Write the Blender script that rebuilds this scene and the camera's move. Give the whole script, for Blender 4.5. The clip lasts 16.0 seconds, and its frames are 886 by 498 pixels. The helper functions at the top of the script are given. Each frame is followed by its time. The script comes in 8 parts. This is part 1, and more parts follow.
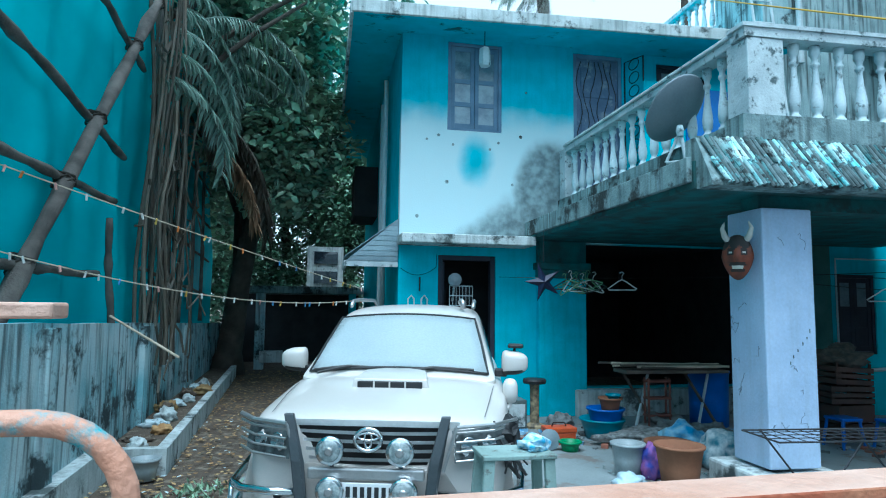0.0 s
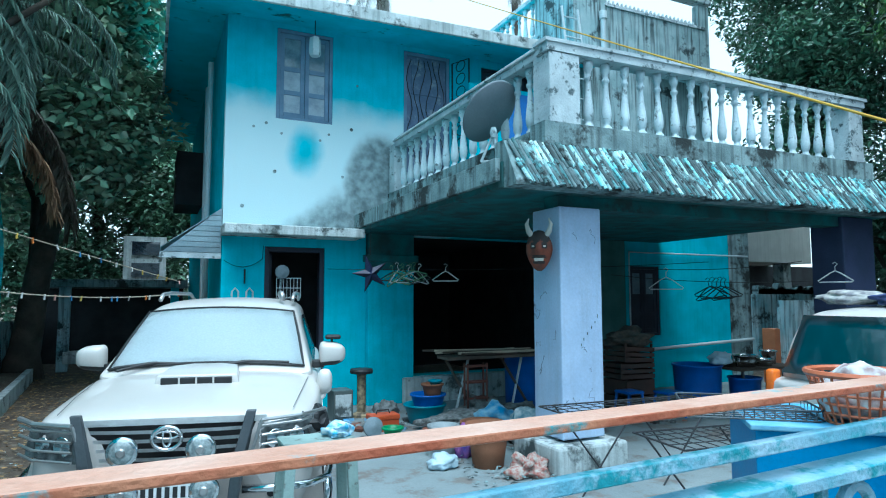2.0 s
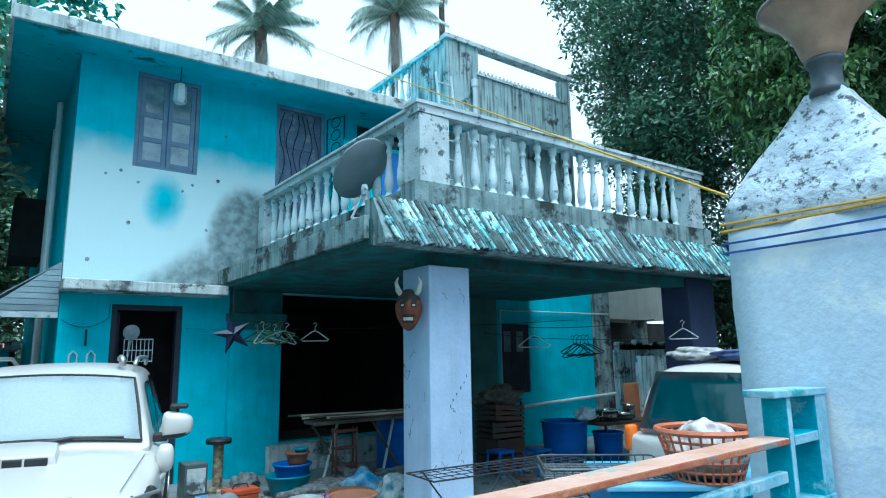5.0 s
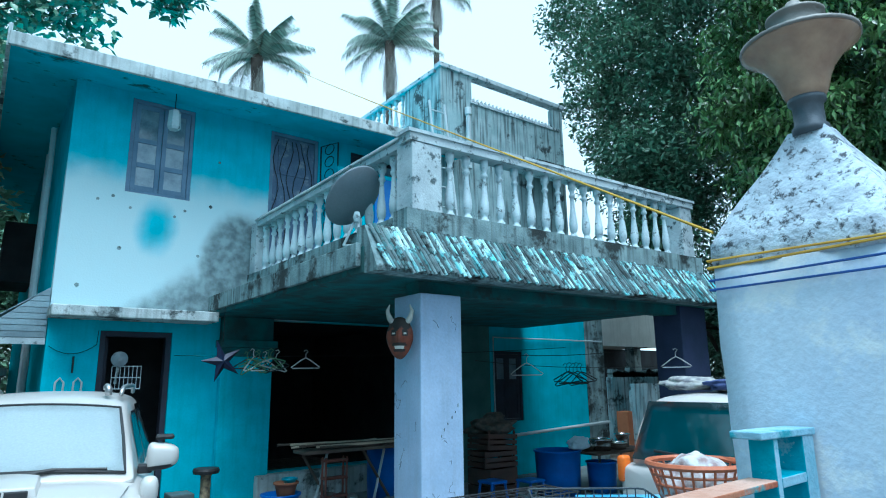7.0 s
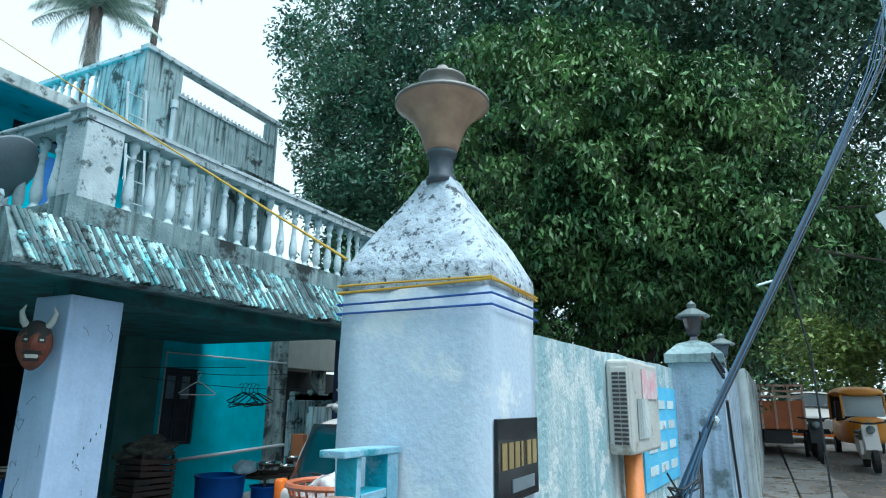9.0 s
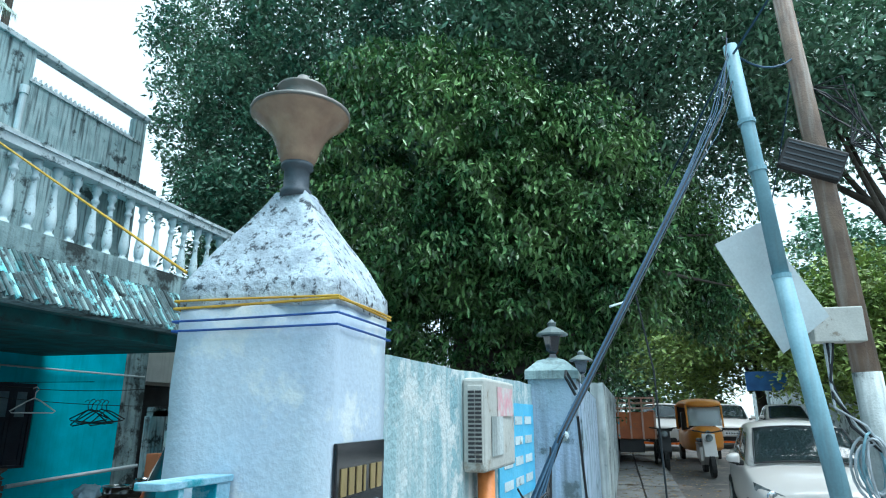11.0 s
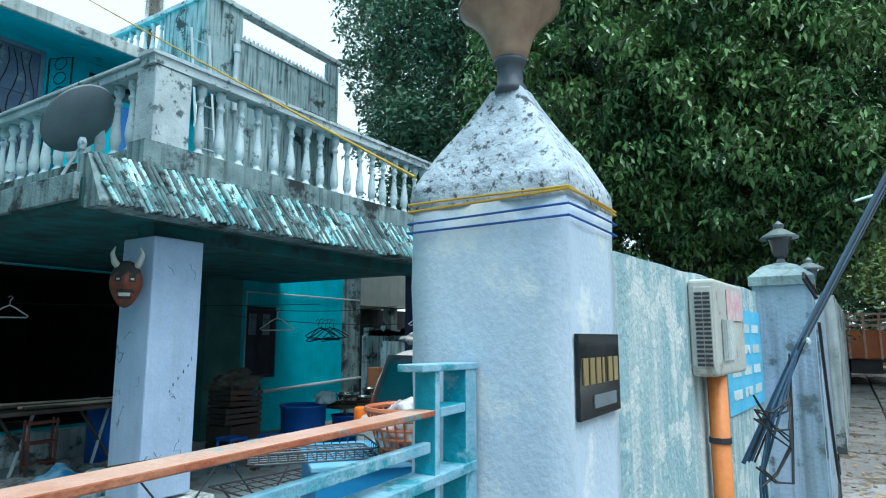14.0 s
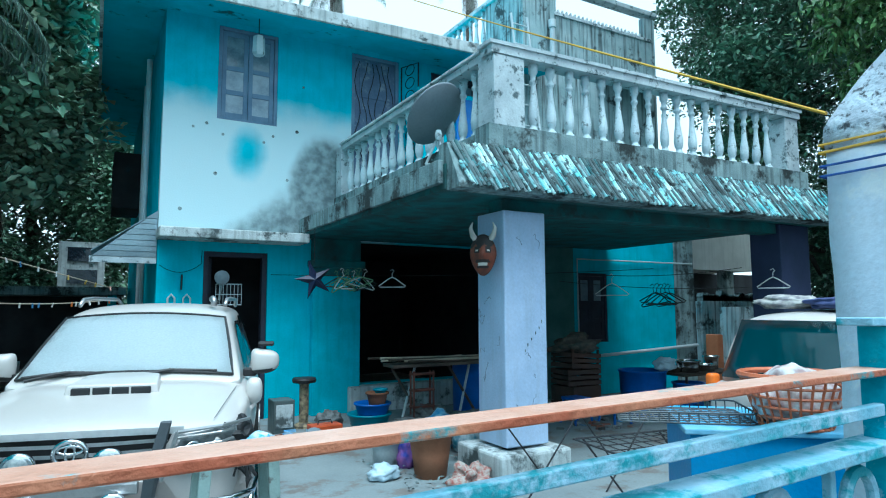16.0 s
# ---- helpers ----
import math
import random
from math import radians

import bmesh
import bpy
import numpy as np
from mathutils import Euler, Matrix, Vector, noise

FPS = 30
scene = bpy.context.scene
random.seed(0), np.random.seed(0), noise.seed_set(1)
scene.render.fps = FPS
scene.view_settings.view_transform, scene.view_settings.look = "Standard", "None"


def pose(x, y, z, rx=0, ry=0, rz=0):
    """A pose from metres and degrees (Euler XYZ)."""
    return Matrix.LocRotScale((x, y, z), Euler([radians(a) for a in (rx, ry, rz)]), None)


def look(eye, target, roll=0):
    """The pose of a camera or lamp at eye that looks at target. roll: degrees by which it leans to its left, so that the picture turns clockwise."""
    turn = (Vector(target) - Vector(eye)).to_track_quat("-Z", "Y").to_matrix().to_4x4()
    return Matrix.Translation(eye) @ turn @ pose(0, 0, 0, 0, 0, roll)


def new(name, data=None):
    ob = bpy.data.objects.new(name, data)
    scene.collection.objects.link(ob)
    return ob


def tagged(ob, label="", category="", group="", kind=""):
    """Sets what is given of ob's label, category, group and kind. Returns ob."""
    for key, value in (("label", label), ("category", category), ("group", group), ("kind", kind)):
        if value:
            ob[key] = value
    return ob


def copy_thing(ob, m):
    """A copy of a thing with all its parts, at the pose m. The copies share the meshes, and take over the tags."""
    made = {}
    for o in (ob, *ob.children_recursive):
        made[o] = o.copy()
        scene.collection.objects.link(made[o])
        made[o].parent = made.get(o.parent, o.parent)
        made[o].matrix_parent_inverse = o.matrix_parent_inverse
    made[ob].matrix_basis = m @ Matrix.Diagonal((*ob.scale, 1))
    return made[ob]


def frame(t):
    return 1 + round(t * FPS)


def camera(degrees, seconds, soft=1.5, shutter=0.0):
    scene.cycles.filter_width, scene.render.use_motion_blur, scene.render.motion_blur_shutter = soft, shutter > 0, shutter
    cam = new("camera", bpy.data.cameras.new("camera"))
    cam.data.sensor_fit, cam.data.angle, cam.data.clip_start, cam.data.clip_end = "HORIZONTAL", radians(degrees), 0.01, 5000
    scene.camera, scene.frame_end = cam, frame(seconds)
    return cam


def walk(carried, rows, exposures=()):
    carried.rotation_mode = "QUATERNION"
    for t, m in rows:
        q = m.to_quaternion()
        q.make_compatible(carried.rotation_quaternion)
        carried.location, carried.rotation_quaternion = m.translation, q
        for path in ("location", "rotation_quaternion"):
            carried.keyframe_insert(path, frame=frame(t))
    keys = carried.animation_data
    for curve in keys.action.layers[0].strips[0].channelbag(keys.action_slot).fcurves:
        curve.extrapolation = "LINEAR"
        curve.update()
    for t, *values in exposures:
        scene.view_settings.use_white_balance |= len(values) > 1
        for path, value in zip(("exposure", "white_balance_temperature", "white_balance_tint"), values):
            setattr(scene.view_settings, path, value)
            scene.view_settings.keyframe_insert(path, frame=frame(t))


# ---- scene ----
cam = camera(71.5, 16.0, soft=1.1)
PATH = [
    (0, (0.147, 0.641, 1.822), (0.517, 2.597, 2.004), 0.7),
    (0.5, (0.187, 0.617, 1.816), (0.665, 2.551, 1.984), 0.2),
    (1, (0.177, 0.555, 1.801), (0.771, 2.458, 1.96), -0.1),
    (1.5, (0.28, 0.557, 1.827), (1.003, 2.414, 1.985), -0.1),
    (2, (0.323, 0.462, 1.819), (1.176, 2.264, 1.977), -0.1),
    (2.5, (0.414, 0.549, 1.814), (1.395, 2.282, 1.988), -0.1),
    (3, (0.464, 0.558, 1.809), (1.551, 2.226, 1.993), -0.6),
    (3.5, (0.462, 0.536, 1.806), (1.598, 2.172, 1.987), -1.1),
    (4, (0.458, 0.53, 1.803), (1.617, 2.152, 1.968), -1.2),
    (4.5, (0.481, 0.538, 1.804), (1.644, 2.154, 1.989), -1.0),
    (5, (0.493, 0.523, 1.85), (1.668, 2.106, 2.188), -0.9),
    (5.2, (0.521, 0.537, 1.87), (1.693, 2.11, 2.256), -0.9),
    (7.5, (0.511, 0.505, 1.882), (1.704, 2.052, 2.314), -0.6),
    (8, (0.542, 0.497, 1.879), (1.864, 1.925, 2.342), 0.6),
    (8.5, (0.631, 0.431, 1.878), (2.216, 1.552, 2.364), 1.5),
    (9, (0.674, 0.367, 1.871), (2.426, 1.203, 2.356), 0.7),
    (9.5, (0.709, 0.307, 1.861), (2.567, 0.903, 2.304), 0.4),
    (10, (0.749, 0.287, 1.858), (2.655, 0.737, 2.267), 0.6),
    (10.2, (0.752, 0.285, 1.87), (2.657, 0.726, 2.296), 0.5),
    (12.5, (0.673, 0.313, 1.909), (2.464, 0.903, 2.581), 0.3),
    (13, (0.722, 0.35, 1.844), (2.54, 1.065, 2.282), 0.2),
    (13.5, (0.766, 0.379, 1.822), (2.567, 1.186, 2.156), 0.3),
    (14, (0.736, 0.421, 1.817), (2.421, 1.461, 2.105), 0.0),
    (14.5, (0.68, 0.481, 1.81), (2.147, 1.82, 2.058), 0.0),
    (15, (0.609, 0.524, 1.804), (1.825, 2.099, 2.014), -0.2),
    (15.5, (0.584, 0.555, 1.809), (1.611, 2.26, 2.0), -0.4),
    (16, (0.525, 0.54, 1.782), (1.503, 2.275, 1.968), -0.2),
]
walk(cam, [(t, look(eye, aim, lean)) for t, eye, aim, lean in PATH], [(0, 1.2, 5300, 0), (4.5, 1.26, 5450, 0), (7.5, 1.1, 5250, 0), (9, 1.1, 5900, 4), (10.2, 1.17, 6000, 4), (12.5, 1.22, 5550, 2), (13.5, 1.12, 6000, 4), (14, 1.07, 6000, 4), (15, 1.2, 5550, 0), (16, 1.18, 5450, -1)])

# ---- world, sun, exposure ----
world = bpy.data.worlds.new("overcast_sky")
scene.world = world
world.use_nodes = True
wn = world.node_tree
wn.nodes.clear()
w_out = wn.nodes.new("ShaderNodeOutputWorld")
w_bg = wn.nodes.new("ShaderNodeBackground")
w_sky = wn.nodes.new("ShaderNodeTexSky")
w_sky.sky_type, w_sky.sun_disc = "NISHITA", False
w_sky.sun_elevation, w_sky.sun_rotation = radians(69), radians(196)
w_mix = wn.nodes.new("ShaderNodeMix")
w_mix.data_type = "RGBA"
w_mix.inputs[0].default_value = 0.75
w_mix.inputs[7].default_value = (6.6, 7.9, 8.3, 1)
wn.links.new(w_sky.outputs[0], w_mix.inputs[6])
wn.links.new(w_mix.outputs[2], w_bg.inputs[0])
w_bg.inputs[1].default_value = 0.092
wn.links.new(w_bg.outputs[0], w_out.inputs[0])
sun = new("sun", bpy.data.lights.new("sun", "SUN"))
sun.data.energy, sun.data.angle, sun.data.color = 1.75, radians(40), (0.95, 0.98, 0.98)
sun.matrix_world = look((0, 0, 20), (0.1 * 20, 0.36 * 20, 0))


# ---- small builders ----
ROOT = {}


def thing(name, loc, label, category, group="", kind=""):
    ob = new(name)
    ob.empty_display_size = 0.1
    ob.location = loc
    ROOT[ob.name] = Vector(loc)
    return tagged(ob, label, category, group, kind)


def part(name, bm, material, parent=None, label="", smooth=False):
    """Link a bmesh, given in the world's metres, as one mesh object under a thing or part."""
    mesh = bpy.data.meshes.new(name)
    if parent is not None:
        root = ROOT[parent.name]
        bmesh.ops.translate(bm, verts=bm.verts, vec=-root)
    bm.to_mesh(mesh)
    bm.free()
    if isinstance(material, (list, tuple)):
        for m in material:
            mesh.materials.append(m)
    else:
        mesh.materials.append(material)
    if smooth:
        for p in mesh.polygons:
            p.use_smooth = True
    ob = new(name, mesh)
    if parent is not None:
        ob.parent = parent
        ROOT[ob.name] = root
    else:
        ROOT[ob.name] = Vector((0, 0, 0))
    if label:
        ob["label"] = label
    return ob


def B():
    return bmesh.new()


def box(bm, x0, x1, y0, y1, z0, z1, bevel=0.0, m=None, mat=0):
    r = bmesh.ops.create_cube(bm, size=1)
    vs = r["verts"]
    for v in vs:
        v.co = Vector((x0 + (v.co.x + 0.5) * (x1 - x0), y0 + (v.co.y + 0.5) * (y1 - y0), z0 + (v.co.z + 0.5) * (z1 - z0)))
    fs = {f for v in vs for f in v.link_faces}
    if mat:
        for f in fs:
            f.material_index = mat
    if bevel:
        es = list({e for v in vs for e in v.link_edges})
        rb = bmesh.ops.bevel(bm, geom=es, offset=bevel, segments=2, affect="EDGES", profile=0.5)
        vs = list({v for f in rb["faces"] for v in f.verts} | {v for v in vs if v.is_valid})
        if mat:
            for f in rb["faces"]:
                f.material_index = mat
    if m is not None:
        bmesh.ops.transform(bm, matrix=m, verts=vs)
    return vs


def rod(bm, p0, p1, r0, r1=None, seg=8, caps=True):
    """A round bar from p0 to p1."""
    p0, p1 = Vector(p0), Vector(p1)
    r1 = r0 if r1 is None else r1
    d = p1 - p0
    if d.length < 1e-6:
        return
    q = d.to_track_quat("Z", "Y").to_matrix().to_4x4()
    bmesh.ops.create_cone(bm, cap_ends=caps, segments=seg, radius1=r0, radius2=r1, depth=d.length,
                          matrix=Matrix.Translation((p0 + p1) / 2) @ q)


def tube(bm, pts, r, seg=6, closed=False):
    """A round tube along points; r a number or a list of radii."""
    pts = [Vector(p) for p in pts]
    n = len(pts)
    rs = r if isinstance(r, (list, tuple)) else [r] * n
    rings = []
    side = None
    for i, p in enumerate(pts):
        a = pts[(i - 1) % n] if (closed or i > 0) else p
        b = pts[(i + 1) % n] if (closed or i < n - 1) else p
        d = (b - a).normalized()
        if side is None:
            side = d.orthogonal().normalized()
        side = (side - d * side.dot(d)).normalized()
        up = d.cross(side)
        rings.append([bm.verts.new(p + (side * math.cos(k * 2 * math.pi / seg) + up * math.sin(k * 2 * math.pi / seg)) * rs[i]) for k in range(seg)])
    m = n if closed else n - 1
    for i in range(m):
        for k in range(seg):
            j = (i + 1) % n
            bm.faces.new((rings[i][k], rings[i][(k + 1) % seg], rings[j][(k + 1) % seg], rings[j][k]))
    if not closed:
        bm.faces.new(rings[0][::-1])
        bm.faces.new(rings[-1])


def lathe(bm, profile, origin, seg=16, mat=0, square=False):
    """Turn a profile of (radius, height) round an upright axis."""
    o = Vector(origin)
    rings = []
    for r, h in profile:
        ring = []
        for k in range(seg):
            a = 2 * math.pi * k / seg + (math.pi / 4 if square else 0)
            ring.append(bm.verts.new(o + Vector((max(r, 1e-4) * math.cos(a), max(r, 1e-4) * math.sin(a), h))))
        rings.append(ring)
    for i in range(len(rings) - 1):
        for k in range(seg):
            f = bm.faces.new((rings[i][k], rings[i][(k + 1) % seg], rings[i + 1][(k + 1) % seg], rings[i + 1][k]))
            f.material_index = mat
    for ring, flip in ((rings[0], True), (rings[-1], False)):
        f = bm.faces.new(ring[::-1] if flip else ring)
        f.material_index = mat


def prism(bm, outline, axis, a, b, mat=0):
    """Extrude an outline of 2D points along an axis between a and b."""
    def at(p, t):
        if axis == "x":
            return (t, p[0], p[1])
        if axis == "y":
            return (p[0], t, p[1])
        return (p[0], p[1], t)
    v0 = [bm.verts.new(at(p, a)) for p in outline]
    v1 = [bm.verts.new(at(p, b)) for p in outline]
    n = len(outline)
    fs = [bm.faces.new(v0[::-1]), bm.faces.new(v1)]
    for i in range(n):
        fs.append(bm.faces.new((v0[i], v0[(i + 1) % n], v1[(i + 1) % n], v1[i])))
    for f in fs:
        f.material_index = mat
    bmesh.ops.recalc_face_normals(bm, faces=fs)
    return v0 + v1


def sag(p0, p1, drop, n=14):
    """Points of a slack line from p0 to p1."""
    p0, p1 = Vector(p0), Vector(p1)
    return [p0.lerp(p1, i / n) - Vector((0, 0, drop * 4 * (i / n) * (1 - i / n))) for i in range(n + 1)]


# ---- materials ----
def mat(name, base, other=None, rough=0.7, metal=0.0, scale=3.0, fine=40.0, bump=0.15, streak=0.0, dirt=None, dirt_amount=0.0,
        dirt_scale=2.0, vary=0.0, spec=0.4, coat=0.0):
    """A weathered surface: two tones mixed at a large scale, grain at a small one, upright streaks, and dirt or bare patches."""
    m = bpy.data.materials.new(name)
    m.use_nodes = True
    nt = m.node_tree
    L = nt.links.new
    bs = nt.nodes["Principled BSDF"]
    bs.inputs["Roughness"].default_value = rough
    bs.inputs["Metallic"].default_value = metal
    bs.inputs["Specular IOR Level"].default_value = spec
    bs.inputs["Coat Weight"].default_value = coat
    geo = nt.nodes.new("ShaderNodeNewGeometry")
    big = nt.nodes.new("ShaderNodeTexNoise")
    big.inputs["Scale"].default_value, big.inputs["Detail"].default_value = scale, 5
    L(geo.outputs["Position"], big.inputs["Vector"])
    small = nt.nodes.new("ShaderNodeTexNoise")
    small.inputs["Scale"].default_value, small.inputs["Detail"].default_value = fine, 4
    L(geo.outputs["Position"], small.inputs["Vector"])
    other = other or tuple(c * 0.72 for c in base)
    ramp = nt.nodes.new("ShaderNodeMapRange")
    ramp.inputs["From Min"].default_value, ramp.inputs["From Max"].default_value = 0.36, 0.64
    L(big.outputs["Fac"], ramp.inputs["Value"])
    mix = nt.nodes.new("ShaderNodeMix")
    mix.data_type = "RGBA"
    L(ramp.outputs[0], mix.inputs[0])
    mix.inputs[6].default_value, mix.inputs[7].default_value = (*base, 1), (*other, 1)
    col = mix.outputs[2]

    def blend(fac, tint, mode="MIX"):
        nonlocal col
        x = nt.nodes.new("ShaderNodeMix")
        x.data_type, x.blend_type = "RGBA", mode
        if isinstance(fac, float):
            x.inputs[0].default_value = fac
        else:
            L(fac, x.inputs[0])
        L(col, x.inputs[6])
        if isinstance(tint, tuple):
            x.inputs[7].default_value = (*tint, 1)
        else:
            L(tint, x.inputs[7])
        col = x.outputs[2]

    g = nt.nodes.new("ShaderNodeMapRange")
    g.inputs["To Min"].default_value, g.inputs["To Max"].default_value = 0.72, 1.22
    L(small.outputs["Fac"], g.inputs["Value"])
    blend(0.55, g.outputs[0], "MULTIPLY")
    if streak:
        mp = nt.nodes.new("ShaderNodeMapping")
        mp.inputs["Scale"].default_value = (9, 9, 0.55)
        L(geo.outputs["Position"], mp.inputs["Vector"])
        st = nt.nodes.new("ShaderNodeTexNoise")
        st.inputs["Scale"].default_value, st.inputs["Detail"].default_value = 1.6, 6
        L(mp.outputs[0], st.inputs["Vector"])
        sr = nt.nodes.new("ShaderNodeMapRange")
        sr.inputs["From Min"].default_value, sr.inputs["From Max"].default_value = 0.48, 0.68
        sr.inputs["To Max"].default_value = streak
        L(st.outputs["Fac"], sr.inputs["Value"])
        blend(sr.outputs[0], dirt or tuple(c * 0.4 for c in base))
    if dirt_amount:
        dn = nt.nodes.new("ShaderNodeTexNoise")
        dn.inputs["Scale"].default_value, dn.inputs["Detail"].default_value = dirt_scale, 9
        dn.inputs["Roughness"].default_value = 0.7
        L(geo.outputs["Position"], dn.inputs["Vector"])
        dr = nt.nodes.new("ShaderNodeMapRange")
        dr.inputs["From Min"].default_value, dr.inputs["From Max"].default_value = 0.62 - 0.25 * dirt_amount, 0.68 - 0.2 * dirt_amount
        L(dn.outputs["Fac"], dr.inputs["Value"])
        blend(dr.outputs[0], dirt or (0.05, 0.05, 0.045))
    if vary:
        oi = nt.nodes.new("ShaderNodeObjectInfo")
        ri = nt.nodes.new("ShaderNodeMath")
        ri.operation = "ADD"
        L(oi.outputs["Random"], ri.inputs[0])
        L(geo.outputs["Random Per Island"], ri.inputs[1])
        fr = nt.nodes.new("ShaderNodeMath")
        fr.operation = "FRACT"
        L(ri.outputs[0], fr.inputs[0])
        vr = nt.nodes.new("ShaderNodeMapRange")
        vr.inputs["To Min"].default_value, vr.inputs["To Max"].default_value = 1 - vary, 1 + vary
        L(fr.outputs[0], vr.inputs["Value"])
        blend(1.0, vr.outputs[0], "MULTIPLY")
    L(col, bs.inputs["Base Color"])
    if bump:
        bp = nt.nodes.new("ShaderNodeBump")
        bp.inputs["Strength"].default_value, bp.inputs["Distance"].default_value = bump, 0.02
        L(small.outputs["Fac"], bp.inputs["Height"])
        L(bp.outputs[0], bs.inputs["Normal"])
    rr = nt.nodes.new("ShaderNodeMapRange")
    rr.inputs["To Min"].default_value, rr.inputs["To Max"].default_value = max(rough - 0.12, 0.02), min(rough + 0.12, 1)
    L(big.outputs["Fac"], rr.inputs["Value"])
    L(rr.outputs[0], bs.inputs["Roughness"])
    return m


def glass(name, tint, rough=0.03):
    m = bpy.data.materials.new(name)
    m.use_nodes = True
    bs = m.node_tree.nodes["Principled BSDF"]
    bs.inputs["Base Color"].default_value = (*tint, 1)
    bs.inputs["Roughness"].default_value = rough
    bs.inputs["Specular IOR Level"].default_value = 0.9
    bs.inputs["Coat Weight"].default_value = 0.6
    bs.inputs["Coat Roughness"].default_value = 0.03
    return m


TEAL = (0.005, 0.58, 0.73)
M_CONC = mat("weathered_concrete", (0.31, 0.42, 0.43), (0.17, 0.25, 0.26), 0.85, dirt=(0.03, 0.04, 0.04), dirt_amount=0.5, streak=0.6, bump=0.4)
M_PALECONC = mat("pale_concrete", (0.62, 0.68, 0.68), (0.42, 0.48, 0.48), 0.85, dirt=(0.08, 0.1, 0.1), dirt_amount=0.35, streak=0.45, bump=0.3)
M_TEALWALL = mat("turquoise_wall_paint", TEAL, (0.006, 0.48, 0.60), 0.75, streak=0.14, dirt=(0.02, 0.12, 0.14), bump=0.15)
# porch shade is put into this darker turquoise; dirt patches lie over it
M_SOFFIT = mat("shaded_turquoise_soffit_paint", (0.022, 0.17, 0.18), (0.03, 0.085, 0.085), 0.8, dirt=(0.03, 0.06, 0.06), dirt_amount=0.3, bump=0.2)
M_EAVE = mat("turquoise_eave_paint", TEAL, (0.006, 0.50, 0.63), 0.75, dirt=(0.03, 0.1, 0.11), dirt_amount=0.15, bump=0.15)
# green wall tone with the porch's shade mixed into the colour
M_DKGREEN = mat("shaded_green_wall_paint", (0.09, 0.22, 0.20), (0.06, 0.16, 0.15), 0.8)
M_LILAC = mat("pale_lilac_paint", (0.46, 0.58, 0.76), (0.40, 0.52, 0.70), 0.75, streak=0.15, dirt=(0.25, 0.28, 0.32), bump=0.15)
M_PURPLE = mat("dark_purple_paint", (0.04, 0.055, 0.12), (0.03, 0.045, 0.09), 0.8)
# near-black colour holds the deep shade inside rooms and recesses
M_DARKIN = mat("shade_dark_plaster", (0.03, 0.035, 0.04), (0.02, 0.022, 0.026), 0.9)
M_POST = mat("pale_blue_post_paint", (0.60, 0.71, 0.80), (0.52, 0.63, 0.75), 0.85, scale=2.2, fine=60, bump=0.16, dirt=(0.70, 0.77, 0.80), dirt_amount=0.25, dirt_scale=3)
M_CAP = mat("mouldy_post_cap", (0.60, 0.70, 0.78), (0.40, 0.47, 0.54), 0.9, scale=14, fine=70, bump=0.35, dirt=(0.07, 0.085, 0.10), dirt_amount=0.34, dirt_scale=32)
M_BWALL = mat("peeling_boundary_wall", (0.24, 0.41, 0.46), (0.36, 0.50, 0.53), 0.9, scale=1.8, streak=0.95, dirt=(0.60, 0.66, 0.66), dirt_amount=0.42, dirt_scale=6, bump=0.4)
M_LWALL = mat("stained_blue_compound_wall", (0.26, 0.50, 0.56), (0.56, 0.68, 0.70), 0.9, scale=1.6, streak=0.8, dirt=(0.04, 0.06, 0.065), dirt_amount=0.42, bump=0.35)
M_YARD = mat("worn_concrete_yard", (0.26, 0.31, 0.32), (0.19, 0.23, 0.24), 0.9, scale=0.8, dirt=(0.17, 0.16, 0.15), dirt_amount=0.4, dirt_scale=1.6, bump=0.3)
M_SOIL = mat("leafy_soil", (0.13, 0.10, 0.075), (0.085, 0.065, 0.05), 0.95, scale=1.5, dirt=(0.2, 0.17, 0.13), dirt_amount=0.4, dirt_scale=6, bump=0.8)
M_ROAD = mat("dusty_asphalt", (0.12, 0.115, 0.11), (0.19, 0.17, 0.155), 0.95, scale=0.6, fine=60, dirt=(0.26, 0.22, 0.19), dirt_amount=0.4, dirt_scale=1.1, bump=0.4)
M_PAVE = mat("grey_paving_slab", (0.36, 0.35, 0.34), (0.27, 0.26, 0.25), 0.95, scale=1.2, dirt=(0.16, 0.13, 0.1), dirt_amount=0.4, vary=0.15, bump=0.4)

# ---- ground ----
def street_z(x):
    return 0.2 + 0.052 * min(max(x - 9.5, 0), 11)


def ground_height(x, y):
    t = min(max((y - 1.15) / 1.2, 0), 1)
    return street_z(x) * (1 - t * t * (3 - 2 * t))


bm = B()
xs = [-600, -120, -40, -20, -12, -8, -5, -3, -2, -1, 0, 1, 2, 3, 4, 6, 8, 10, 12, 16, 20, 30, 50, 79, 120, 600]
ys = [-600, -120, -40, -20, -10, -5, -3, -1, 0, 0.6, 0.9, 1.15, 1.35, 1.55, 1.75, 1.95, 2.15, 2.35, 3, 4, 6, 8, 10, 14, 18, 24, 40, 120, 600]
grid = [[bm.verts.new((x, y, ground_height(x, y) - 0.02)) for y in ys] for x in xs]
for i in range(len(xs) - 1):
    for j in range(len(ys) - 1):
        f = bm.faces.new((grid[i][j], grid[i + 1][j], grid[i + 1][j + 1], grid[i][j + 1]))
        f.material_index = 0 if ys[j] >= 1.15 else 1
tagged(part("ground", bm, [M_SOIL, M_ROAD]), "leaf-strewn brown earth and dusty asphalt street", "ground", kind="structure")
bm = B()
ys2 = [1.15, 1.35, 1.55, 1.75, 1.95, 2.15, 2.35, 4, 6.2, 8.5, 10.7]
xl = [-0.9, -0.9, -0.85, -0.9, -0.85, -0.9, -0.85, -0.7, -0.75, -0.6, -0.6]
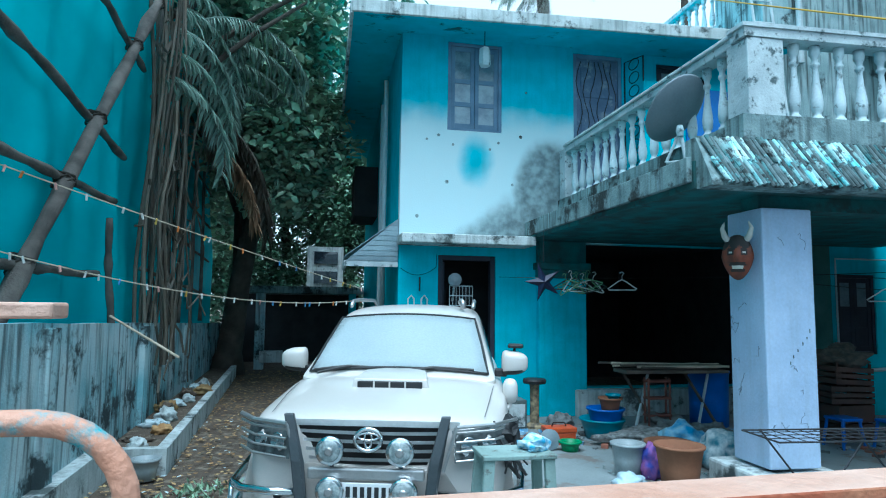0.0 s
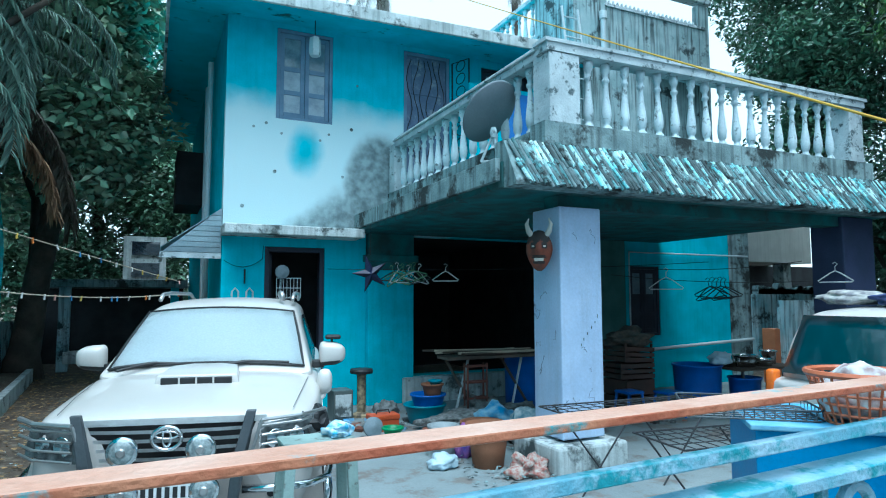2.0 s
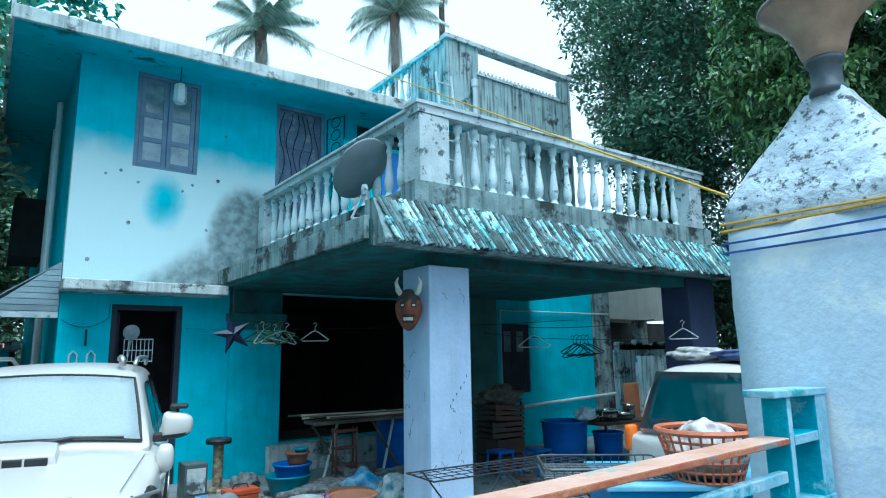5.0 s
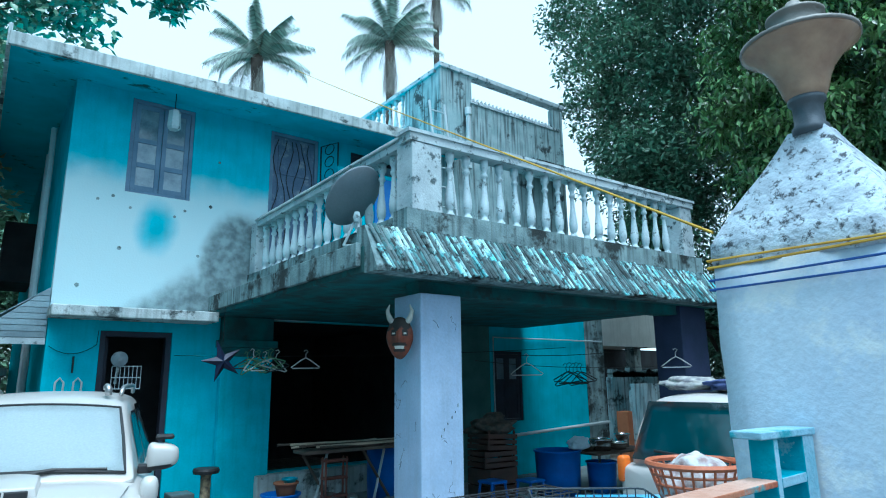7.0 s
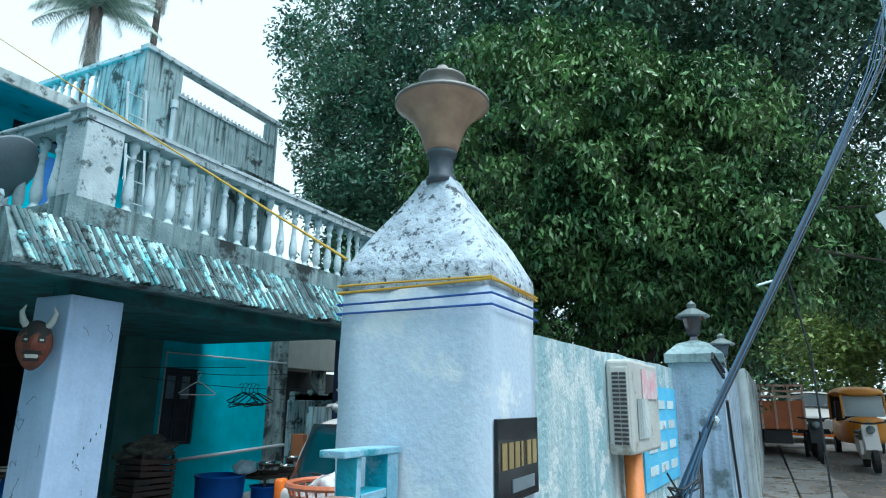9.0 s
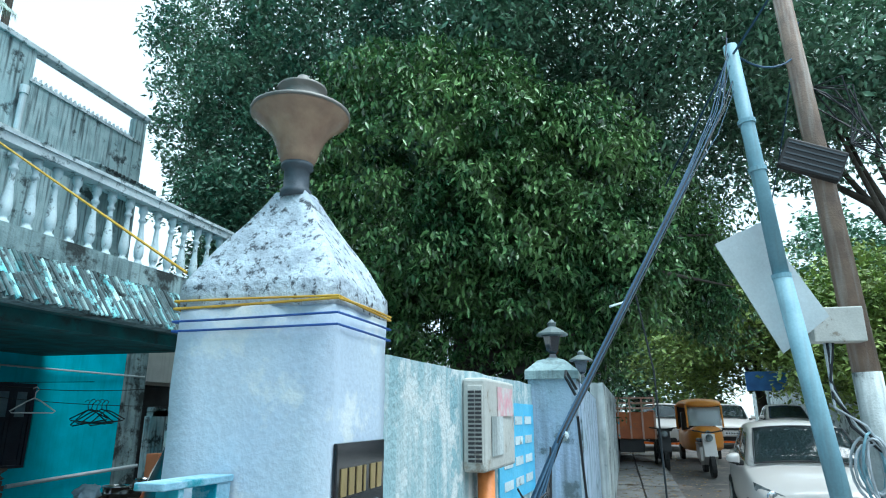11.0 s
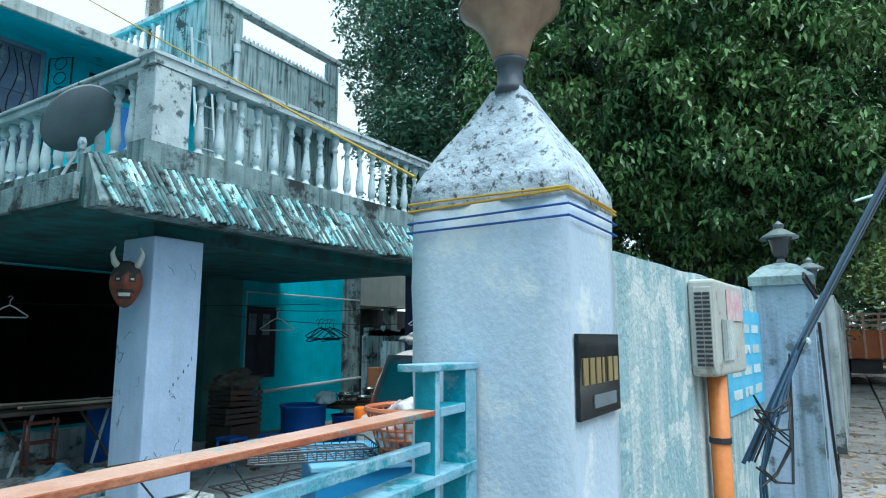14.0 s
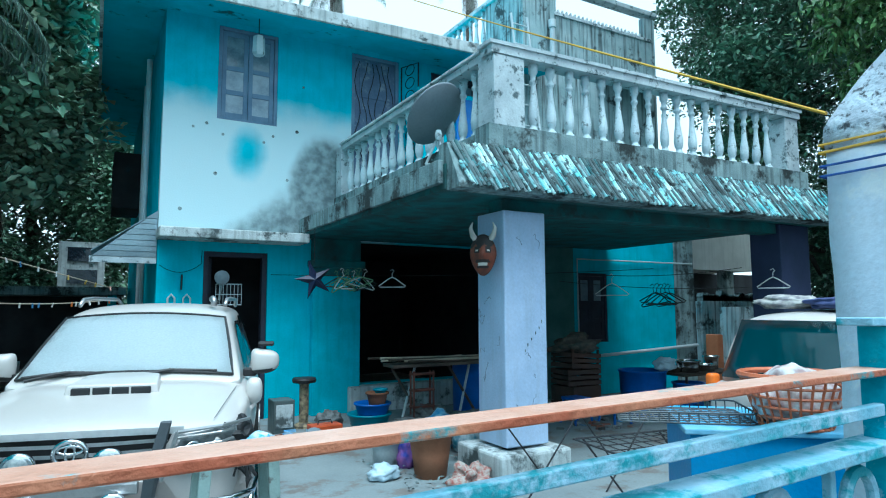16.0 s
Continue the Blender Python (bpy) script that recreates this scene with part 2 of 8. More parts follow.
rows_ = [[bm.verts.new((x, y, ground_height(0, y) + 0.006)) for x in (xl[k], 2, 5, 9, 13)] for k, y in enumerate(ys2)]
for a, b in zip(rows_, rows_[1:]):
    for k in range(4):
        bm.faces.new((a[k], a[k + 1], b[k + 1], b[k]))
tagged(part("pavement", bm, M_YARD), "cracked grey concrete yard slab before the house", "yard", kind="structure")

# ---- house ----
FY = 10.7
house = thing("house", (1.31, FY, 0), "turquoise two-storey house with mould-stained white wall patches", "house")


def wall_with_holes(bm, x0, x1, y0, y1, z0, z1, holes):
    """A wall along x with rectangular openings (x0, x1, z0, z1) through it."""
    cx = sorted({x0, x1, *[h[0] for h in holes], *[h[1] for h in holes]})
    cz = sorted({z0, z1, *[h[2] for h in holes], *[h[3] for h in holes]})
    for a, b in zip(cx, cx[1:]):
        for c, d in zip(cz, cz[1:]):
            mx, mz = (a + b) / 2, (c + d) / 2
            if any(h[0] < mx < h[1] and h[2] < mz < h[3] for h in holes):
                continue
            box(bm, a, b, y0, y1, c, d)
    bmesh.ops.remove_doubles(bm, verts=bm.verts, dist=1e-4)
    pairs = {}
    for f in bm.faces:
        pairs.setdefault(frozenset(f.verts), []).append(f)
    inner = [f for fs in pairs.values() if len(fs) > 1 for f in fs]
    bmesh.ops.delete(bm, geom=inner, context="FACES")


# the painted front: turquoise with washed-out white areas and a black mould fan
def facade_material():
    m = mat("sun_bleached_turquoise_facade", TEAL, (0.006, 0.50, 0.63), 0.75, streak=0.1, dirt=(0.02, 0.1, 0.11), bump=0.12)
    nt = m.node_tree
    L = nt.links.new
    bs = nt.nodes["Principled BSDF"]
    src = bs.inputs["Base Color"].links[0].from_socket
    geo = nt.nodes.new("ShaderNodeNewGeometry")
    sep = nt.nodes.new("ShaderNodeSeparateXYZ")
    L(geo.outputs["Position"], sep.inputs[0])
    wob = nt.nodes.new("ShaderNodeTexNoise")
    wob.inputs["Scale"].default_value, wob.inputs["Detail"].default_value = 1.4, 7
    L(geo.outputs["Position"], wob.inputs["Vector"])
    fine = nt.nodes.new("ShaderNodeTexNoise")
    fine.inputs["Scale"].default_value, fine.inputs["Detail"].default_value = 7, 12
    L(geo.outputs["Position"], fine.inputs["Vector"])

    def math_(op, a, b=None, c=None):
        n = nt.nodes.new("ShaderNodeMath")
        n.operation = op
        for k, v in enumerate((a, b, c)):
            if v is None:
                continue
            if isinstance(v, (int, float)):
                n.inputs[k].default_value = v
            else:
                L(v, n.inputs[k])
        return n.outputs[0]

    def step(v, lo, hi):
        n = nt.nodes.new("ShaderNodeMapRange")
        n.interpolation_type = "SMOOTHSTEP"
        n.inputs["From Min"].default_value, n.inputs["From Max"].default_value = lo, hi
        L(v, n.inputs["Value"])
        return n.outputs[0]

    X, Z = sep.outputs[0], sep.outputs[2]
    w = math_("MULTIPLY", math_("SUBTRACT", wob.outputs["Fac"], 0.5), 0.7)
    # washed zone: below a wavy line near the sill
    up = math_("ADD", Z, w)
    washed = math_("SUBTRACT", 1.0, step(up, 4.80, 5.40))
    above_slab = step(Z, 2.9, 2.95)
    washed = math_("MULTIPLY", washed, above_slab)
    # a spot of old colour below the window
    dx = math_("DIVIDE", math_("SUBTRACT", X, 2.60), 0.34)
    dz = math_("DIVIDE", math_("SUBTRACT", Z, 4.26), 0.50)
    spot = step(math_("ADD", math_("ADD", math_("MULTIPLY", dx, dx), math_("MULTIPLY", dz, dz)), math_("MULTIPLY", w, 2.0)), -0.1, 1.2)
    spot = math_("ADD", math_("MULTIPLY", spot, 0.95), 0.05)
    washed = math_("MULTIPLY", washed, spot)
    # right of the door the old colour holds out longer
    washed = math_("MULTIPLY", washed, math_("SUBTRACT", 1.0, step(X, 4.9, 5.5)))

    def over(fac, tint):
        nonlocal src
        x = nt.nodes.new("ShaderNodeMix")
        x.data_type = "RGBA"
        L(fac, x.inputs[0])
        L(src, x.inputs[6])
        x.inputs[7].default_value = (*tint, 1)
        src = x.outputs[2]

    over(math_("MULTIPLY", washed, 0.93), (0.66, 0.83, 0.86))
    # black mould fan rising towards the balcony corner
    # a low skirt along the ledge and a dome against the balcony
    skirt_line = math_("ADD", math_("ADD", 2.95, math_("MULTIPLY", math_("SUBTRACT", X, 2.1), 0.66)), math_("MULTIPLY", w, 0.9))
    m1 = step(math_("SUBTRACT", skirt_line, Z), -0.15, 0.35)
    ex = math_("DIVIDE", math_("SUBTRACT", X, 3.95), 0.72)
    ez = math_("DIVIDE", math_("SUBTRACT", Z, 3.75), 1.02)
    dome = math_("ADD", math_("ADD", math_("MULTIPLY", ex, ex), math_("MULTIPLY", ez, ez)), math_("MULTIPLY", w, 0.8))
    m1 = math_("MAXIMUM", m1, math_("SUBTRACT", 1.0, step(dome, 0.5, 1.15)))
    m1 = math_("MULTIPLY", m1, math_("ADD", math_("MULTIPLY", step(fine.outputs["Fac"], 0.30, 0.70), 0.34), 0.64))
    m1 = math_("MULTIPLY", m1, math_("SUBTRACT", 1.0, step(X, 4.3, 4.6)))
    m1 = math_("MULTIPLY", m1, above_slab)
    over(math_("MULTIPLY", m1, 0.92), (0.085, 0.12, 0.13))
    L(src, bs.inputs["Base Color"])
    return m


M_FACADE = facade_material()
HOLES = [(2.10, 3.06, 4.80, 6.36), (4.38, 5.32, 3.9, 6.36), (6.0, 7.1, 4.8, 6.3), (1.97, 2.96, 0, 2.66), (4.52, 8.0, 0.45, 2.925)]
bm = B()
wall_with_holes(bm, 1.31, 8.05, FY, FY + 0.23, 0, 6.5, HOLES)
part("front_wall", bm, M_FACADE, house, "turquoise front wall, bleached white below the window")
bm = B()
box(bm, 1.31, 1.54, FY + 0.23, 20.0, 0, 6.5)
part("side_wall", bm, M_TEALWALL, house)
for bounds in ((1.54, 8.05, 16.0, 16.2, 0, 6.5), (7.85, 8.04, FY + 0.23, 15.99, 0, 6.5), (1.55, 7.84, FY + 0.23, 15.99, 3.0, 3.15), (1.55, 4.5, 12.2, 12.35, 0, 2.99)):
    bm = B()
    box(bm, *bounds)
    part("inner_wall", bm, M_DARKIN, house, "inner wall coloured near-black for the room's shade")
bm = B()
prism(bm, [(FY + 0.2, 6.47), (9.8, 6.28), (9.8, 6.43), (FY + 0.2, 6.75), (20.3, 6.75), (20.3, 6.5), (FY + 0.3, 6.5)], "x", 0.45, 8.05, 0)
for v in bm.verts:
    if v.co.y < 10 and v.co.x > 4:
        v.co.y -= 0.33
part("roof", bm, M_EAVE, house, "projecting turquoise concrete eave")
bm = B()
box(bm, 0.42, 8.06, 9.73, 9.79, 6.27, 6.47, 0.012)
for v in bm.verts:
    v.co.y -= 0.33 * (v.co.x - 0.45) / 7.6
box(bm, 0.40, 0.447, 9.80, 20.2, 6.27, 6.6)
part("fascia", bm, M_PALECONC, house, "stained grey concrete eave edge")
# ledge over the entrance
bm = B()
box(bm, 1.28, 3.48, 10.12, FY - 0.003, 2.80, 2.95, 0.015)
part("ledge", bm, M_PALECONC, house, "grey concrete ledge over the entrance")

# ---- house: porch, balcony, openings ----
M_TILE = mat("weathered_turquoise_tile", (0.14, 0.46, 0.50), (0.42, 0.58, 0.58), 0.85, scale=5, fine=60, dirt=(0.05, 0.07, 0.075), dirt_amount=0.5, dirt_scale=11, vary=0.75, bump=0.4)
M_TILED = mat("blackened_tile", (0.07, 0.10, 0.105), (0.14, 0.20, 0.21), 0.9, scale=8, fine=60, dirt=(0.2, 0.42, 0.45), dirt_amount=0.22, dirt_scale=9, vary=0.5, bump=0.4)
M_WHITE = mat("chalky_white_paint", (0.64, 0.76, 0.79), (0.50, 0.61, 0.65), 0.85, dirt=(0.16, 0.21, 0.22), dirt_amount=0.2, dirt_scale=9, vary=0.08, bump=0.25)
M_RAIL = mat("stained_white_handrail", (0.58, 0.66, 0.68), (0.4, 0.47, 0.5), 0.9, dirt=(0.10, 0.14, 0.15), dirt_amount=0.3, dirt_scale=7, bump=0.35)
M_SHUT = mat("dusty_blue_grey_woodwork", (0.20, 0.29, 0.41), (0.14, 0.22, 0.32), 0.7, fine=70, bump=0.15)
M_DKWOOD = mat("dark_painted_woodwork", (0.035, 0.042, 0.065), (0.028, 0.03, 0.048), 0.6)
M_PANE = glass("dim_window_glass", (0.02, 0.03, 0.045))
M_IRON = mat("black_iron", (0.03, 0.035, 0.04), (0.05, 0.05, 0.055), 0.6, metal=0.3)
M_PVC = mat("grey_pvc_pipe", (0.55, 0.62, 0.64), (0.45, 0.52, 0.55), 0.5)
M_STREAKW = mat("black_streaked_wing_wall", (0.40, 0.52, 0.54), (0.28, 0.40, 0.42), 0.9, streak=0.95, dirt=(0.04, 0.06, 0.065), dirt_amount=0.25, bump=0.4)

PX0, PX1, PF = 3.5, 9.75, 5.75
SL = 0.03


def front(x):
    return PF - SL * (x - 4.2)


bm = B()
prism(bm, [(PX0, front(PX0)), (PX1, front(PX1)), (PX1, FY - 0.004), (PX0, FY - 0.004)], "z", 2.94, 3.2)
part("porch_slab", bm, M_SOFFIT, house, "stained turquoise porch soffit, darkened for its shade")
bm = B()
box(bm, PX0 - 0.06, PX0 - 0.002, 5.8, FY - 0.1, 3.0, 3.24, 0.01)
part("slab_edge", bm, M_CONC, house, "mouldy slab edge")
bm = B()
prism(bm, [(3.55, front(3.55)), (9.62, front(9.62)), (9.62, front(9.62) + 0.22), (3.55, front(3.55) + 0.22)], "z", 3.203, 3.44)
part("curb", bm, M_CONC, house, "mouldy grey concrete balcony curb")
bm = B()
prism(bm, [(4.08, PF + 0.26), (4.34, PF + 0.26), (4.34, FY - 0.005), (4.08, FY - 0.005)], "z", 3.203, 3.66)
part("curb", bm, M_CONC, house, "mouldy grey concrete balcony curb")
bm = B()
prism(bm, [(4.0, front(4.0) - 0.03), (9.4, front(9.4) - 0.03), (9.4, front(9.4) + 0.25), (4.0, front(4.0) + 0.25)], "z", 3.44, 3.68)
curb = part("curb", bm, M_CONC, house, "mouldy grey concrete balcony curb")
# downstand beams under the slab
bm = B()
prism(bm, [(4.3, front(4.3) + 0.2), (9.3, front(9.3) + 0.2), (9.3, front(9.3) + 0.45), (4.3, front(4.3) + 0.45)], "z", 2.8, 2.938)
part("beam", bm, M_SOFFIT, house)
bm = B()
box(bm, 4.25, 4.80, 5.84, 6.36, 0.33, 2.799, 0.015)
column = part("column", bm, M_LILAC, house, "pale lilac painted square porch column with cracks")
for k in range(6):
    z = 1.30 + 0.06 * k
    bm = B()
    box(bm, 4.50 + 0.045 * k + 0.01 * math.sin(k * 5), 4.508 + 0.045 * k + 0.01 * math.sin(k * 5), 5.834, 5.839, z, z + 0.028 + 0.012 * math.sin(k * 3))
    part("chip", bm, M_CONC, column)
bm = B()
box(bm, 4.08, 4.98, 5.68, 6.55, 0, 0.30, 0.03)
part("plinth", bm, M_PALECONC, house, "rough concrete column footing")
bm = B()
box(bm, 8.95, 9.65, 5.75, 6.22, 0, 2.935, 0.015)
part("column", bm, M_PURPLE, house, "dark blue-purple porch column in shade")

# handrails, posts, balusters
bm = B()
prism(bm, [(4.05, front(4.05) - 0.02), (9.3, front(9.3) - 0.02), (9.3, front(9.3) + 0.2), (4.05, front(4.05) + 0.2)], "z", 4.46, 4.55)
prism(bm, [(4.02, front(4.02) - 0.04), (9.33, front(9.33) - 0.04), (9.33, front(9.33) + 0.22), (4.02, front(4.02) + 0.22)], "z", 4.551, 4.59)
rail_front = part("handrail", bm, M_RAIL, house, "stained white concrete handrail")
bm = B()
box(bm, 4.08, 4.28, PF + 0.22, FY - 0.3, 4.44, 4.53, 0.01)
box(bm, 4.05, 4.31, PF + 0.22, FY - 0.3, 4.531, 4.57, 0.01)
rail_side = part("handrail", bm, M_RAIL, house, "stained white concrete handrail")
for x0, x1, y0, y1, zt in ((4.08, 4.48, 5.74, 6.06, 4.455), (8.98, 9.28, front(9.1), front(9.1) + 0.26, 4.455), (4.07, 4.3, FY - 0.36, FY - 0.1, 4.5)):
    bm = B()
    box(bm, x0, x1, y0, y1, 3.66, zt, 0.012)
    part("corner_post", bm, M_RAIL, house, "stained white balcony post")
BAL = [(0.055, 0.0), (0.055, 0.05), (0.036, 0.07), (0.036, 0.10), (0.05, 0.12), (0.058, 0.2), (0.052, 0.28), (0.034, 0.42), (0.026, 0.55),
       (0.030, 0.575), (0.044, 0.59), (0.044, 0.615), (0.028, 0.635), (0.034, 0.68), (0.052, 0.71), (0.052, 0.80)]
bm = B()
lathe(bm, BAL, (0, 0, 0), 10)
bal_mesh = bpy.data.meshes.new("baluster")
bm.to_mesh(bal_mesh)
bm.free()
bal_mesh.materials.append(M_WHITE)
for p in bal_mesh.polygons:
    p.use_smooth = True


def baluster(parent, x, y, z, s=1.0):
    ob = new("baluster", bal_mesh)
    ob.parent = parent
    ob.location = Vector((x, y, z)) - ROOT[parent.name]
    ob.scale = (1, 1, s)
    ob.rotation_euler = (random.uniform(-0.02, 0.02), random.uniform(-0.02, 0.02), random.random() * 3)


for k in range(17):
    x = 4.66 + k * 0.253
    baluster(rail_front, x, front(x) + 0.1, 3.675, 0.98)
for k in range(15):
    y = 6.28 + k * 0.279
    if y < FY - 0.4:
        baluster(rail_side, 4.19, y, 3.655, 0.98)

# slanting tile skirt
bm = B()
n = 5
arc = [(0.022 * math.cos(math.pi * k / n), 0.022 * math.sin(math.pi * k / n)) for k in range(n + 1)]
ring0 = [bm.verts.new((a, -b, 0)) for a, b in arc]
ring1 = [bm.verts.new((a * 0.9, -b, -0.33)) for a, b in arc]
for k in range(n):
    bm.faces.new((ring0[k], ring0[k + 1], ring1[k + 1], ring1[k]))
bm.faces.new(ring0[::-1])
bm.faces.new(ring1)
tile_mesh = bpy.data.meshes.new("tile")
bm.to_mesh(tile_mesh)
bm.free()
tile_mesh.materials.append(M_TILE)
tile_dark = tile_mesh.copy()
tile_dark.materials.clear()
tile_dark.materials.append(M_TILED)
bm = B()
prism(bm, [(front(4) - 0.002, 3.42), (front(4) - 0.24, 2.97), (front(4) - 0.24, 2.93), (front(4) - 0.002, 2.93)], "x", 3.52, PX1)
for v in bm.verts:
    v.co.y += front(v.co.x) - front(4)
skirt = part("tile_skirt", bm, M_CONC, house, "sloping skirt of narrow weathered turquoise tiles")
rnd = random.Random(4)
for row in range(2):
    for k in range(142):
        x = 3.56 + k * 0.0437 + row * 0.02
        ob = new("tile", tile_dark if rnd.random() < 0.36 + 0.2 * row else tile_mesh)
        ob.parent = skirt
        z = 3.43 - row * 0.225 + rnd.uniform(-0.012, 0.012)
        y = front(x) - 0.03 - row * 0.118
        ob.location = Vector((x, y, z)) - ROOT[skirt.name]
        ob.rotation_euler = (-0.48 + rnd.uniform(-0.04, 0.04) - 0.03 * row, -0.24 + rnd.uniform(-0.03, 0.03), rnd.uniform(-0.04, 0.04))
        ob.scale = (1, 1, rnd.uniform(0.86, 1.02))


# grey tone paints the reflection seen in the upper panes
M_GREYPANE = mat("grey_reflection_glass", (0.14, 0.20, 0.25), (0.26, 0.34, 0.40), 0.15, scale=5, bump=0, spec=0.6)


def casement(x0, x1, z0, z1, y, frame_mat, panel_mat, label, leaves=2, open_angle=0.0):
    """A wooden window: frame and leaves with glazed and panelled fields."""
    bm = B()
    for b in ((x0, x0 + 0.06, z0, z1), (x1 - 0.06, x1, z0, z1), (x0 + 0.06, x1 - 0.06, z1 - 0.06, z1), (x0 + 0.06, x1 - 0.06, z0, z0 + 0.05)):
        box(bm, b[0], b[1], y, y + 0.1, b[2], b[3], 0.006)
    win = part("window", bm, frame_mat, house, label)
    w = (x1 - x0 - 0.12) / leaves
    for k in range(leaves):
        a, b = x0 + 0.06 + k * w + 0.004, x0 + 0.06 + (k + 1) * w - 0.004
        bm = B()
        zs = [z0 + 0.055, z0 + 0.055 + (z1 - z0) * 0.27, z0 + 0.055 + (z1 - z0) * 0.53, z1 - 0.065]
        box(bm, a, a + 0.07, y + 0.02, y + 0.06, zs[0], zs[3], 0.005)
        box(bm, b - 0.07, b, y + 0.02, y + 0.06, zs[0], zs[3], 0.005)
        for i, z in enumerate(zs):
            lo = z if i == 0 else z - 0.04
            hi = z + 0.08 if i == 0 else (z + 0.04 if i < 3 else z)
            if i == 3:
                lo = z - 0.08
            box(bm, a + 0.07, b - 0.07, y + 0.02, y + 0.06, lo, hi, 0.004)
        sh = part("shutter", bm, frame_mat, win)
        for i in range(3):
            bm = B()
            box(bm, a + 0.068, b - 0.068, y + 0.035, y + 0.045, zs[i] + 0.03, zs[i + 1] - 0.03)
            part("pane", bm, M_GREYPANE if i == 2 else panel_mat, win)
    return win


M_FROST = mat("dusty_frosted_pane", (0.42, 0.50, 0.56), (0.28, 0.34, 0.42), 0.4, scale=6)
casement(2.10, 3.06, 4.80, 6.36, FY + 0.02, M_SHUT, M_FROST, "blue-grey wooden casement window with dusty lower panes")
casement(6.0, 7.1, 4.8, 6.3, FY + 0.03, M_DKWOOD, M_PANE, "dark wooden balcony window")
# balcony door with an iron grille leaf standing open
bm = B()
for b in ((4.38, 4.45, 3.9, 6.36), (5.25, 5.32, 3.9, 6.36), (4.45, 5.25, 6.29, 6.36)):
    box(bm, b[0], b[1], FY + 0.02, FY + 0.14, b[2], b[3], 0.006)
bdoor = part("balcony_door", bm, M_SHUT, house, "dusty purple-grey balcony door")
bm = B()
box(bm, 4.455, 5.245, FY + 0.05, FY + 0.09, 3.92, 6.285, 0.004)
for k in range(3):
    box(bm, 4.54, 5.16, FY + 0.036, FY + 0.052, 4.05 + 0.76 * k, 4.62 + 0.76 * k, 0.01)
part("door_leaf", bm, mat("dusty_purple_grey_door", (0.12, 0.17, 0.27), (0.17, 0.23, 0.33), 0.7, scale=5, dirt=(0.3, 0.34, 0.4), dirt_amount=0.3, dirt_scale=5), bdoor)
bm = B()
for k in range(6):
    a0 = 4.5 + 0.13 * k
    tube(bm, [(a0 + 0.06 * math.sin(t * 1.1 + k), FY + 0.02, 3.95 + t * 0.19) for t in range(13)], 0.008, 5)
part("grille", bm, M_IRON, bdoor, "curled black iron grille")
bm = B()
tube(bm, [(5.36, FY - 0.02, 4.0), (5.36, FY - 0.02, 6.25), (5.52, FY - 0.4, 6.25), (5.52, FY - 0.4, 4.0)], 0.014, 6, True)
for k in range(9):
    c = Vector((5.44, FY - 0.21, 4.2 + 0.245 * k))
    tube(bm, [c + Vector((0.06 * math.cos(a) * 0.39, -0.15 * math.cos(a) * 0.9, 0.1 * math.sin(a))) for a in [j * math.pi / 6 for j in range(12)]], 0.008, 5, True)
part("grille_gate", bm, M_IRON, bdoor, "open black iron grille gate with scrolls")

# entrance door recess on the ground floor
bm = B()
for b in ((1.97, 2.05, 0, 2.66), (2.88, 2.96, 0, 2.66), (2.05, 2.88, 2.58, 2.66)):
    box(bm, b[0], b[1], FY + 0.04, FY + 0.2, b[2], b[3], 0.006)
door1 = part("door", bm, M_DKWOOD, house, "dark open entrance doorway")
bm = B()
box(bm, 2.06, 2.12, FY + 0.21, FY + 0.95, 0.02, 2.56, 0.005)
part("door_leaf", bm, M_DKWOOD, door1)
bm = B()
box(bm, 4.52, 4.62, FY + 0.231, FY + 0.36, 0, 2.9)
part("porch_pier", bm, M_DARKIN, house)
bm = B()
box(bm, 4.3, 8.02, FY - 0.28, FY - 0.005, 0, 0.44, 0.02)
part("step", bm, M_PALECONC, house, "worn concrete veranda step")
bm = B()
box(bm, 3.68, 4.52, FY - 0.16, FY - 0.003, 0, 2.3, 0.01)
part("pier", bm, M_TEALWALL, house, "turquoise veranda pier")
# capital darkened with the soffit's shade tone
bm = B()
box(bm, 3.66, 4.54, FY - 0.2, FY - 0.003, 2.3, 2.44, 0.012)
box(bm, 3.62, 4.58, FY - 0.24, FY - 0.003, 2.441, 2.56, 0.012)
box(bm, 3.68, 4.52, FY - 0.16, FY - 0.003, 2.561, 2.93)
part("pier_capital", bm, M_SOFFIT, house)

# wing beyond the porch
bm = B()
wall_with_holes(bm, 8.86, 12.4, 10.0, 10.2, 0, 3.9, [(8.94, 9.76, 1.05, 2.45)])
part("wing_wall", bm, M_TEALWALL, house, "turquoise ground-floor wing wall")
bm = B()
box(bm, 8.051, 8.858, 10.0, 10.2, 0, 3.9)
part("wing_wall", bm, M_DKGREEN, house, "green wall beside the veranda, darkened for porch shade")
bm = B()
box(bm, 11.78, 12.42, 9.985, 9.998, 0, 3.9)
part("wing_corner", bm, M_CONC, house, "bare stained plaster corner")
casement(8.94, 9.76, 1.05, 2.45, 10.02, M_DKWOOD, M_DKWOOD, "dark panelled wooden shutters, closed")
bm = B()
box(bm, 7.7, 8.55, 10.0, 10.14, 3.9, 8.45)
box(bm, 8.55, 11.44, 10.0, 10.14, 3.9, 7.75)
box(bm, 11.1, 11.44, 10.0, 10.14, 7.75, 8.3)
part("terrace_wall", bm, M_STREAKW, house, "black-streaked grey terrace wall")
bm = B()
box(bm, 7.66, 11.5, 9.95, 10.18, 8.36, 8.47, 0.015)
box(bm, 8.5, 11.3, 9.97, 10.16, 7.751, 7.81)
part("terrace_coping", bm, M_RAIL, house)
bm = B()
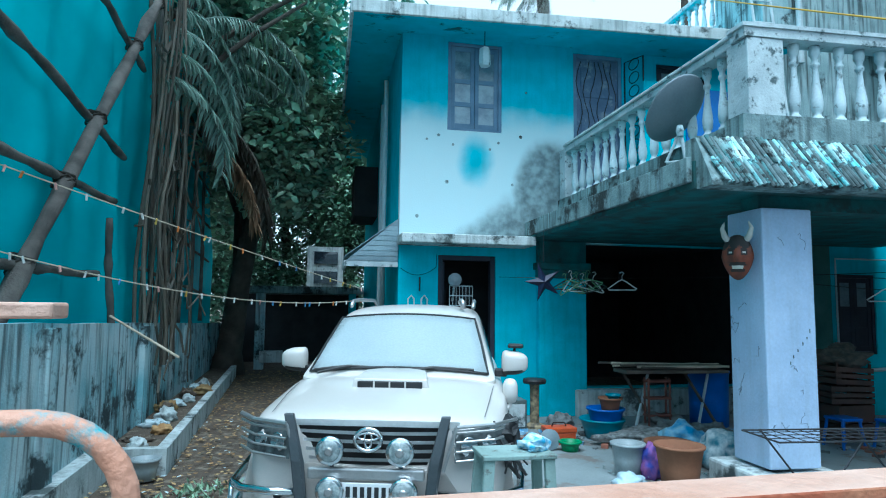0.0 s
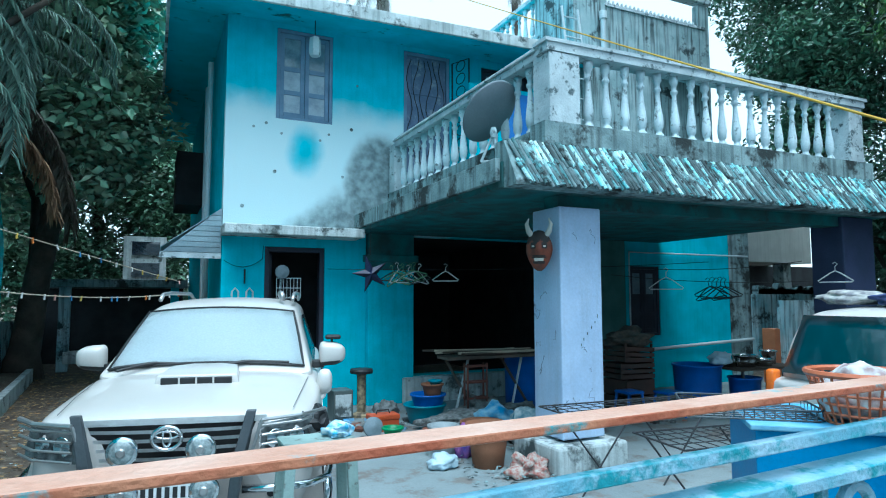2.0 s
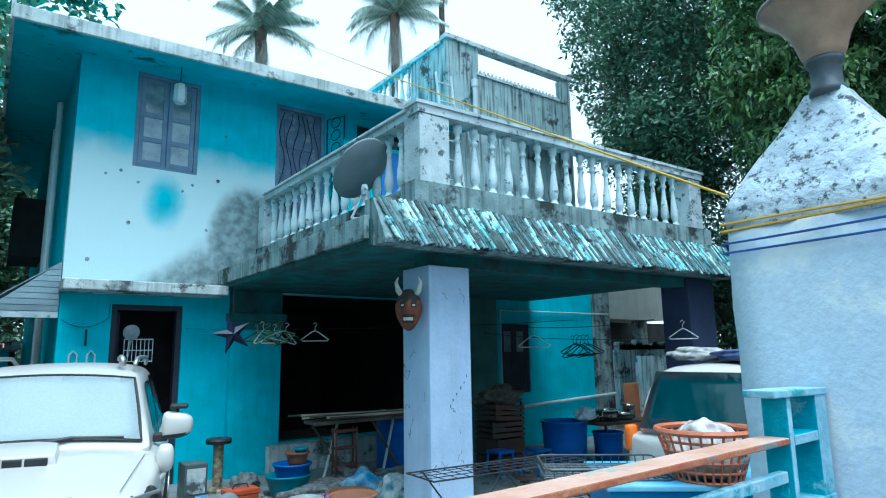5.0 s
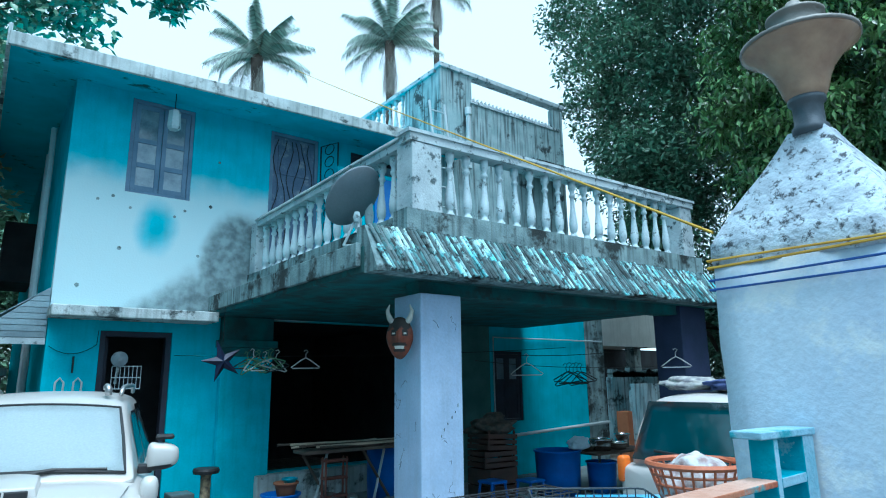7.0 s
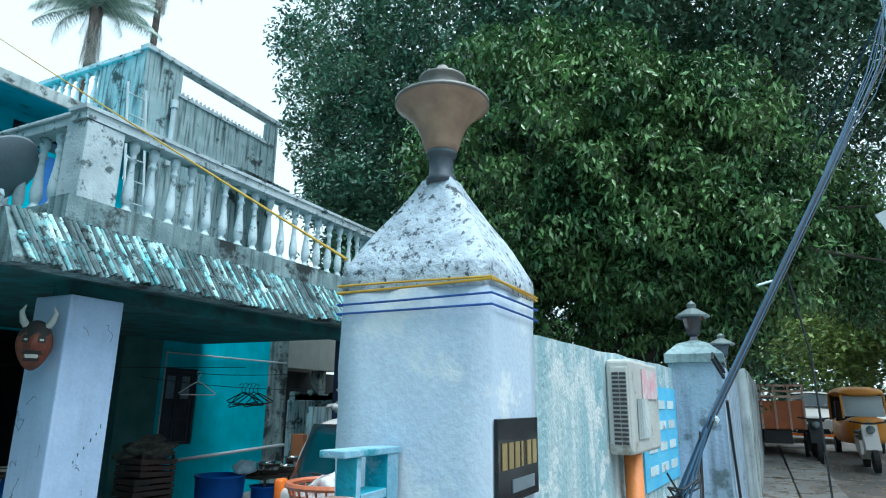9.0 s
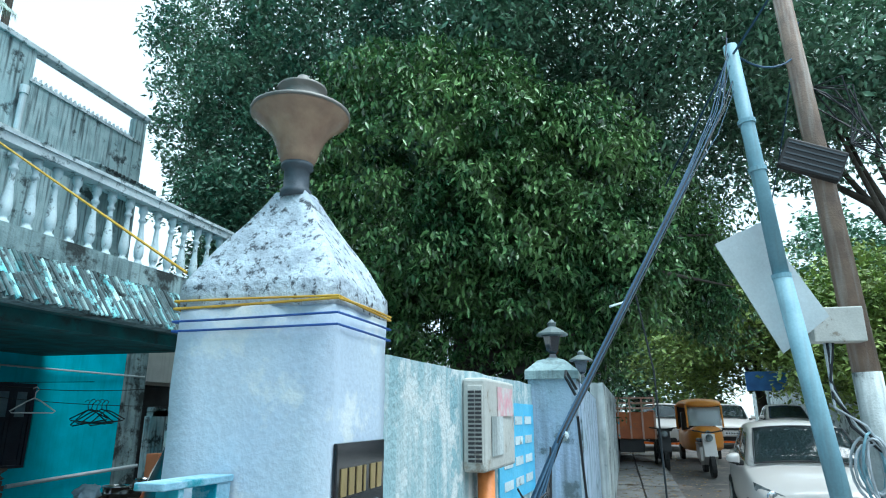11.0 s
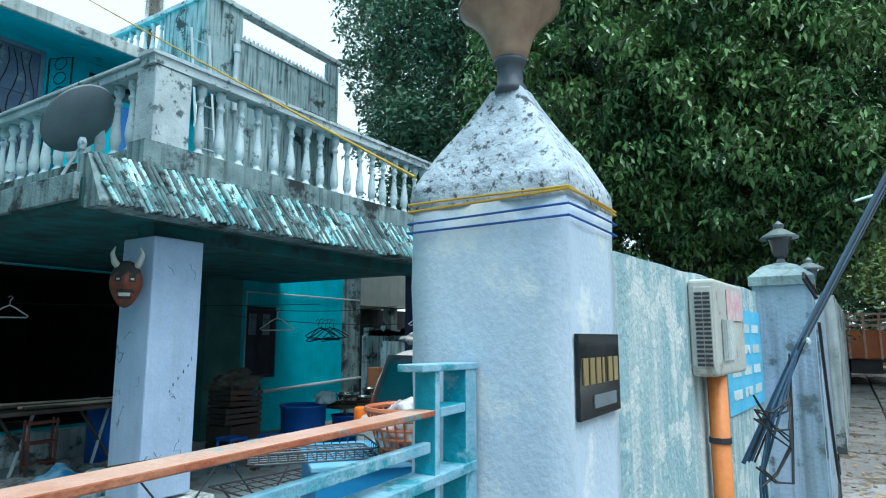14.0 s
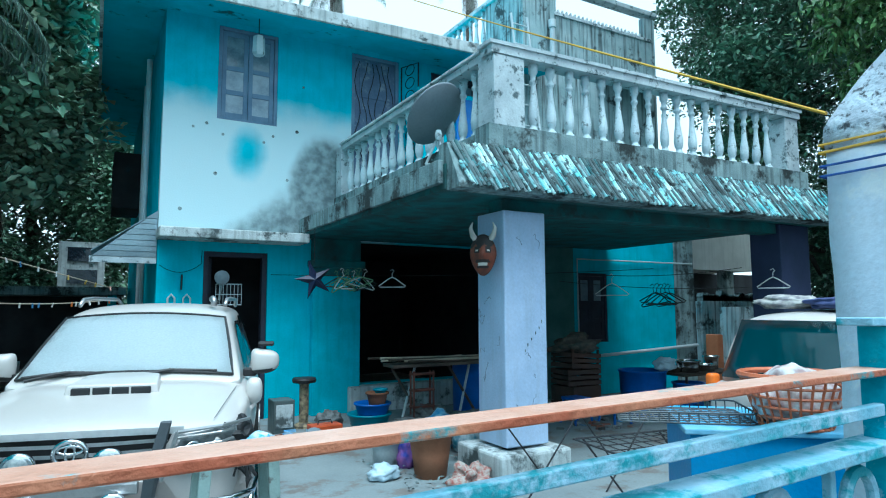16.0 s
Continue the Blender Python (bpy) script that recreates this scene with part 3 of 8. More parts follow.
box(bm, 7.7, 7.84, 10.141, 13.6, 6.6, 7.5)
box(bm, 7.705, 7.835, 10.145, 11.35, 7.5, 8.3)
part("terrace_wall", bm, M_STREAKW, house)
bm = B()
box(bm, 7.66, 7.88, 10.185, 13.7, 8.3, 8.4, 0.01)
side_rail = part("terrace_coping", bm, M_RAIL, house)
for k in range(8):
    baluster(side_rail, 7.77, 11.55 + 0.26 * k, 7.5, 1.0)
bm = B()
for k in range(22):
    x = 8.62 + k * 0.113
    prism(bm, [(x, 7.81), (x + 0.08, 7.81), (x + 0.04, 7.93)], "y", 10.04, 10.1)
part("spike_row", bm, M_RAIL, house)
bm = B()
rod(bm, (8.36, 9.9, 6.2), (8.36, 9.9, 7.4), 0.055, seg=12)
rod(bm, (8.36, 9.9, 7.4), (8.36, 9.9, 7.56), 0.075, seg=12)
part("vent_pipe", bm, M_PVC, house, "white capped vent pipe")
# tiled lean-to on the balcony and a blue panel door behind the rail
bm = B()
prism(bm, [(9.3, 6.48), (9.99, 6.73), (9.99, 6.66), (9.3, 6.41)], "x", 9.6, 11.2)
lean = part("lean_to_roof", bm, M_CONC, house)
for k in range(16):
    bm = B()
    rod(bm, (9.65 + k * 0.1, 9.28, 6.50), (9.65 + k * 0.1, 9.98, 6.75), 0.035, seg=6)
    part("roof_tile", bm, M_CONC, lean)
bm = B()
box(bm, 6.15, 7.05, 9.99, 10.05, 3.7, 5.6, 0.01)
part("blue_door_panel", bm, mat("bright_blue_paint", (0.05, 0.22, 0.62), (0.04, 0.17, 0.5), 0.6), house, "bright blue door panel on the balcony")
bm = B()
box(bm, 5.4, 8.0, 10.06, 10.12, 3.66, 5.7)
part("balcony_partition", bm, M_TEALWALL, house)

# down pipes and the slatted window hood on the side wall
bm = B()
for x, y, z0, z1 in ((1.2, 12.4, 0.4, 6.2), (1.22, 13.3, 0.2, 6.0)):
    rod(bm, (x, y, z0), (x, y, z1), 0.05, seg=10)
part("down_pipe", bm, M_PVC, house, "grey plastic down pipe")
M_SLAT = mat("grey_blue_slat", (0.27, 0.36, 0.40), (0.19, 0.26, 0.30), 0.7, vary=0.2)
hood = None
for k in range(9):
    bm = B()
    t = k / 9
    za, xa = 3.25 - t * 0.62, 1.30 - t * 0.85
    prism(bm, [(xa, za), (xa - 0.11, za - 0.085), (xa - 0.11, za - 0.1), (xa, za - 0.015)], "y", 10.75, 12.1)
    if hood is None:
        hood = part("window_hood", bm, M_SLAT, house, "grey-blue slatted window hood")
    else:
        part("slat", bm, M_SLAT, hood)
bm = B()
prism(bm, [(1.30, 3.24), (0.45, 2.53), (1.30, 2.53)], "y", 10.735, 10.747)
part("hood_side", bm, M_SLAT, hood)
for k in range(8):
    bm = B()
    za, zb = 2.535 + 0.084 * k, 2.535 + 0.084 * k + 0.074
    xl, xh = 0.45 + (za - 2.53) * 1.197, 0.45 + (zb - 2.53) * 1.197
    prism(bm, [(xl, za), (1.298, za), (1.298, zb), (xh, zb)], "y", 10.715, 10.734)
    part("side_slat", bm, M_SLAT, hood)
bm = B()
box(bm, 0.42, 0.47, 10.72, 12.1, 2.44, 2.53)
box(bm, 0.47, 1.30, 10.72, 10.75, 2.44, 2.528)
part("hood_rim", bm, M_RAIL, hood)
# balcony box in the same shade-dark colour
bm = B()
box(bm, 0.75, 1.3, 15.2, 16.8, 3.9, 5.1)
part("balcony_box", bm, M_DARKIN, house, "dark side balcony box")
# hanging lantern at the eave
lant = thing("lantern", (2.62, 10.2, 6.36), "small white hanging lantern under the eave", "lantern")
bm = B()
rod(bm, (2.62, 10.2, 6.36), (2.62, 10.2, 6.1), 0.008)
part("chain", bm, M_IRON, lant)
bm = B()
lathe(bm, [(0.02, 0), (0.09, -0.04), (0.10, -0.3), (0.08, -0.34)][::-1], (2.62, 10.2, 6.1), 6)
part("shade", bm, M_WHITE, lant)
# ladder leaning on the roof edge
lad = thing("ladder", (7.2, 9.2, 4.0), "thin metal ladder leaning on the roof edge", "ladder")
for dx in (0, 0.36):
    bm = B()
    rod(bm, (7.0 + dx, 8.85, 3.2), (6.9 + dx, 9.3, 7.1), 0.022)
    part("stile", bm, M_PVC, lad)
for k in range(9):
    bm = B()
    t = 0.15 + 0.1 * k
    p = Vector((7.0, 8.85, 3.2)).lerp(Vector((6.9, 9.3, 7.1)), t)
    rod(bm, p, p + Vector((0.36, 0, 0)), 0.015)
    part("rung", bm, M_PVC, lad)
# satellite dish
dish = thing("satellite_dish", (3.95, 6.75, 3.24), "dark grey satellite dish on the porch slab edge", "satellite dish")
bm = B()
dn = Vector((0.30, -0.71, -0.63)).normalized()
dm = Matrix.Translation((3.92, 6.72, 4.02)) @ dn.to_track_quat("Z", "Y").to_matrix().to_4x4()
prof = [(0.001, 0.075), (0.1, 0.07), (0.2, 0.055), (0.3, 0.025), (0.37, -0.01), (0.385, -0.02), (0.37, -0.02), (0.3, 0.01), (0.2, 0.04), (0.1, 0.055), (0.001, 0.06)]
lathe(bm, prof, (0, 0, 0), 32)
for v in bm.verts:
    v.co *= 1.05
bmesh.ops.transform(bm, matrix=dm, verts=bm.verts)
part("reflector", bm, mat("dark_grey_dish_paint", (0.17, 0.21, 0.24), (0.21, 0.25, 0.28), 0.55), dish, smooth=True)
bm = B()
rod(bm, Vector((3.92, 6.72, 3.80)) + dn * 0.05, (3.95, 6.6, 3.42), 0.022)
rod(bm, Vector((3.92, 6.72, 3.80)) + dn * 0.05, (3.80, 6.75, 3.42), 0.016)
rod(bm, (3.95, 6.6, 3.45), (3.95, 6.6, 3.24), 0.03)
rod(bm, (3.95, 6.6, 3.42), (3.80, 6.75, 3.42), 0.014)
part("mount", bm, M_PVC, dish)
bm = B()
lathe(bm, [(0.03, 0), (0.045, 0.06), (0.03, 0.12)], Vector((3.90, 6.70, 3.74)) + dn * 0.06, 10)
part("bracket", bm, M_WHITE, dish)

# ---- gate, gate post, boundary walls ----
M_GORANGE = mat("chipped_orange_gate_paint", (0.50, 0.27, 0.19), (0.58, 0.38, 0.30), 0.6, scale=7, fine=60, dirt=(0.05, 0.36, 0.42), dirt_amount=0.22, dirt_scale=4.5, bump=0.3)
M_GBLUE = mat("chipped_turquoise_gate_paint", (0.03, 0.26, 0.38), (0.24, 0.46, 0.56), 0.55, scale=6, fine=60, dirt=(0.33, 0.24, 0.19), dirt_amount=0.2, dirt_scale=11, bump=0.3)
M_GPALE = mat("worn_pale_blue_gate_paint", (0.33, 0.52, 0.64), (0.15, 0.38, 0.50), 0.6, scale=8, fine=60, dirt=(0.04, 0.28, 0.34), dirt_amount=0.42, dirt_scale=9, bump=0.3)
# darker orange for the rail's front, set against its light-struck paler top
M_GFRONT = mat("shaded_rusty_orange_gate_edge", (0.36, 0.10, 0.05), (0.46, 0.20, 0.11), 0.65, scale=9, fine=60, dirt=(0.04, 0.30, 0.34), dirt_amount=0.26, dirt_scale=5, bump=0.3)
# deep teal puts shade into the stiles' sides
M_GTEAL = mat("shaded_turquoise_gate_paint", (0.012, 0.27, 0.38), (0.03, 0.36, 0.46), 0.6, scale=9, fine=60, dirt=(0.25, 0.45, 0.52), dirt_amount=0.2, dirt_scale=14, bump=0.3)
gate = thing("gate", (1.1, 1.29, 0.2), "closed steel yard gate in chipped orange and turquoise paint", "gate")


def gate_bar(name, x0, x1, y0, y1, z0, z1, m, parent=gate, label="", slope=0.02, face=None):
    """A steel bar; the ends of the gate's own bars drop by slope towards the hinge side, and face recolours its front,
    so that light and shade on the sides are in the paint.
    """
    bm = B()
    box(bm, x0, x1, y0, y1, z0, z1, 0.003)
    if face is not None:
        bm.normal_update()
        for f in bm.faces:
            if f.normal.y < -0.5:
                f.material_index = 1
    if parent is gate:
        for v in bm.verts:
            if v.co.z > 0.6:
                v.co.z -= slope * (2.02 - v.co.x)
    return part(name, bm, m if face is None else [m, face], parent, label)


gate_bar("top_rail", 0.0, 2.043, 1.25, 1.32, 1.628, 1.643, M_GORANGE, label="chipped orange top rail", slope=0.0145, face=M_GFRONT)
gate_bar("rail", 0.0, 2.043, 1.262, 1.285, 1.540, 1.566, M_GPALE, slope=0.024)
gate_bar("rail", 0.0, 2.25, 1.245, 1.326, 1.462, 1.488, M_GPALE, slope=0.026)
gate_bar("rail", 0.0, 2.235, 1.265, 1.305, 0.95, 0.99, M_GBLUE)
gate_bar("rail", 0.0, 2.235, 1.265, 1.305, 0.28, 0.33, M_GBLUE)
gate_bar("stile", 2.044, 2.066, 1.25, 1.312, 0.17, 1.735, M_GTEAL, face=M_GPALE)
gate_bar("stile", 2.195, 2.255, 1.25, 1.322, 0.17, 1.735, M_GTEAL, face=M_GPALE)
gate_bar("stile", 0.0, 0.035, 1.25, 1.32, 0.17, 1.58, M_GBLUE)
gate_bar("cross_bar", 1.985, 2.262, 1.246, 1.325, 1.736, 1.754, M_GPALE, slope=-0.01)
gate_bar("cross_bar", 2.067, 2.194, 1.25, 1.318, 1.622, 1.646, M_GTEAL, face=M_GPALE)
for k in range(14):
    gate_bar("bar", 0.12 + 0.135 * k, 0.14 + 0.135 * k, 1.275, 1.295, 0.331, 0.949, M_GBLUE)
gate_bar("panel", 0.04, 2.04, 1.28, 1.288, 0.991, 1.2, M_GBLUE)
for k in range(2):
    bm = B()
    c = Vector((1.96 - 0.3 * k, 1.285, 1.36))
    tube(bm, [c + Vector((0.055 * math.cos(a), 0, 0.07 * math.sin(a))) for a in [j * math.pi / 9 for j in range(18)]], 0.013, 8, True)
    part("ring_ornament", bm, M_GPALE, gate)
for k in range(4):
    gate_bar("short_bar", 1.84 - 0.3 * k, 1.86 - 0.3 * k, 1.275, 1.295, 1.201, 1.462, M_GPALE, slope=0.026)

gate_l = thing("gate", (-0.5, 1.3, 0.2), "second gate leaf with an arched end of chipped tube", "gate")
bm = B()
pts = [(-0.95, 1.3, 1.704), (-0.5, 1.3, 1.706), (-0.16, 1.3, 1.706)]
pts += [(-0.12 + 0.085 * math.sin(a), 1.3, 1.622 + 0.084 * math.cos(a)) for a in [j * math.pi / 12 for j in range(0, 7)]]
pts += [(-0.035, 1.3, 1.5), (-0.035, 1.3, 0.4)]
tube(bm, pts, 0.0125, 10)
part("arched_tube", bm, mat("flaking_orange_tube_paint", (0.50, 0.22, 0.13), (0.58, 0.34, 0.25), 0.6, scale=6, fine=60, dirt=(0.05, 0.34, 0.40), dirt_amount=0.42, dirt_scale=7, bump=0.3), gate_l, smooth=True)
for x in (-0.9, -0.55, -0.2):
    gate_bar("bar", x, x + 0.02, 1.29, 1.31, 0.17, 1.697, M_GBLUE, gate_l)
gate_bar("top_rail", -0.95, -0.112, 1.30, 1.34, 1.804, 1.820, M_GORANGE, gate_l)
for x in (-0.9, -0.4):
    gate_bar("stile", x, x + 0.02, 1.315, 1.335, 0.17, 1.803, M_GBLUE, gate_l)
gate_bar("rail", -0.95, -0.05, 1.285, 1.312, 0.3, 0.34, M_GBLUE, gate_l)
gate_bar("rail", -0.95, -0.05, 1.285, 1.312, 0.95, 0.98, M_GBLUE, gate_l)

GX0, GX1, GY0, GY1 = 2.275, 2.685, 0.985, 1.478
gate_post = thing("gate_post", (2.44, 1.21, 0.2), "pale blue rough plastered gate post with a mouldy pyramid cap", "gate post")


def rings(bm, levels, m=None):
    """Loft rectangles given as (x0, x1, y0, y1, z)."""
    out = []
    for x0, x1, y0, y1, z in levels:
        out.append([bm.verts.new(p) for p in ((x0, y0, z), (x1, y0, z), (x1, y1, z), (x0, y1, z))])
    for a, b in zip(out, out[1:]):
        for k in range(4):
            bm.faces.new((a[k], a[(k + 1) % 4], b[(k + 1) % 4], b[k]))
    bm.faces.new(out[0][::-1])
    bm.faces.new(out[-1])


def rough_up(bm, cuts, amount, seed=0):
    bmesh.ops.subdivide_edges(bm, edges=bm.edges[:], cuts=cuts, use_grid_fill=True)
    for v in bm.verts:
        v.co += noise.noise_vector(v.co * 9 + Vector((seed, 0, 0))) * amount


bm = B()
rings(bm, [(GX0, GX1, GY0, GY1, 0.1), (GX0, GX1, GY0, GY1, 0.8), (GX0, GX1, GY0, GY1, 1.5), (GX0, GX1, GY0, GY1, 2.205)])
rough_up(bm, 5, 0.006)
part("shaft", bm, M_POST, gate_post, smooth=True)
bm = B()
cx, cy = 2.455, 1.225
lv = []
for z, s in ((2.2, 1.01), (2.24, 1.02), (2.275, 1.01), (2.31, 0.93), (2.37, 0.79), (2.43, 0.63), (2.49, 0.47), (2.55, 0.32), (2.60, 0.21)):
    lv.append((cx - (cx - GX0) * s, cx + (GX1 - cx) * s, cy - (cy - GY0) * s, cy + (GY1 - cy) * s, z))
rings(bm, lv)
rough_up(bm, 3, 0.004, 3)
part("cap", bm, M_CAP, gate_post, "mould-spotted pyramid cap", smooth=True)
M_BSTRING = mat("blue_string", (0.03, 0.10, 0.36), None, 0.7)
M_YSTRING = mat("yellow_rope", (0.62, 0.40, 0.05), (0.5, 0.3, 0.04), 0.7)


def wrap(bm, z, tilt, r=0.006):
    o = 0.012
    c = [(GX0 - o, GY0 - o), (GX1 + o, GY0 - o), (GX1 + o, GY1 + o), (GX0 - o, GY1 + o)]
    pts = []
    for k in range(4):
        a, b = Vector(c[k]), Vector(c[(k + 1) % 4])
        for j in range(6):
            p = a.lerp(b, j / 6)
            pts.append((p.x, p.y, z + tilt * math.sin(k * 1.6 + j * 0.26)))
    tube(bm, pts, r, 6, True)


for zz, tl, m, r in ((2.140, 0.004, M_BSTRING, 0.0034), (2.172, 0.008, M_BSTRING, 0.0034), (2.212, 0.010, M_YSTRING, 0.004), (2.218, -0.006, M_YSTRING, 0.0035)):
    bm = B()
    wrap(bm, zz, tl, r)
    part("string", bm, m, gate_post, "yellow rope tied round the post" if m is M_YSTRING else "blue string tied round the post")
# name plate: black stone, gold letters as plain bars
bm = B()
box(bm, 2.292, 2.655, 0.969, 0.982, 1.605, 1.83, 0.003)
plate = part("name_plate", bm, mat("polished_black_stone", (0.012, 0.014, 0.017), (0.02, 0.022, 0.026), 0.1, spec=0.6, bump=0.0), gate_post, "polished black stone plate with gold bars")
M_GOLD = mat("gold_lettering", (0.55, 0.42, 0.2), None, 0.4, metal=0.5)
for k in range(6):
    bm = B()
    x = 2.318 + 0.054 * k
    box(bm, x, x + (0.014 if k == 3 else 0.036), 0.965, 0.968, 1.695, 1.765)
    part("letter_bar", bm, M_GOLD, plate)
# grey strip painted for the reflection low in the polished stone
bm = B()
box(bm, 2.40, 2.60, 0.965, 0.968, 1.63, 1.665)
part("symbol_bar", bm, mat("grey_reflection_tone", (0.2, 0.25, 0.28), None, 0.5), plate)

lamp = thing("post_lamp", (2.44, 1.22, 2.6), "brown flared post lamp with a grey cap", "lamp")
bm = B()
lathe(bm, [(0.0505, 2.5850), (0.0505, 2.6070), (0.0418, 2.6158), (0.0418, 2.6774), (0.0522, 2.6862), (0.0522, 2.6994)], (2.44, 1.22, 0), 20)
part("neck", bm, mat("dark_grey_metal", (0.07, 0.09, 0.11), (0.1, 0.12, 0.14), 0.5, metal=0.4), lamp, smooth=True)
bm = B()
lathe(bm, [(0.0522, 2.7003), (0.0626, 2.7214), (0.0722, 2.7566), (0.0870, 2.7918), (0.1131, 2.8270), (0.1436, 2.8552), (0.1610, 2.8666), (0.1610, 2.8754)], (2.44, 1.22, 0), 28)
part("shade", bm, mat("brown_acrylic_shade", (0.42, 0.29, 0.20), (0.32, 0.21, 0.15), 0.22, scale=12), lamp, "translucent brown flared shade", smooth=True)
bm = B()
lathe(bm, [(0.1653, 2.8728), (0.1653, 2.8842), (0.1305, 2.8974), (0.0870, 2.9062), (0.0740, 2.9150), (0.0740, 2.9634), (0.0827, 2.9678), (0.0827, 2.9766), (0.0522, 2.9942), (0.0261, 3.0074), (0.0191, 3.0250), (0.0009, 3.0294)], (2.44, 1.22, 0), 28)
part("hood", bm, mat("weathered_grey_lamp_metal", (0.26, 0.25, 0.23), (0.18, 0.18, 0.17), 0.5, metal=0.3), lamp, smooth=True)
# yellow rope from the post up to the roof
rope = thing("rope", (2.27, 1.45, 2.22), "yellow rope stretched from the gate post to the roof", "rope")
bm = B()
tube(bm, sag((2.265, 1.465, 2.31), (4.25, 9.5, 7.0), 0.02, 24), 0.005, 6)
part("strand", bm, M_YSTRING, rope)


def wall_y(x):
    return 1.005 - 0.078 * (x - 2.65)


bm = B()
nx = 30
prev = None
for k in range(nx + 1):
    x = 2.688 + (5.3 - 2.688) * k / nx
    zt = 2.1 + 0.01 * (x - 2.6) + noise.noise(Vector((x * 3, 0, 0))) * 0.012
    yy = wall_y(x)
    ring = [bm.verts.new(p) for p in ((x, yy, 0.1), (x, yy - 0.004, 1.1), (x, yy, zt), (x, yy + 0.16, zt), (x, yy + 0.16, 0.1))]
    if prev:
        for j in range(5):
            bm.faces.new((prev[j], ring[j], ring[(j + 1) % 5], prev[(j + 1) % 5]))
    prev = ring
tagged(part("wall_street", bm, M_BWALL), "pale blue boundary wall with peeling streaked paint", "wall", kind="structure")
post2 = thing("gate_post", (5.55, 0.64, 0.2), "lilac gate post with a stained cap along the street", "gate post")
bm = B()
rings(bm, [(5.3, 5.8, 0.48, 0.82, 0.1), (5.3, 5.8, 0.48, 0.82, 2.16)])
M_STAINP = mat("stained_lilac_wall_paint", (0.40, 0.50, 0.64), (0.30, 0.42, 0.50), 0.85, scale=2.5, streak=0.7, dirt=(0.12, 0.16, 0.18), dirt_amount=0.28, dirt_scale=5, bump=0.3)
part("shaft", bm, M_STAINP, post2)
bm = B()
rings(bm, [(5.28, 5.82, 0.46, 0.84, 2.161), (5.28, 5.82, 0.46, 0.84, 2.22), (5.4, 5.7, 0.55, 0.76, 2.30), (5.5, 5.6, 0.62, 0.68, 2.33)])
part("cap", bm, M_CONC, post2)
bm = B()
prism(bm, [(5.801, 0.47), (10.6, 0.42), (10.6, 0.6), (5.801, 0.66)], "z", 0.1, 2.16)
tagged(part("wall_street_far", bm, M_STAINP), "lilac painted boundary wall further along the street", "wall", kind="structure")
bm = B()
prism(bm, [(10.601, 0.3), (30, -0.4), (30, -0.2), (10.601, 0.5)], "z", 0.1, 2.4)
tagged(part("wall_street_end", bm, M_PALECONC), "grey boundary wall in the distance", "wall", kind="structure")
M_LANT = mat("grey_green_lantern_metal", (0.22, 0.27, 0.27), (0.15, 0.19, 0.19), 0.5, metal=0.3)
for lx, ly, s in ((5.55, 0.65, 1.0), (7.9, 0.52, 1.1)):
    lt = thing("lantern", (lx, ly, 2.3), "small four-sided lantern on the post cap", "lantern", group="post lanterns")
    if lx > 6:
        bm = B()
        rod(bm, (lx, ly, 2.12), (lx, ly, 2.36), 0.03)
        part("stem", bm, M_LANT, lt)
    bm = B()
    lathe(bm, [(0.05 * s, 0), (0.03 * s, 0.04), (0.06 * s, 0.06), (0.09 * s, 0.17), (0.11 * s, 0.18)], (lx, ly, 2.32), 4, square=True)
    part("glass_body", bm, M_PANE, lt)
    bm = B()
    lathe(bm, [(0.12 * s, 0.181), (0.12 * s, 0.195), (0.05 * s, 0.24), (0.03 * s, 0.25), (0.035 * s, 0.28), (0.001, 0.31)], (lx, ly, 2.32), 12)
    part("roof", bm, M_LANT, lt)

# telephone box, pipe, notice
tb = thing("telephone_box", (4.0, 0.85, 1.65), "beige plastic cable box with louvres on the wall", "cable box")
M_BEIGE = mat("beige_plastic", (0.60, 0.61, 0.57), (0.50, 0.51, 0.48), 0.5, dirt=(0.3, 0.27, 0.22), dirt_amount=0.2, dirt_scale=6)
def off_wall(x, d):
    return wall_y(x) - d


bm = B()
prism(bm, [(3.60, off_wall(3.60, 0.115)), (4.19, off_wall(4.19, 0.115)), (4.19, off_wall(4.19, 0.003)), (3.60, off_wall(3.60, 0.003))], "z", 1.655, 2.075)
bmesh.ops.bevel(bm, geom=bm.edges[:], offset=0.016, segments=3, affect="EDGES", profile=0.5)
part("casing", bm, M_BEIGE, tb)
bm = B()
LY = off_wall(3.60, 0.1)
box(bm, 3.592, 3.600, LY, LY + 0.074, 1.69, 2.04, 0.003)
part("louvre_frame", bm, M_BEIGE, tb)
for c in range(2):
    for k in range(17):
        bm = B()
        box(bm, 3.586, 3.593, LY + 0.006 + 0.033 * c, LY + 0.035 + 0.033 * c, 1.70 + 0.019 * k, 1.711 + 0.019 * k)
        part("louvre", bm, M_IRON, tb)
M_PINK = mat("pink_torn_sticker", (0.72, 0.36, 0.42), (0.66, 0.62, 0.60), 0.7, scale=18)
for x0, x1, z0, z1 in ((3.80, 4.12, 1.90, 2.04), (3.68, 3.90, 1.72, 1.90)):
    bm = B()
    prism(bm, [(x0, off_wall(x0, 0.121)), (x1, off_wall(x1, 0.121)), (x1, off_wall(x1, 0.118)), (x0, off_wall(x0, 0.118))], "z", z0, z1)
    part("sticker", bm, M_PINK if z0 > 1.8 else M_PALECONC, tb, "torn paper sticker")
op = thing("pipe", (3.78, 0.82, 0.2), "orange plastic cable pipe below the box", "pipe")
bm = B()
rod(bm, (3.78, 0.855, 0.15), (3.78, 0.855, 1.655), 0.042, seg=14)
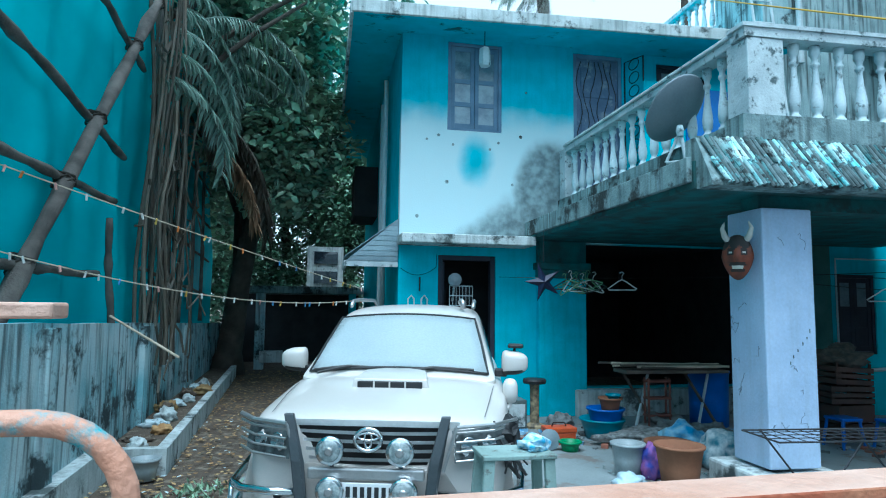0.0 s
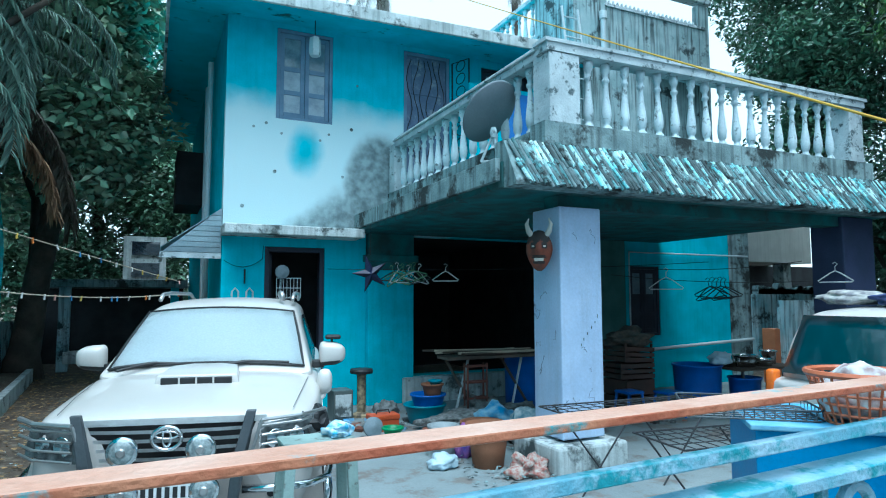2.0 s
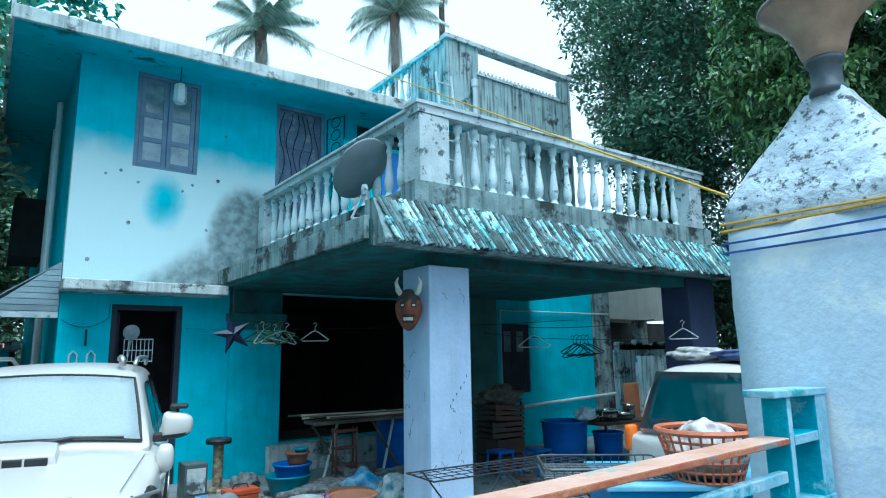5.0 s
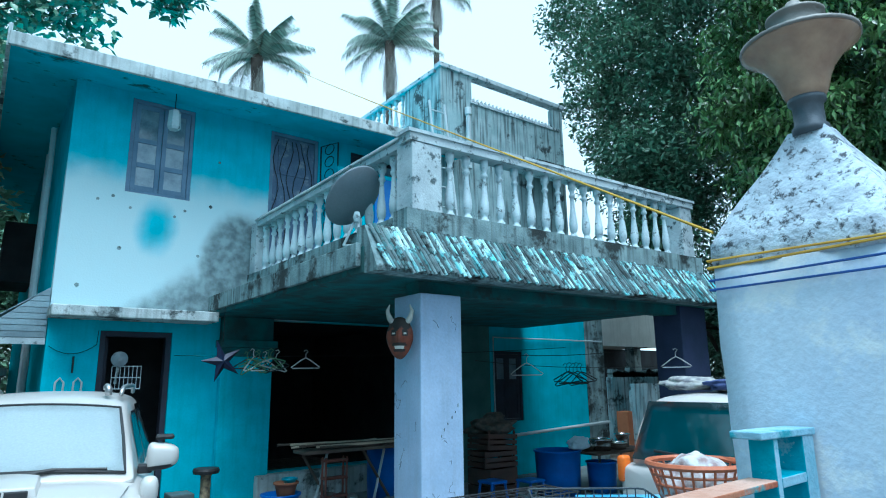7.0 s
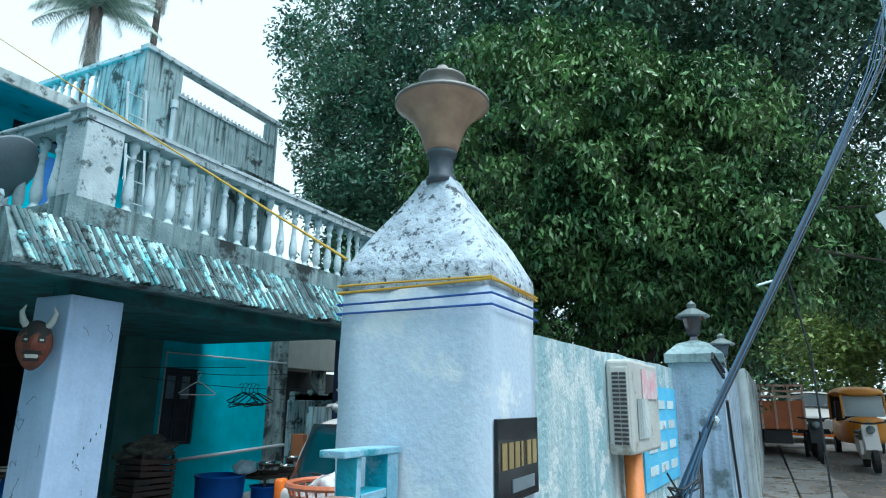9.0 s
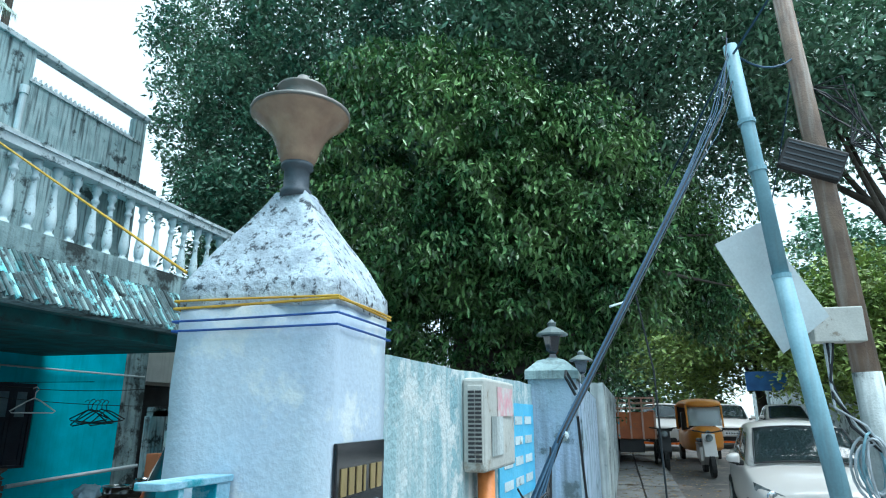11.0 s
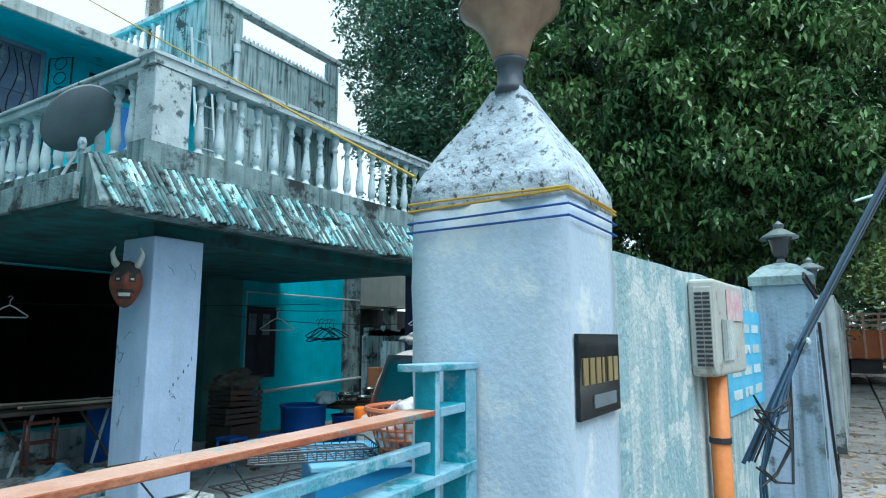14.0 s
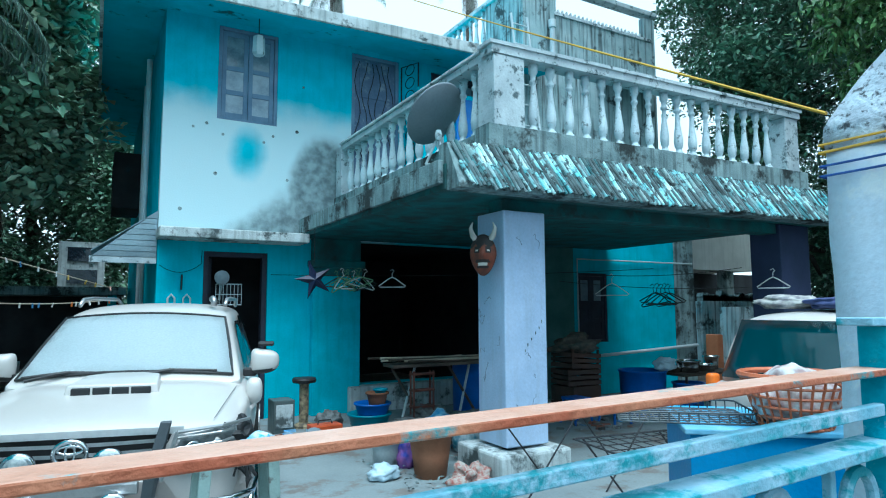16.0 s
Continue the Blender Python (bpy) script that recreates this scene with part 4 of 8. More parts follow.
part("tube", bm, mat("orange_plastic_pipe", (0.72, 0.24, 0.06), (0.6, 0.2, 0.06), 0.5), op, smooth=True)
bm = B()
rod(bm, (3.78, 0.855, 1.36), (3.78, 0.855, 1.385), 0.047, seg=14)
part("clamp", bm, M_IRON, op)
nb = thing("notice", (5.0, 0.8, 1.7), "faded light blue notice with white lines pasted on the wall", "notice")
M_NOTE = mat("light_blue_print", (0.10, 0.50, 0.80), (0.16, 0.58, 0.84), 0.7, scale=6)
bm = B()
prism(bm, [(4.25, wall_y(4.25) - 0.012), (5.28, wall_y(5.28) - 0.012), (5.28, wall_y(5.28) - 0.004), (4.25, wall_y(4.25) - 0.004)], "z", 1.42, 1.98)
part("sheet", bm, M_NOTE, nb)
for k in range(4):
    for j in range(3):
        bm = B()
        x0 = 4.36 + 0.30 * j
        x1 = x0 + 0.22
        prism(bm, [(x0, wall_y(x0) - 0.015), (x1, wall_y(x1) - 0.015), (x1, wall_y(x1) - 0.013), (x0, wall_y(x0) - 0.013)], "z", 1.85 - 0.12 * k, 1.90 - 0.12 * k)
        part("print_bar", bm, M_WHITE, nb)

# ---- cars ----
M_CARWHITE = mat("white_car_paint", (0.61, 0.58, 0.55), (0.56, 0.535, 0.51), 0.34, scale=1.0, fine=200, bump=0.0, coat=0.5, dirt=(0.6, 0.58, 0.54), dirt_amount=0.15, dirt_scale=2)
M_GLASSCAR = glass("tinted_car_glass", (0.03, 0.05, 0.055), 0.04)
# teal in the base colour replaces a reflection on the rear window
M_REARGLASS = glass("teal_reflection_glass", (0.008, 0.10, 0.125), 0.05)
# pale base colour stands in for the sky reflected in the windscreen
M_WSCREEN = mat("sky_pale_windscreen_glass", (0.66, 0.75, 0.78), (0.56, 0.66, 0.69), 0.05, scale=0.7, fine=60, bump=0.0, spec=0.7)
M_TYRE = mat("black_rubber", (0.02, 0.02, 0.02), (0.03, 0.03, 0.03), 0.85)
M_ALLOY = mat("alloy_rim", (0.5, 0.5, 0.5), (0.4, 0.4, 0.4), 0.35, metal=0.8)
M_SPOTLENS = mat("fluted_lamp_glass", (0.16, 0.20, 0.21), (0.38, 0.43, 0.43), 0.12, scale=30, fine=90, bump=0.3, spec=0.7)
M_CHROME = mat("chrome", (0.78, 0.80, 0.82), (0.7, 0.72, 0.74), 0.12, metal=1.0, bump=0)
M_BLACKP = mat("black_plastic", (0.018, 0.02, 0.022), (0.03, 0.03, 0.032), 0.5)
M_GUN = mat("gunmetal_bar", (0.07, 0.085, 0.095), (0.09, 0.1, 0.11), 0.4, metal=0.4)
M_SATIN = mat("satin_chrome_trim", (0.80, 0.82, 0.83), (0.72, 0.75, 0.76), 0.32, metal=0.3, bump=0)
M_LENS = mat("clear_headlamp_lens", (0.06, 0.075, 0.08), (0.26, 0.30, 0.31), 0.12, scale=9, fine=60, bump=0.05, spec=0.5)
M_RED = mat("red_lamp_lens", (0.55, 0.03, 0.02), (0.45, 0.02, 0.02), 0.15, bump=0)
M_AMBER = mat("amber_lamp_lens", (0.85, 0.2, 0.03), (0.8, 0.16, 0.02), 0.15, bump=0)
M_PLATE = mat("white_number_plate", (0.75, 0.77, 0.78), (0.68, 0.7, 0.7), 0.4)


def skin(bm, stations):
    """Skin half-sections of (x, z), bottom to top centre, at given y into a closed symmetric shell."""
    rows = []
    for y, sec in stations:
        left = [bm.verts.new((-x, y, z)) for x, z in sec[:-1]]
        right = [bm.verts.new((x, y, z)) for x, z in reversed(sec[:-1])]
        rows.append(left + [bm.verts.new((0, y, sec[-1][1]))] + right)
    n = len(rows[0])
    for a, b in zip(rows, rows[1:]):
        for k in range(n):
            bm.faces.new((a[k], a[(k + 1) % n], b[(k + 1) % n], b[k]))
    bm.faces.new(rows[0][::-1])
    bm.faces.new(rows[-1])
    bmesh.ops.recalc_face_normals(bm, faces=bm.faces[:])


def quad_panel(bm, pts, thick=0.006):
    vs = [bm.verts.new(p) for p in pts]
    f = bm.faces.new(vs)
    f.normal_update()
    n = f.normal.copy()
    r = bmesh.ops.extrude_face_region(bm, geom=[f])
    top = [v for v in r["geom"] if isinstance(v, bmesh.types.BMVert)]
    bmesh.ops.translate(bm, verts=top, vec=n * thick)
    bmesh.ops.recalc_face_normals(bm, faces=bm.faces[:])


def sheet(bm, at, nu=10, nv=6, thick=0.006):
    """A thin curved pane from at(u, v), u and v from 0 to 1."""
    g = [[bm.verts.new(at(i / nu, j / nv)) for j in range(nv + 1)] for i in range(nu + 1)]
    fs = [bm.faces.new((g[i][j], g[i + 1][j], g[i + 1][j + 1], g[i][j + 1])) for i in range(nu) for j in range(nv)]
    bmesh.ops.solidify(bm, geom=fs, thickness=thick)
    bmesh.ops.recalc_face_normals(bm, faces=bm.faces[:])


def lerp_rows(rows, y):
    """The row (y, a, b, c ...) between the two that enclose y."""
    for p, q in zip(rows, rows[1:]):
        if y <= q[0] or q is rows[-1]:
            t = min(max((y - p[0]) / (q[0] - p[0]), 0), 1)
            return [a + (b - a) * t for a, b in zip(p[1:], q[1:])]


def make_car(name, label, M, paint, body_rows, cabin_rows, belt, screen, windows, rear, wheel_r, axles, glass_front, mirror=None, category="car"):
    """A car in its own axes: nose at y = 0, x across, z up; M puts it in the world.
    body_rows: (y, width, bottom, middle, shoulder, bonnet x, bonnet z, centre z); cabin_rows: (y, width below, width of roof, roof height)."""
    ob = thing(name, M.translation, label, category)

    def put(nm, bm, m, parent=ob, lab="", smooth=False, subdivide=False):
        bmesh.ops.transform(bm, matrix=M, verts=bm.verts)
        o = part(nm, bm, m, parent, lab, smooth or subdivide)
        if subdivide:
            sm = o.modifiers.new("rounding", "SUBSURF")
            sm.levels = sm.render_levels = 2
        return o

    bm = B()
    skin(bm, [(y, [(w * 0.8, zb), (w * 0.985, zb + 0.06), (w, zm), (w * 0.985, zs - 0.06), (w * 0.94, zs), (hx, zh), (hx * 0.5, (zh + zc) / 2 + 0.005), (0, zc)])
              for y, w, zb, zm, zs, hx, zh, zc in body_rows])
    body = put("body", bm, paint, subdivide=True)
    bm = B()
    st = []
    for y, wb, wr, zr in cabin_rows:
        h = zr - belt
        st.append((y, [(wb, belt - 0.06), (wb * 0.995, belt + 0.12 * h), (wb + (wr - wb) * 0.6, belt + 0.58 * h), (wr + 0.015, zr - min(0.09, 0.3 * h)), (wr - 0.05, zr - 0.015), (wr * 0.5, zr + 0.015), (0, zr + 0.025)]))
    skin(bm, st)
    put("cabin", bm, paint, subdivide=True)
    y0, y1 = screen

    def on_screen(u, v):
        y = y0 + (y1 - y0) * v
        wb, wr, zr = lerp_rows(cabin_rows, y)
        s = 2 * u - 1
        return (s * (wr - 0.05), y - 0.012, zr + 0.036 - 0.04 * s * s)
    bm = B()
    sheet(bm, on_screen, 12, 6)
    ws = put("windscreen", bm, glass_front, smooth=True)
    bm = B()
    rim = [Vector(on_screen(u / 8, 0)) for u in range(9)] + [Vector(on_screen(1, v / 4)) for v in range(1, 5)] + [Vector(on_screen(1 - u / 8, 1)) for u in range(1, 9)] + [Vector(on_screen(0, 1 - v / 4)) for v in range(1, 4)]
    tube(bm, rim, 0.012, 6, True)
    put("windscreen_seal", bm, M_BLACKP, ws)
    for s in (-1, 1):
        for a, b, ta, tb in windows:
            def on_side(u, v):
                y = (a + (b - a) * u) * (1 - v) + (ta + (tb - ta) * u) * v
                wb, wr, zr = lerp_rows(cabin_rows, y)
                ztop = min(zr, lerp_rows(cabin_rows, (a + b) / 2)[2]) - 0.11
                z = belt + 0.05 + (ztop - belt - 0.05) * v
                f = (z - belt) / max(zr - 0.09 - belt, 0.05)
                return (s * (wb + (wr + 0.015 - wb) * min(f, 1) + 0.012), y, z)
            bm = B()
            sheet(bm, on_side, 6, 4, 0.004)
            put("side_window", bm, M_GLASSCAR, smooth=True)
        for y in axles:
            wo = lerp_rows(body_rows, y)[0]
            bm = B()
            rod(bm, (s * (wo - 0.2), y, wheel_r), (s * (wo + 0.01), y, wheel_r), wheel_r, seg=28)
            wh = put("wheel", bm, M_TYRE)
            bm = B()
            rod(bm, (s * (wo + 0.01), y, wheel_r), (s * (wo + 0.02), y, wheel_r), wheel_r * 0.66, seg=20)
            put("rim", bm, M_ALLOY, wh)
        if mirror:
            mx, my, mz, hw, hh = mirror
            bm = B()
            bmesh.ops.create_uvsphere(bm, u_segments=24, v_segments=16, radius=1)
            for v in bm.verts:
                c = v.co
                ex = 0.45 if s * c.x < 0 else 0.75
                v.co = Vector((s * mx + hw * math.copysign(abs(c.x) ** ex, c.x), my + (0.11 if c.y < 0 else 0.03) * math.copysign(abs(c.y) ** 0.8, c.y),
                               mz + (hh - 0.025 * s * c.x) * math.copysign(abs(c.z) ** 0.55, c.z)))
            for f in bm.faces:
                if f.calc_center_median().z < mz - hh * 0.6:
                    f.material_index = 1
            mr = put("mirror", bm, [paint, M_BLACKP], smooth=True)
            bm = B()
            box(bm, s * (mx - hw) - 0.06, s * (mx - hw) + 0.05, my - 0.04, my + 0.05, mz - hh - 0.02, mz - hh + 0.05, 0.015)
            put("mirror_foot", bm, M_BLACKP, mr)
    ra, rb, rz0, rz1 = rear

    def on_rear(u, v):
        y = ra + (rb - ra) * v
        s = 2 * u - 1
        wb, wr, zr = lerp_rows(cabin_rows, y)
        z = rz0 + (rz1 - rz0) * v
        f = (z - belt) / max(zr - 0.09 - belt, 0.05)
        return (s * ((wb + (wr - wb) * min(f, 1)) - 0.05), y + 0.03 + 0.03 * (1 - s * s), z)
    bm = B()
    sheet(bm, on_rear, 10, 5)
    put("rear_window", bm, M_REARGLASS, smooth=True)
    return ob, put, body


# the large white car in the yard
MC = Matrix.Translation((0.49, 4.78, 0)) @ Matrix.Rotation(radians(-14), 4, "Z")
suv, put, body = make_car(
    "car", "white off-road car with a bull bar and damaged front corner", MC, M_CARWHITE,
    [(-0.06, 0.72, 0.46, 0.70, 0.98, 0.44, 1.03, 1.045), (0.0, 0.80, 0.42, 0.72, 1.035, 0.50, 1.075, 1.09), (0.16, 0.89, 0.40, 0.76, 1.075, 0.52, 1.115, 1.13),
     (0.55, 0.925, 0.40, 0.80, 1.10, 0.56, 1.165, 1.18), (1.08, 0.925, 0.40, 0.80, 1.16, 0.64, 1.225, 1.245), (1.25, 0.925, 0.40, 0.82, 1.175, 0.70, 1.20, 1.21),
     (2.6, 0.925, 0.40, 0.84, 1.185, 0.70, 1.18, 1.18), (4.1, 0.915, 0.40, 0.84, 1.19, 0.70, 1.18, 1.18), (4.5, 0.87, 0.45, 0.84, 1.18, 0.66, 1.16, 1.16), (4.6, 0.80, 0.5, 0.84, 1.12, 0.6, 1.12, 1.12)],
    [(1.10, 0.83, 0.82, 1.20), (1.16, 0.835, 0.815, 1.235), (1.55, 0.84, 0.755, 1.485), (1.90, 0.845, 0.69, 1.705), (2.02, 0.845, 0.68, 1.755), (2.4, 0.845, 0.675, 1.805), (3.3, 0.845, 0.67, 1.81), (4.1, 0.83, 0.66, 1.77),
     (4.35, 0.82, 0.68, 1.5), (4.5, 0.80, 0.72, 1.22)],
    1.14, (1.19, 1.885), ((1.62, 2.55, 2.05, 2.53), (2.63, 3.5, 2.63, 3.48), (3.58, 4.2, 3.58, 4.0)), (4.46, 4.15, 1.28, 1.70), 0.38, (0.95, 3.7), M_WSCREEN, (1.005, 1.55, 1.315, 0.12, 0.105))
bm = B()
prism(bm, [(-0.31, 0.66), (0.31, 0.66), (0.27, 1.02), (0.12, 1.10), (-0.12, 1.10), (-0.27, 1.02)], "z", 1.14, 1.252)
for v in bm.verts:
    if v.co.z > 1.2:
        v.co.x *= 0.92
        v.co.y += 0.02
        v.co.z += (v.co.y - 0.66) * 0.09
bmesh.ops.bevel(bm, geom=bm.edges[:], offset=0.014, segments=3, affect="EDGES", profile=0.5)
scoop = put("bonnet_scoop", bm, M_CARWHITE, smooth=True)
bm = B()
box(bm, -0.25, 0.25, 0.643, 0.672, 1.184, 1.236, 0.008)
put("scoop_opening", bm, M_BLACKP, scoop)
for k in (-0.12, 0, 0.12):
    bm = B()
    box(bm, k - 0.006, k + 0.006, 0.635, 0.655, 1.184, 1.236)
    put("scoop_rib", bm, M_CARWHITE, scoop)
for s in (-1, 1):
    bm = B()
    tube(bm, [(s * 0.72, 0.10, 1.088), (s * 0.76, 0.5, 1.135), (s * 0.80, 1.0, 1.175)], 0.0025, 5)
    put("bonnet_seam", bm, M_GUN)


def bowed(x, y, depth=0.05):
    """The nose's plan curve: further back towards the sides."""
    return y + depth * (x / 0.5) ** 2


bm = B()
sheet(bm, lambda u, v: ((2 * u - 1) * (0.40 + 0.10 * v), bowed((2 * u - 1) * 0.45, -0.085), 0.80 + 0.245 * v), 12, 3, 0.03)
grille = put("grille", bm, M_BLACKP)
for k, z in enumerate((0.825, 0.88, 0.935, 0.99)):
    bm = B()
    w = 0.405 + 0.09 * (z - 0.80) / 0.245
    sheet(bm, lambda u, v: ((2 * u - 1) * w, bowed((2 * u - 1) * w, -0.105 - 0.012 * v), z + 0.024 * v), 12, 1, 0.014)
    put("grille_slat", bm, M_SATIN, grille)
bm = B()
sheet(bm, lambda u, v: ((2 * u - 1) * 0.56, bowed((2 * u - 1) * 0.56, -0.10), 1.03 + 0.012 * (1 - (2 * u - 1) ** 2) + 0.04 * v), 14, 2, 0.04)
put("grille_top", bm, M_SATIN, grille)
bm = B()
tube(bm, [(-0.02 + 0.085 * math.cos(a), -0.135, 0.965 + 0.068 * math.sin(a)) for a in [j * math.pi / 12 for j in range(24)]], 0.013, 8, True)
tube(bm, [(-0.02 + 0.066 * math.cos(a), -0.135, 0.985 + 0.022 * math.sin(a)) for a in [j * math.pi / 10 for j in range(20)]], 0.008, 6, True)
tube(bm, [(-0.02 + 0.024 * math.cos(a), -0.135, 0.965 + 0.05 * math.sin(a)) for a in [j * math.pi / 10 for j in range(20)]], 0.008, 6, True)
put("badge", bm, M_CHROME, grille, "chrome oval badge", smooth=True)


def spot_lamp(x, z):
    bm = B()
    lathe(bm, [(0.04, 0.07), (0.075, 0.05), (0.088, 0.0), (0.088, -0.02), (0.08, -0.026)][::-1], (0, 0, 0), 28)
    bmesh.ops.transform(bm, matrix=Matrix.Translation((x, -0.22, z)) @ Matrix.Rotation(radians(-90), 4, "X"), verts=bm.verts)
    sl = put("spot_lamp", bm, M_CHROME, smooth=True)
    bm = B()
    lathe(bm, [(0.001, 0.0), (0.03, 0.003), (0.058, 0.01), (0.078, 0.022)], (0, 0, 0), 24)
    bmesh.ops.transform(bm, matrix=Matrix.Translation((x, -0.262, z)) @ Matrix.Rotation(radians(-90), 4, "X"), verts=bm.verts)
    put("lens", bm, M_SPOTLENS, sl, smooth=True)
    bm = B()
    rod(bm, (x, -0.27, z), (x, -0.26, z), 0.02, 0.028, seg=14)
    put("bulb_cap", bm, M_ALLOY, sl)
    bm = B()
    rod(bm, (x, -0.16, z - 0.04), (x, -0.15, z - 0.15), 0.012)
    put("stem", bm, M_GUN, sl)


for s in (-1, 1):
    bm = B()
    sheet(bm, lambda u, v: (s * (0.53 + 0.35 * u - 0.02 * v), -0.115 + 0.05 * u + 0.13 * u * u + 0.03 * v, 0.83 + 0.03 * u + (0.195 - 0.005 * u) * v), 8, 4, 0.012)
    hl = put("headlamp", bm, M_LENS, smooth=True)
    for x, r in ((0.62, 0.06), (0.75, 0.052)):
        bm = B()
        lathe(bm, [(r, 0.0), (r * 1.05, 0.006), (r * 0.9, 0.008), (r * 0.35, 0.004), (0.001, 0.01)], (0, 0, 0), 20)
        bmesh.ops.transform(bm, matrix=Matrix.Translation((s * x, -0.122 + (x - 0.53) * 0.5, 0.925)) @ Matrix.Rotation(radians(90), 4, "X") @ Matrix.Rotation(radians(25 * s), 4, "Y"), verts=bm.verts)
        put("reflector", bm, M_CHROME, hl, smooth=True)
    bm = B()
    for k in range(4):
        z = 0.85 + 0.058 * k
        tube(bm, [(s * 0.54, -0.16, z), (s * 0.78, -0.08, z + 0.01), (s * (0.92 if s < 0 or k < 2 else 0.84), 0.08 if s < 0 or k < 2 else 0.0, z + 0.015)], 0.009, 6)
    tube(bm, [(s * 0.46, -0.165, 0.79), (s * 0.54, -0.165, 1.06)], 0.012, 6)
    tube(bm, [(s * 0.54, -0.165, 1.06), (s * 0.78, -0.08, 1.07), (s * 0.93, 0.10, 1.075)], 0.016 if s < 0 else 0.011, 8)
    put("headlamp_guard", bm, M_ALLOY, hl, "chrome headlamp guard")
    spot_lamp(s * 0.22 - 0.024, 0.915)
    spot_lamp(s * 0.23 - 0.008, 0.672)
    bm = B()
    prism(bm, [(-0.13, 0.38), (-0.19, 0.48), (-0.20, 0.84), (-0.15, 1.12), (-0.11, 1.12), (-0.14, 0.82), (-0.13, 0.50)], "x", s * 0.405 - 0.03, s * 0.405 + 0.03)
    for v in bm.verts:
        v.co.x += s * max(v.co.z - 0.72, -0.05) * 0.25 - 0.03
    bmesh.ops.bevel(bm, geom=bm.edges[:], offset=0.006, segments=2, affect="EDGES", profile=0.5)
    put("bull_bar_upright", bm, M_GUN)
    for za, zb, r in ((0.64, 0.66, 0.026), (0.44, 0.50, 0.024)):
        bm = B()
        tube(bm, [(s * 0.43, -0.15, za), (s * 0.66, -0.15, za), (s * 0.84, -0.10, za), (s * 0.95, 0.03, za), (s * 0.97, 0.25, zb), (s * 0.96, 0.4, zb + 0.05)], r, 10)
        put("side_guard", bm, M_CHROME, smooth=True)
    bm = B()
    tube(bm, [(s * 0.93, -0.02, 0.44), (s * 0.95, 0.0, 0.55), (s * 0.95, 0.02, 0.64)], 0.02, 8)
    put("guard_loop", bm, M_CHROME, smooth=True)
    bm = B()
    tube(bm, [(s * 0.62, 2.15, 1.80), (s * 0.625, 2.28, 1.855), (s * 0.63, 2.6, 1.87), (s * 0.63, 3.6, 1.87), (s * 0.62, 3.8, 1.80)], 0.02, 8)
    put("roof_rail", bm, M_ALLOY, smooth=True)
    bm = B()
    x0 = s * 0.36 - 0.02
    tube(bm, [(x0 - 0.34, 1.165, 1.262), (x0 - 0.05, 1.18, 1.295), (x0 + 0.30, 1.19, 1.278)], 0.013, 6)
    tube(bm, [(x0 - 0.3, 1.10, 1.245), (x0 - 0.12, 1.15, 1.285), (x0 - 0.02, 1.18, 1.297)], 0.012, 6)
    put("wiper", bm, M_BLACKP)
bm = B()
sheet(bm, lambda u, v: ((2 * u - 1) * (0.93 - 0.04 * v * v), -0.13 + 0.28 * abs(2 * u - 1) ** 3.2 + 0.05 * v, 0.42 + 0.38 * v), 20, 5, 0.05)
put("bumper", bm, M_CARWHITE, smooth=True)
for s in (-1, 1):
    bm = B()
    rod(bm, (s * 0.60, -0.12, 0.60), (s * 0.60, -0.06, 0.60), 0.025, seg=14)
    put("tow_cap", bm, M_BLACKP)
bm = B()
box(bm, -0.395, 0.345, -0.185, -0.15, 0.728, 0.80, 0.012)
put("bull_bar_plate", bm, M_ALLOY)
bm = B()
box(bm, -0.24, 0.23, -0.185, -0.17, 0.60, 0.712, 0.004)
npl = put("number_plate", bm, M_PLATE)
for k in range(7):
    bm = B()
    box(bm, -0.145 + 0.045 * k, -0.118 + 0.045 * k, -0.19, -0.186, 0.625, 0.69)
    put("plate_bar", bm, M_BLACKP, npl)
bm = B()
box(bm, 0.94, 1.08, 1.48, 1.58, 1.445, 1.485, 0.018)
cm = put("convex_mirror", bm, M_BLACKP)
bm = B()
rod(bm, (1.0, 1.54, 1.41), (1.0, 1.54, 1.45), 0.012)
put("stem", bm, M_BLACKP, cm)
bm = B()
rnd = random.Random(9)
for k in range(16):
    p = Vector((0.87 + rnd.uniform(-0.06, 0.05), 0.06 + rnd.uniform(0, 0.2), 0.86 + rnd.uniform(0, 0.14)))
    tube(bm, [p, p + Vector((rnd.uniform(-0.08, 0.06), rnd.uniform(-0.1, 0.05), rnd.uniform(-0.1, 0.06))), p + Vector((rnd.uniform(-0.05, 0.09), rnd.uniform(-0.15, 0.05), -0.16))], rnd.uniform(0.006, 0.014), 5)
put("torn_wiring", bm, M_BLACKP, lab="torn black wiring at the broken headlamp")
bm = B()
bmesh.ops.create_icosphere(bm, subdivisions=3, radius=0.12, matrix=Matrix.Translation((0.885, 0.17, 0.97)) @ Matrix.Diagonal((0.5, 1.0, 1.0, 1)))
for v in bm.verts:
    v.co += noise.noise_vector(v.co * 18) * 0.04
put("broken_socket", bm, M_BLACKP, lab="black hole of the broken headlamp corner")
bm = B()
bmesh.ops.create_uvsphere(bm, u_segments=18, v_segments=12, radius=1)
for v in bm.verts:
    c = v.co
    v.co = Vector((0.935 + 0.062 * math.copysign(abs(c.x) ** 0.7, c.x), 0.98 + 0.07 * c.y, 1.14 + 0.10 * math.copysign(abs(c.z) ** 0.75, c.z)))
fm = put("fender_mirror", bm, M_CARWHITE, smooth=True)
bm = B()
tube(bm, [(0.90, 0.95, 1.0), (0.93, 0.97, 1.03), (0.935, 0.98, 1.06)], 0.02, 8)
put("stem", bm, M_CARWHITE, fm)
bm = B()
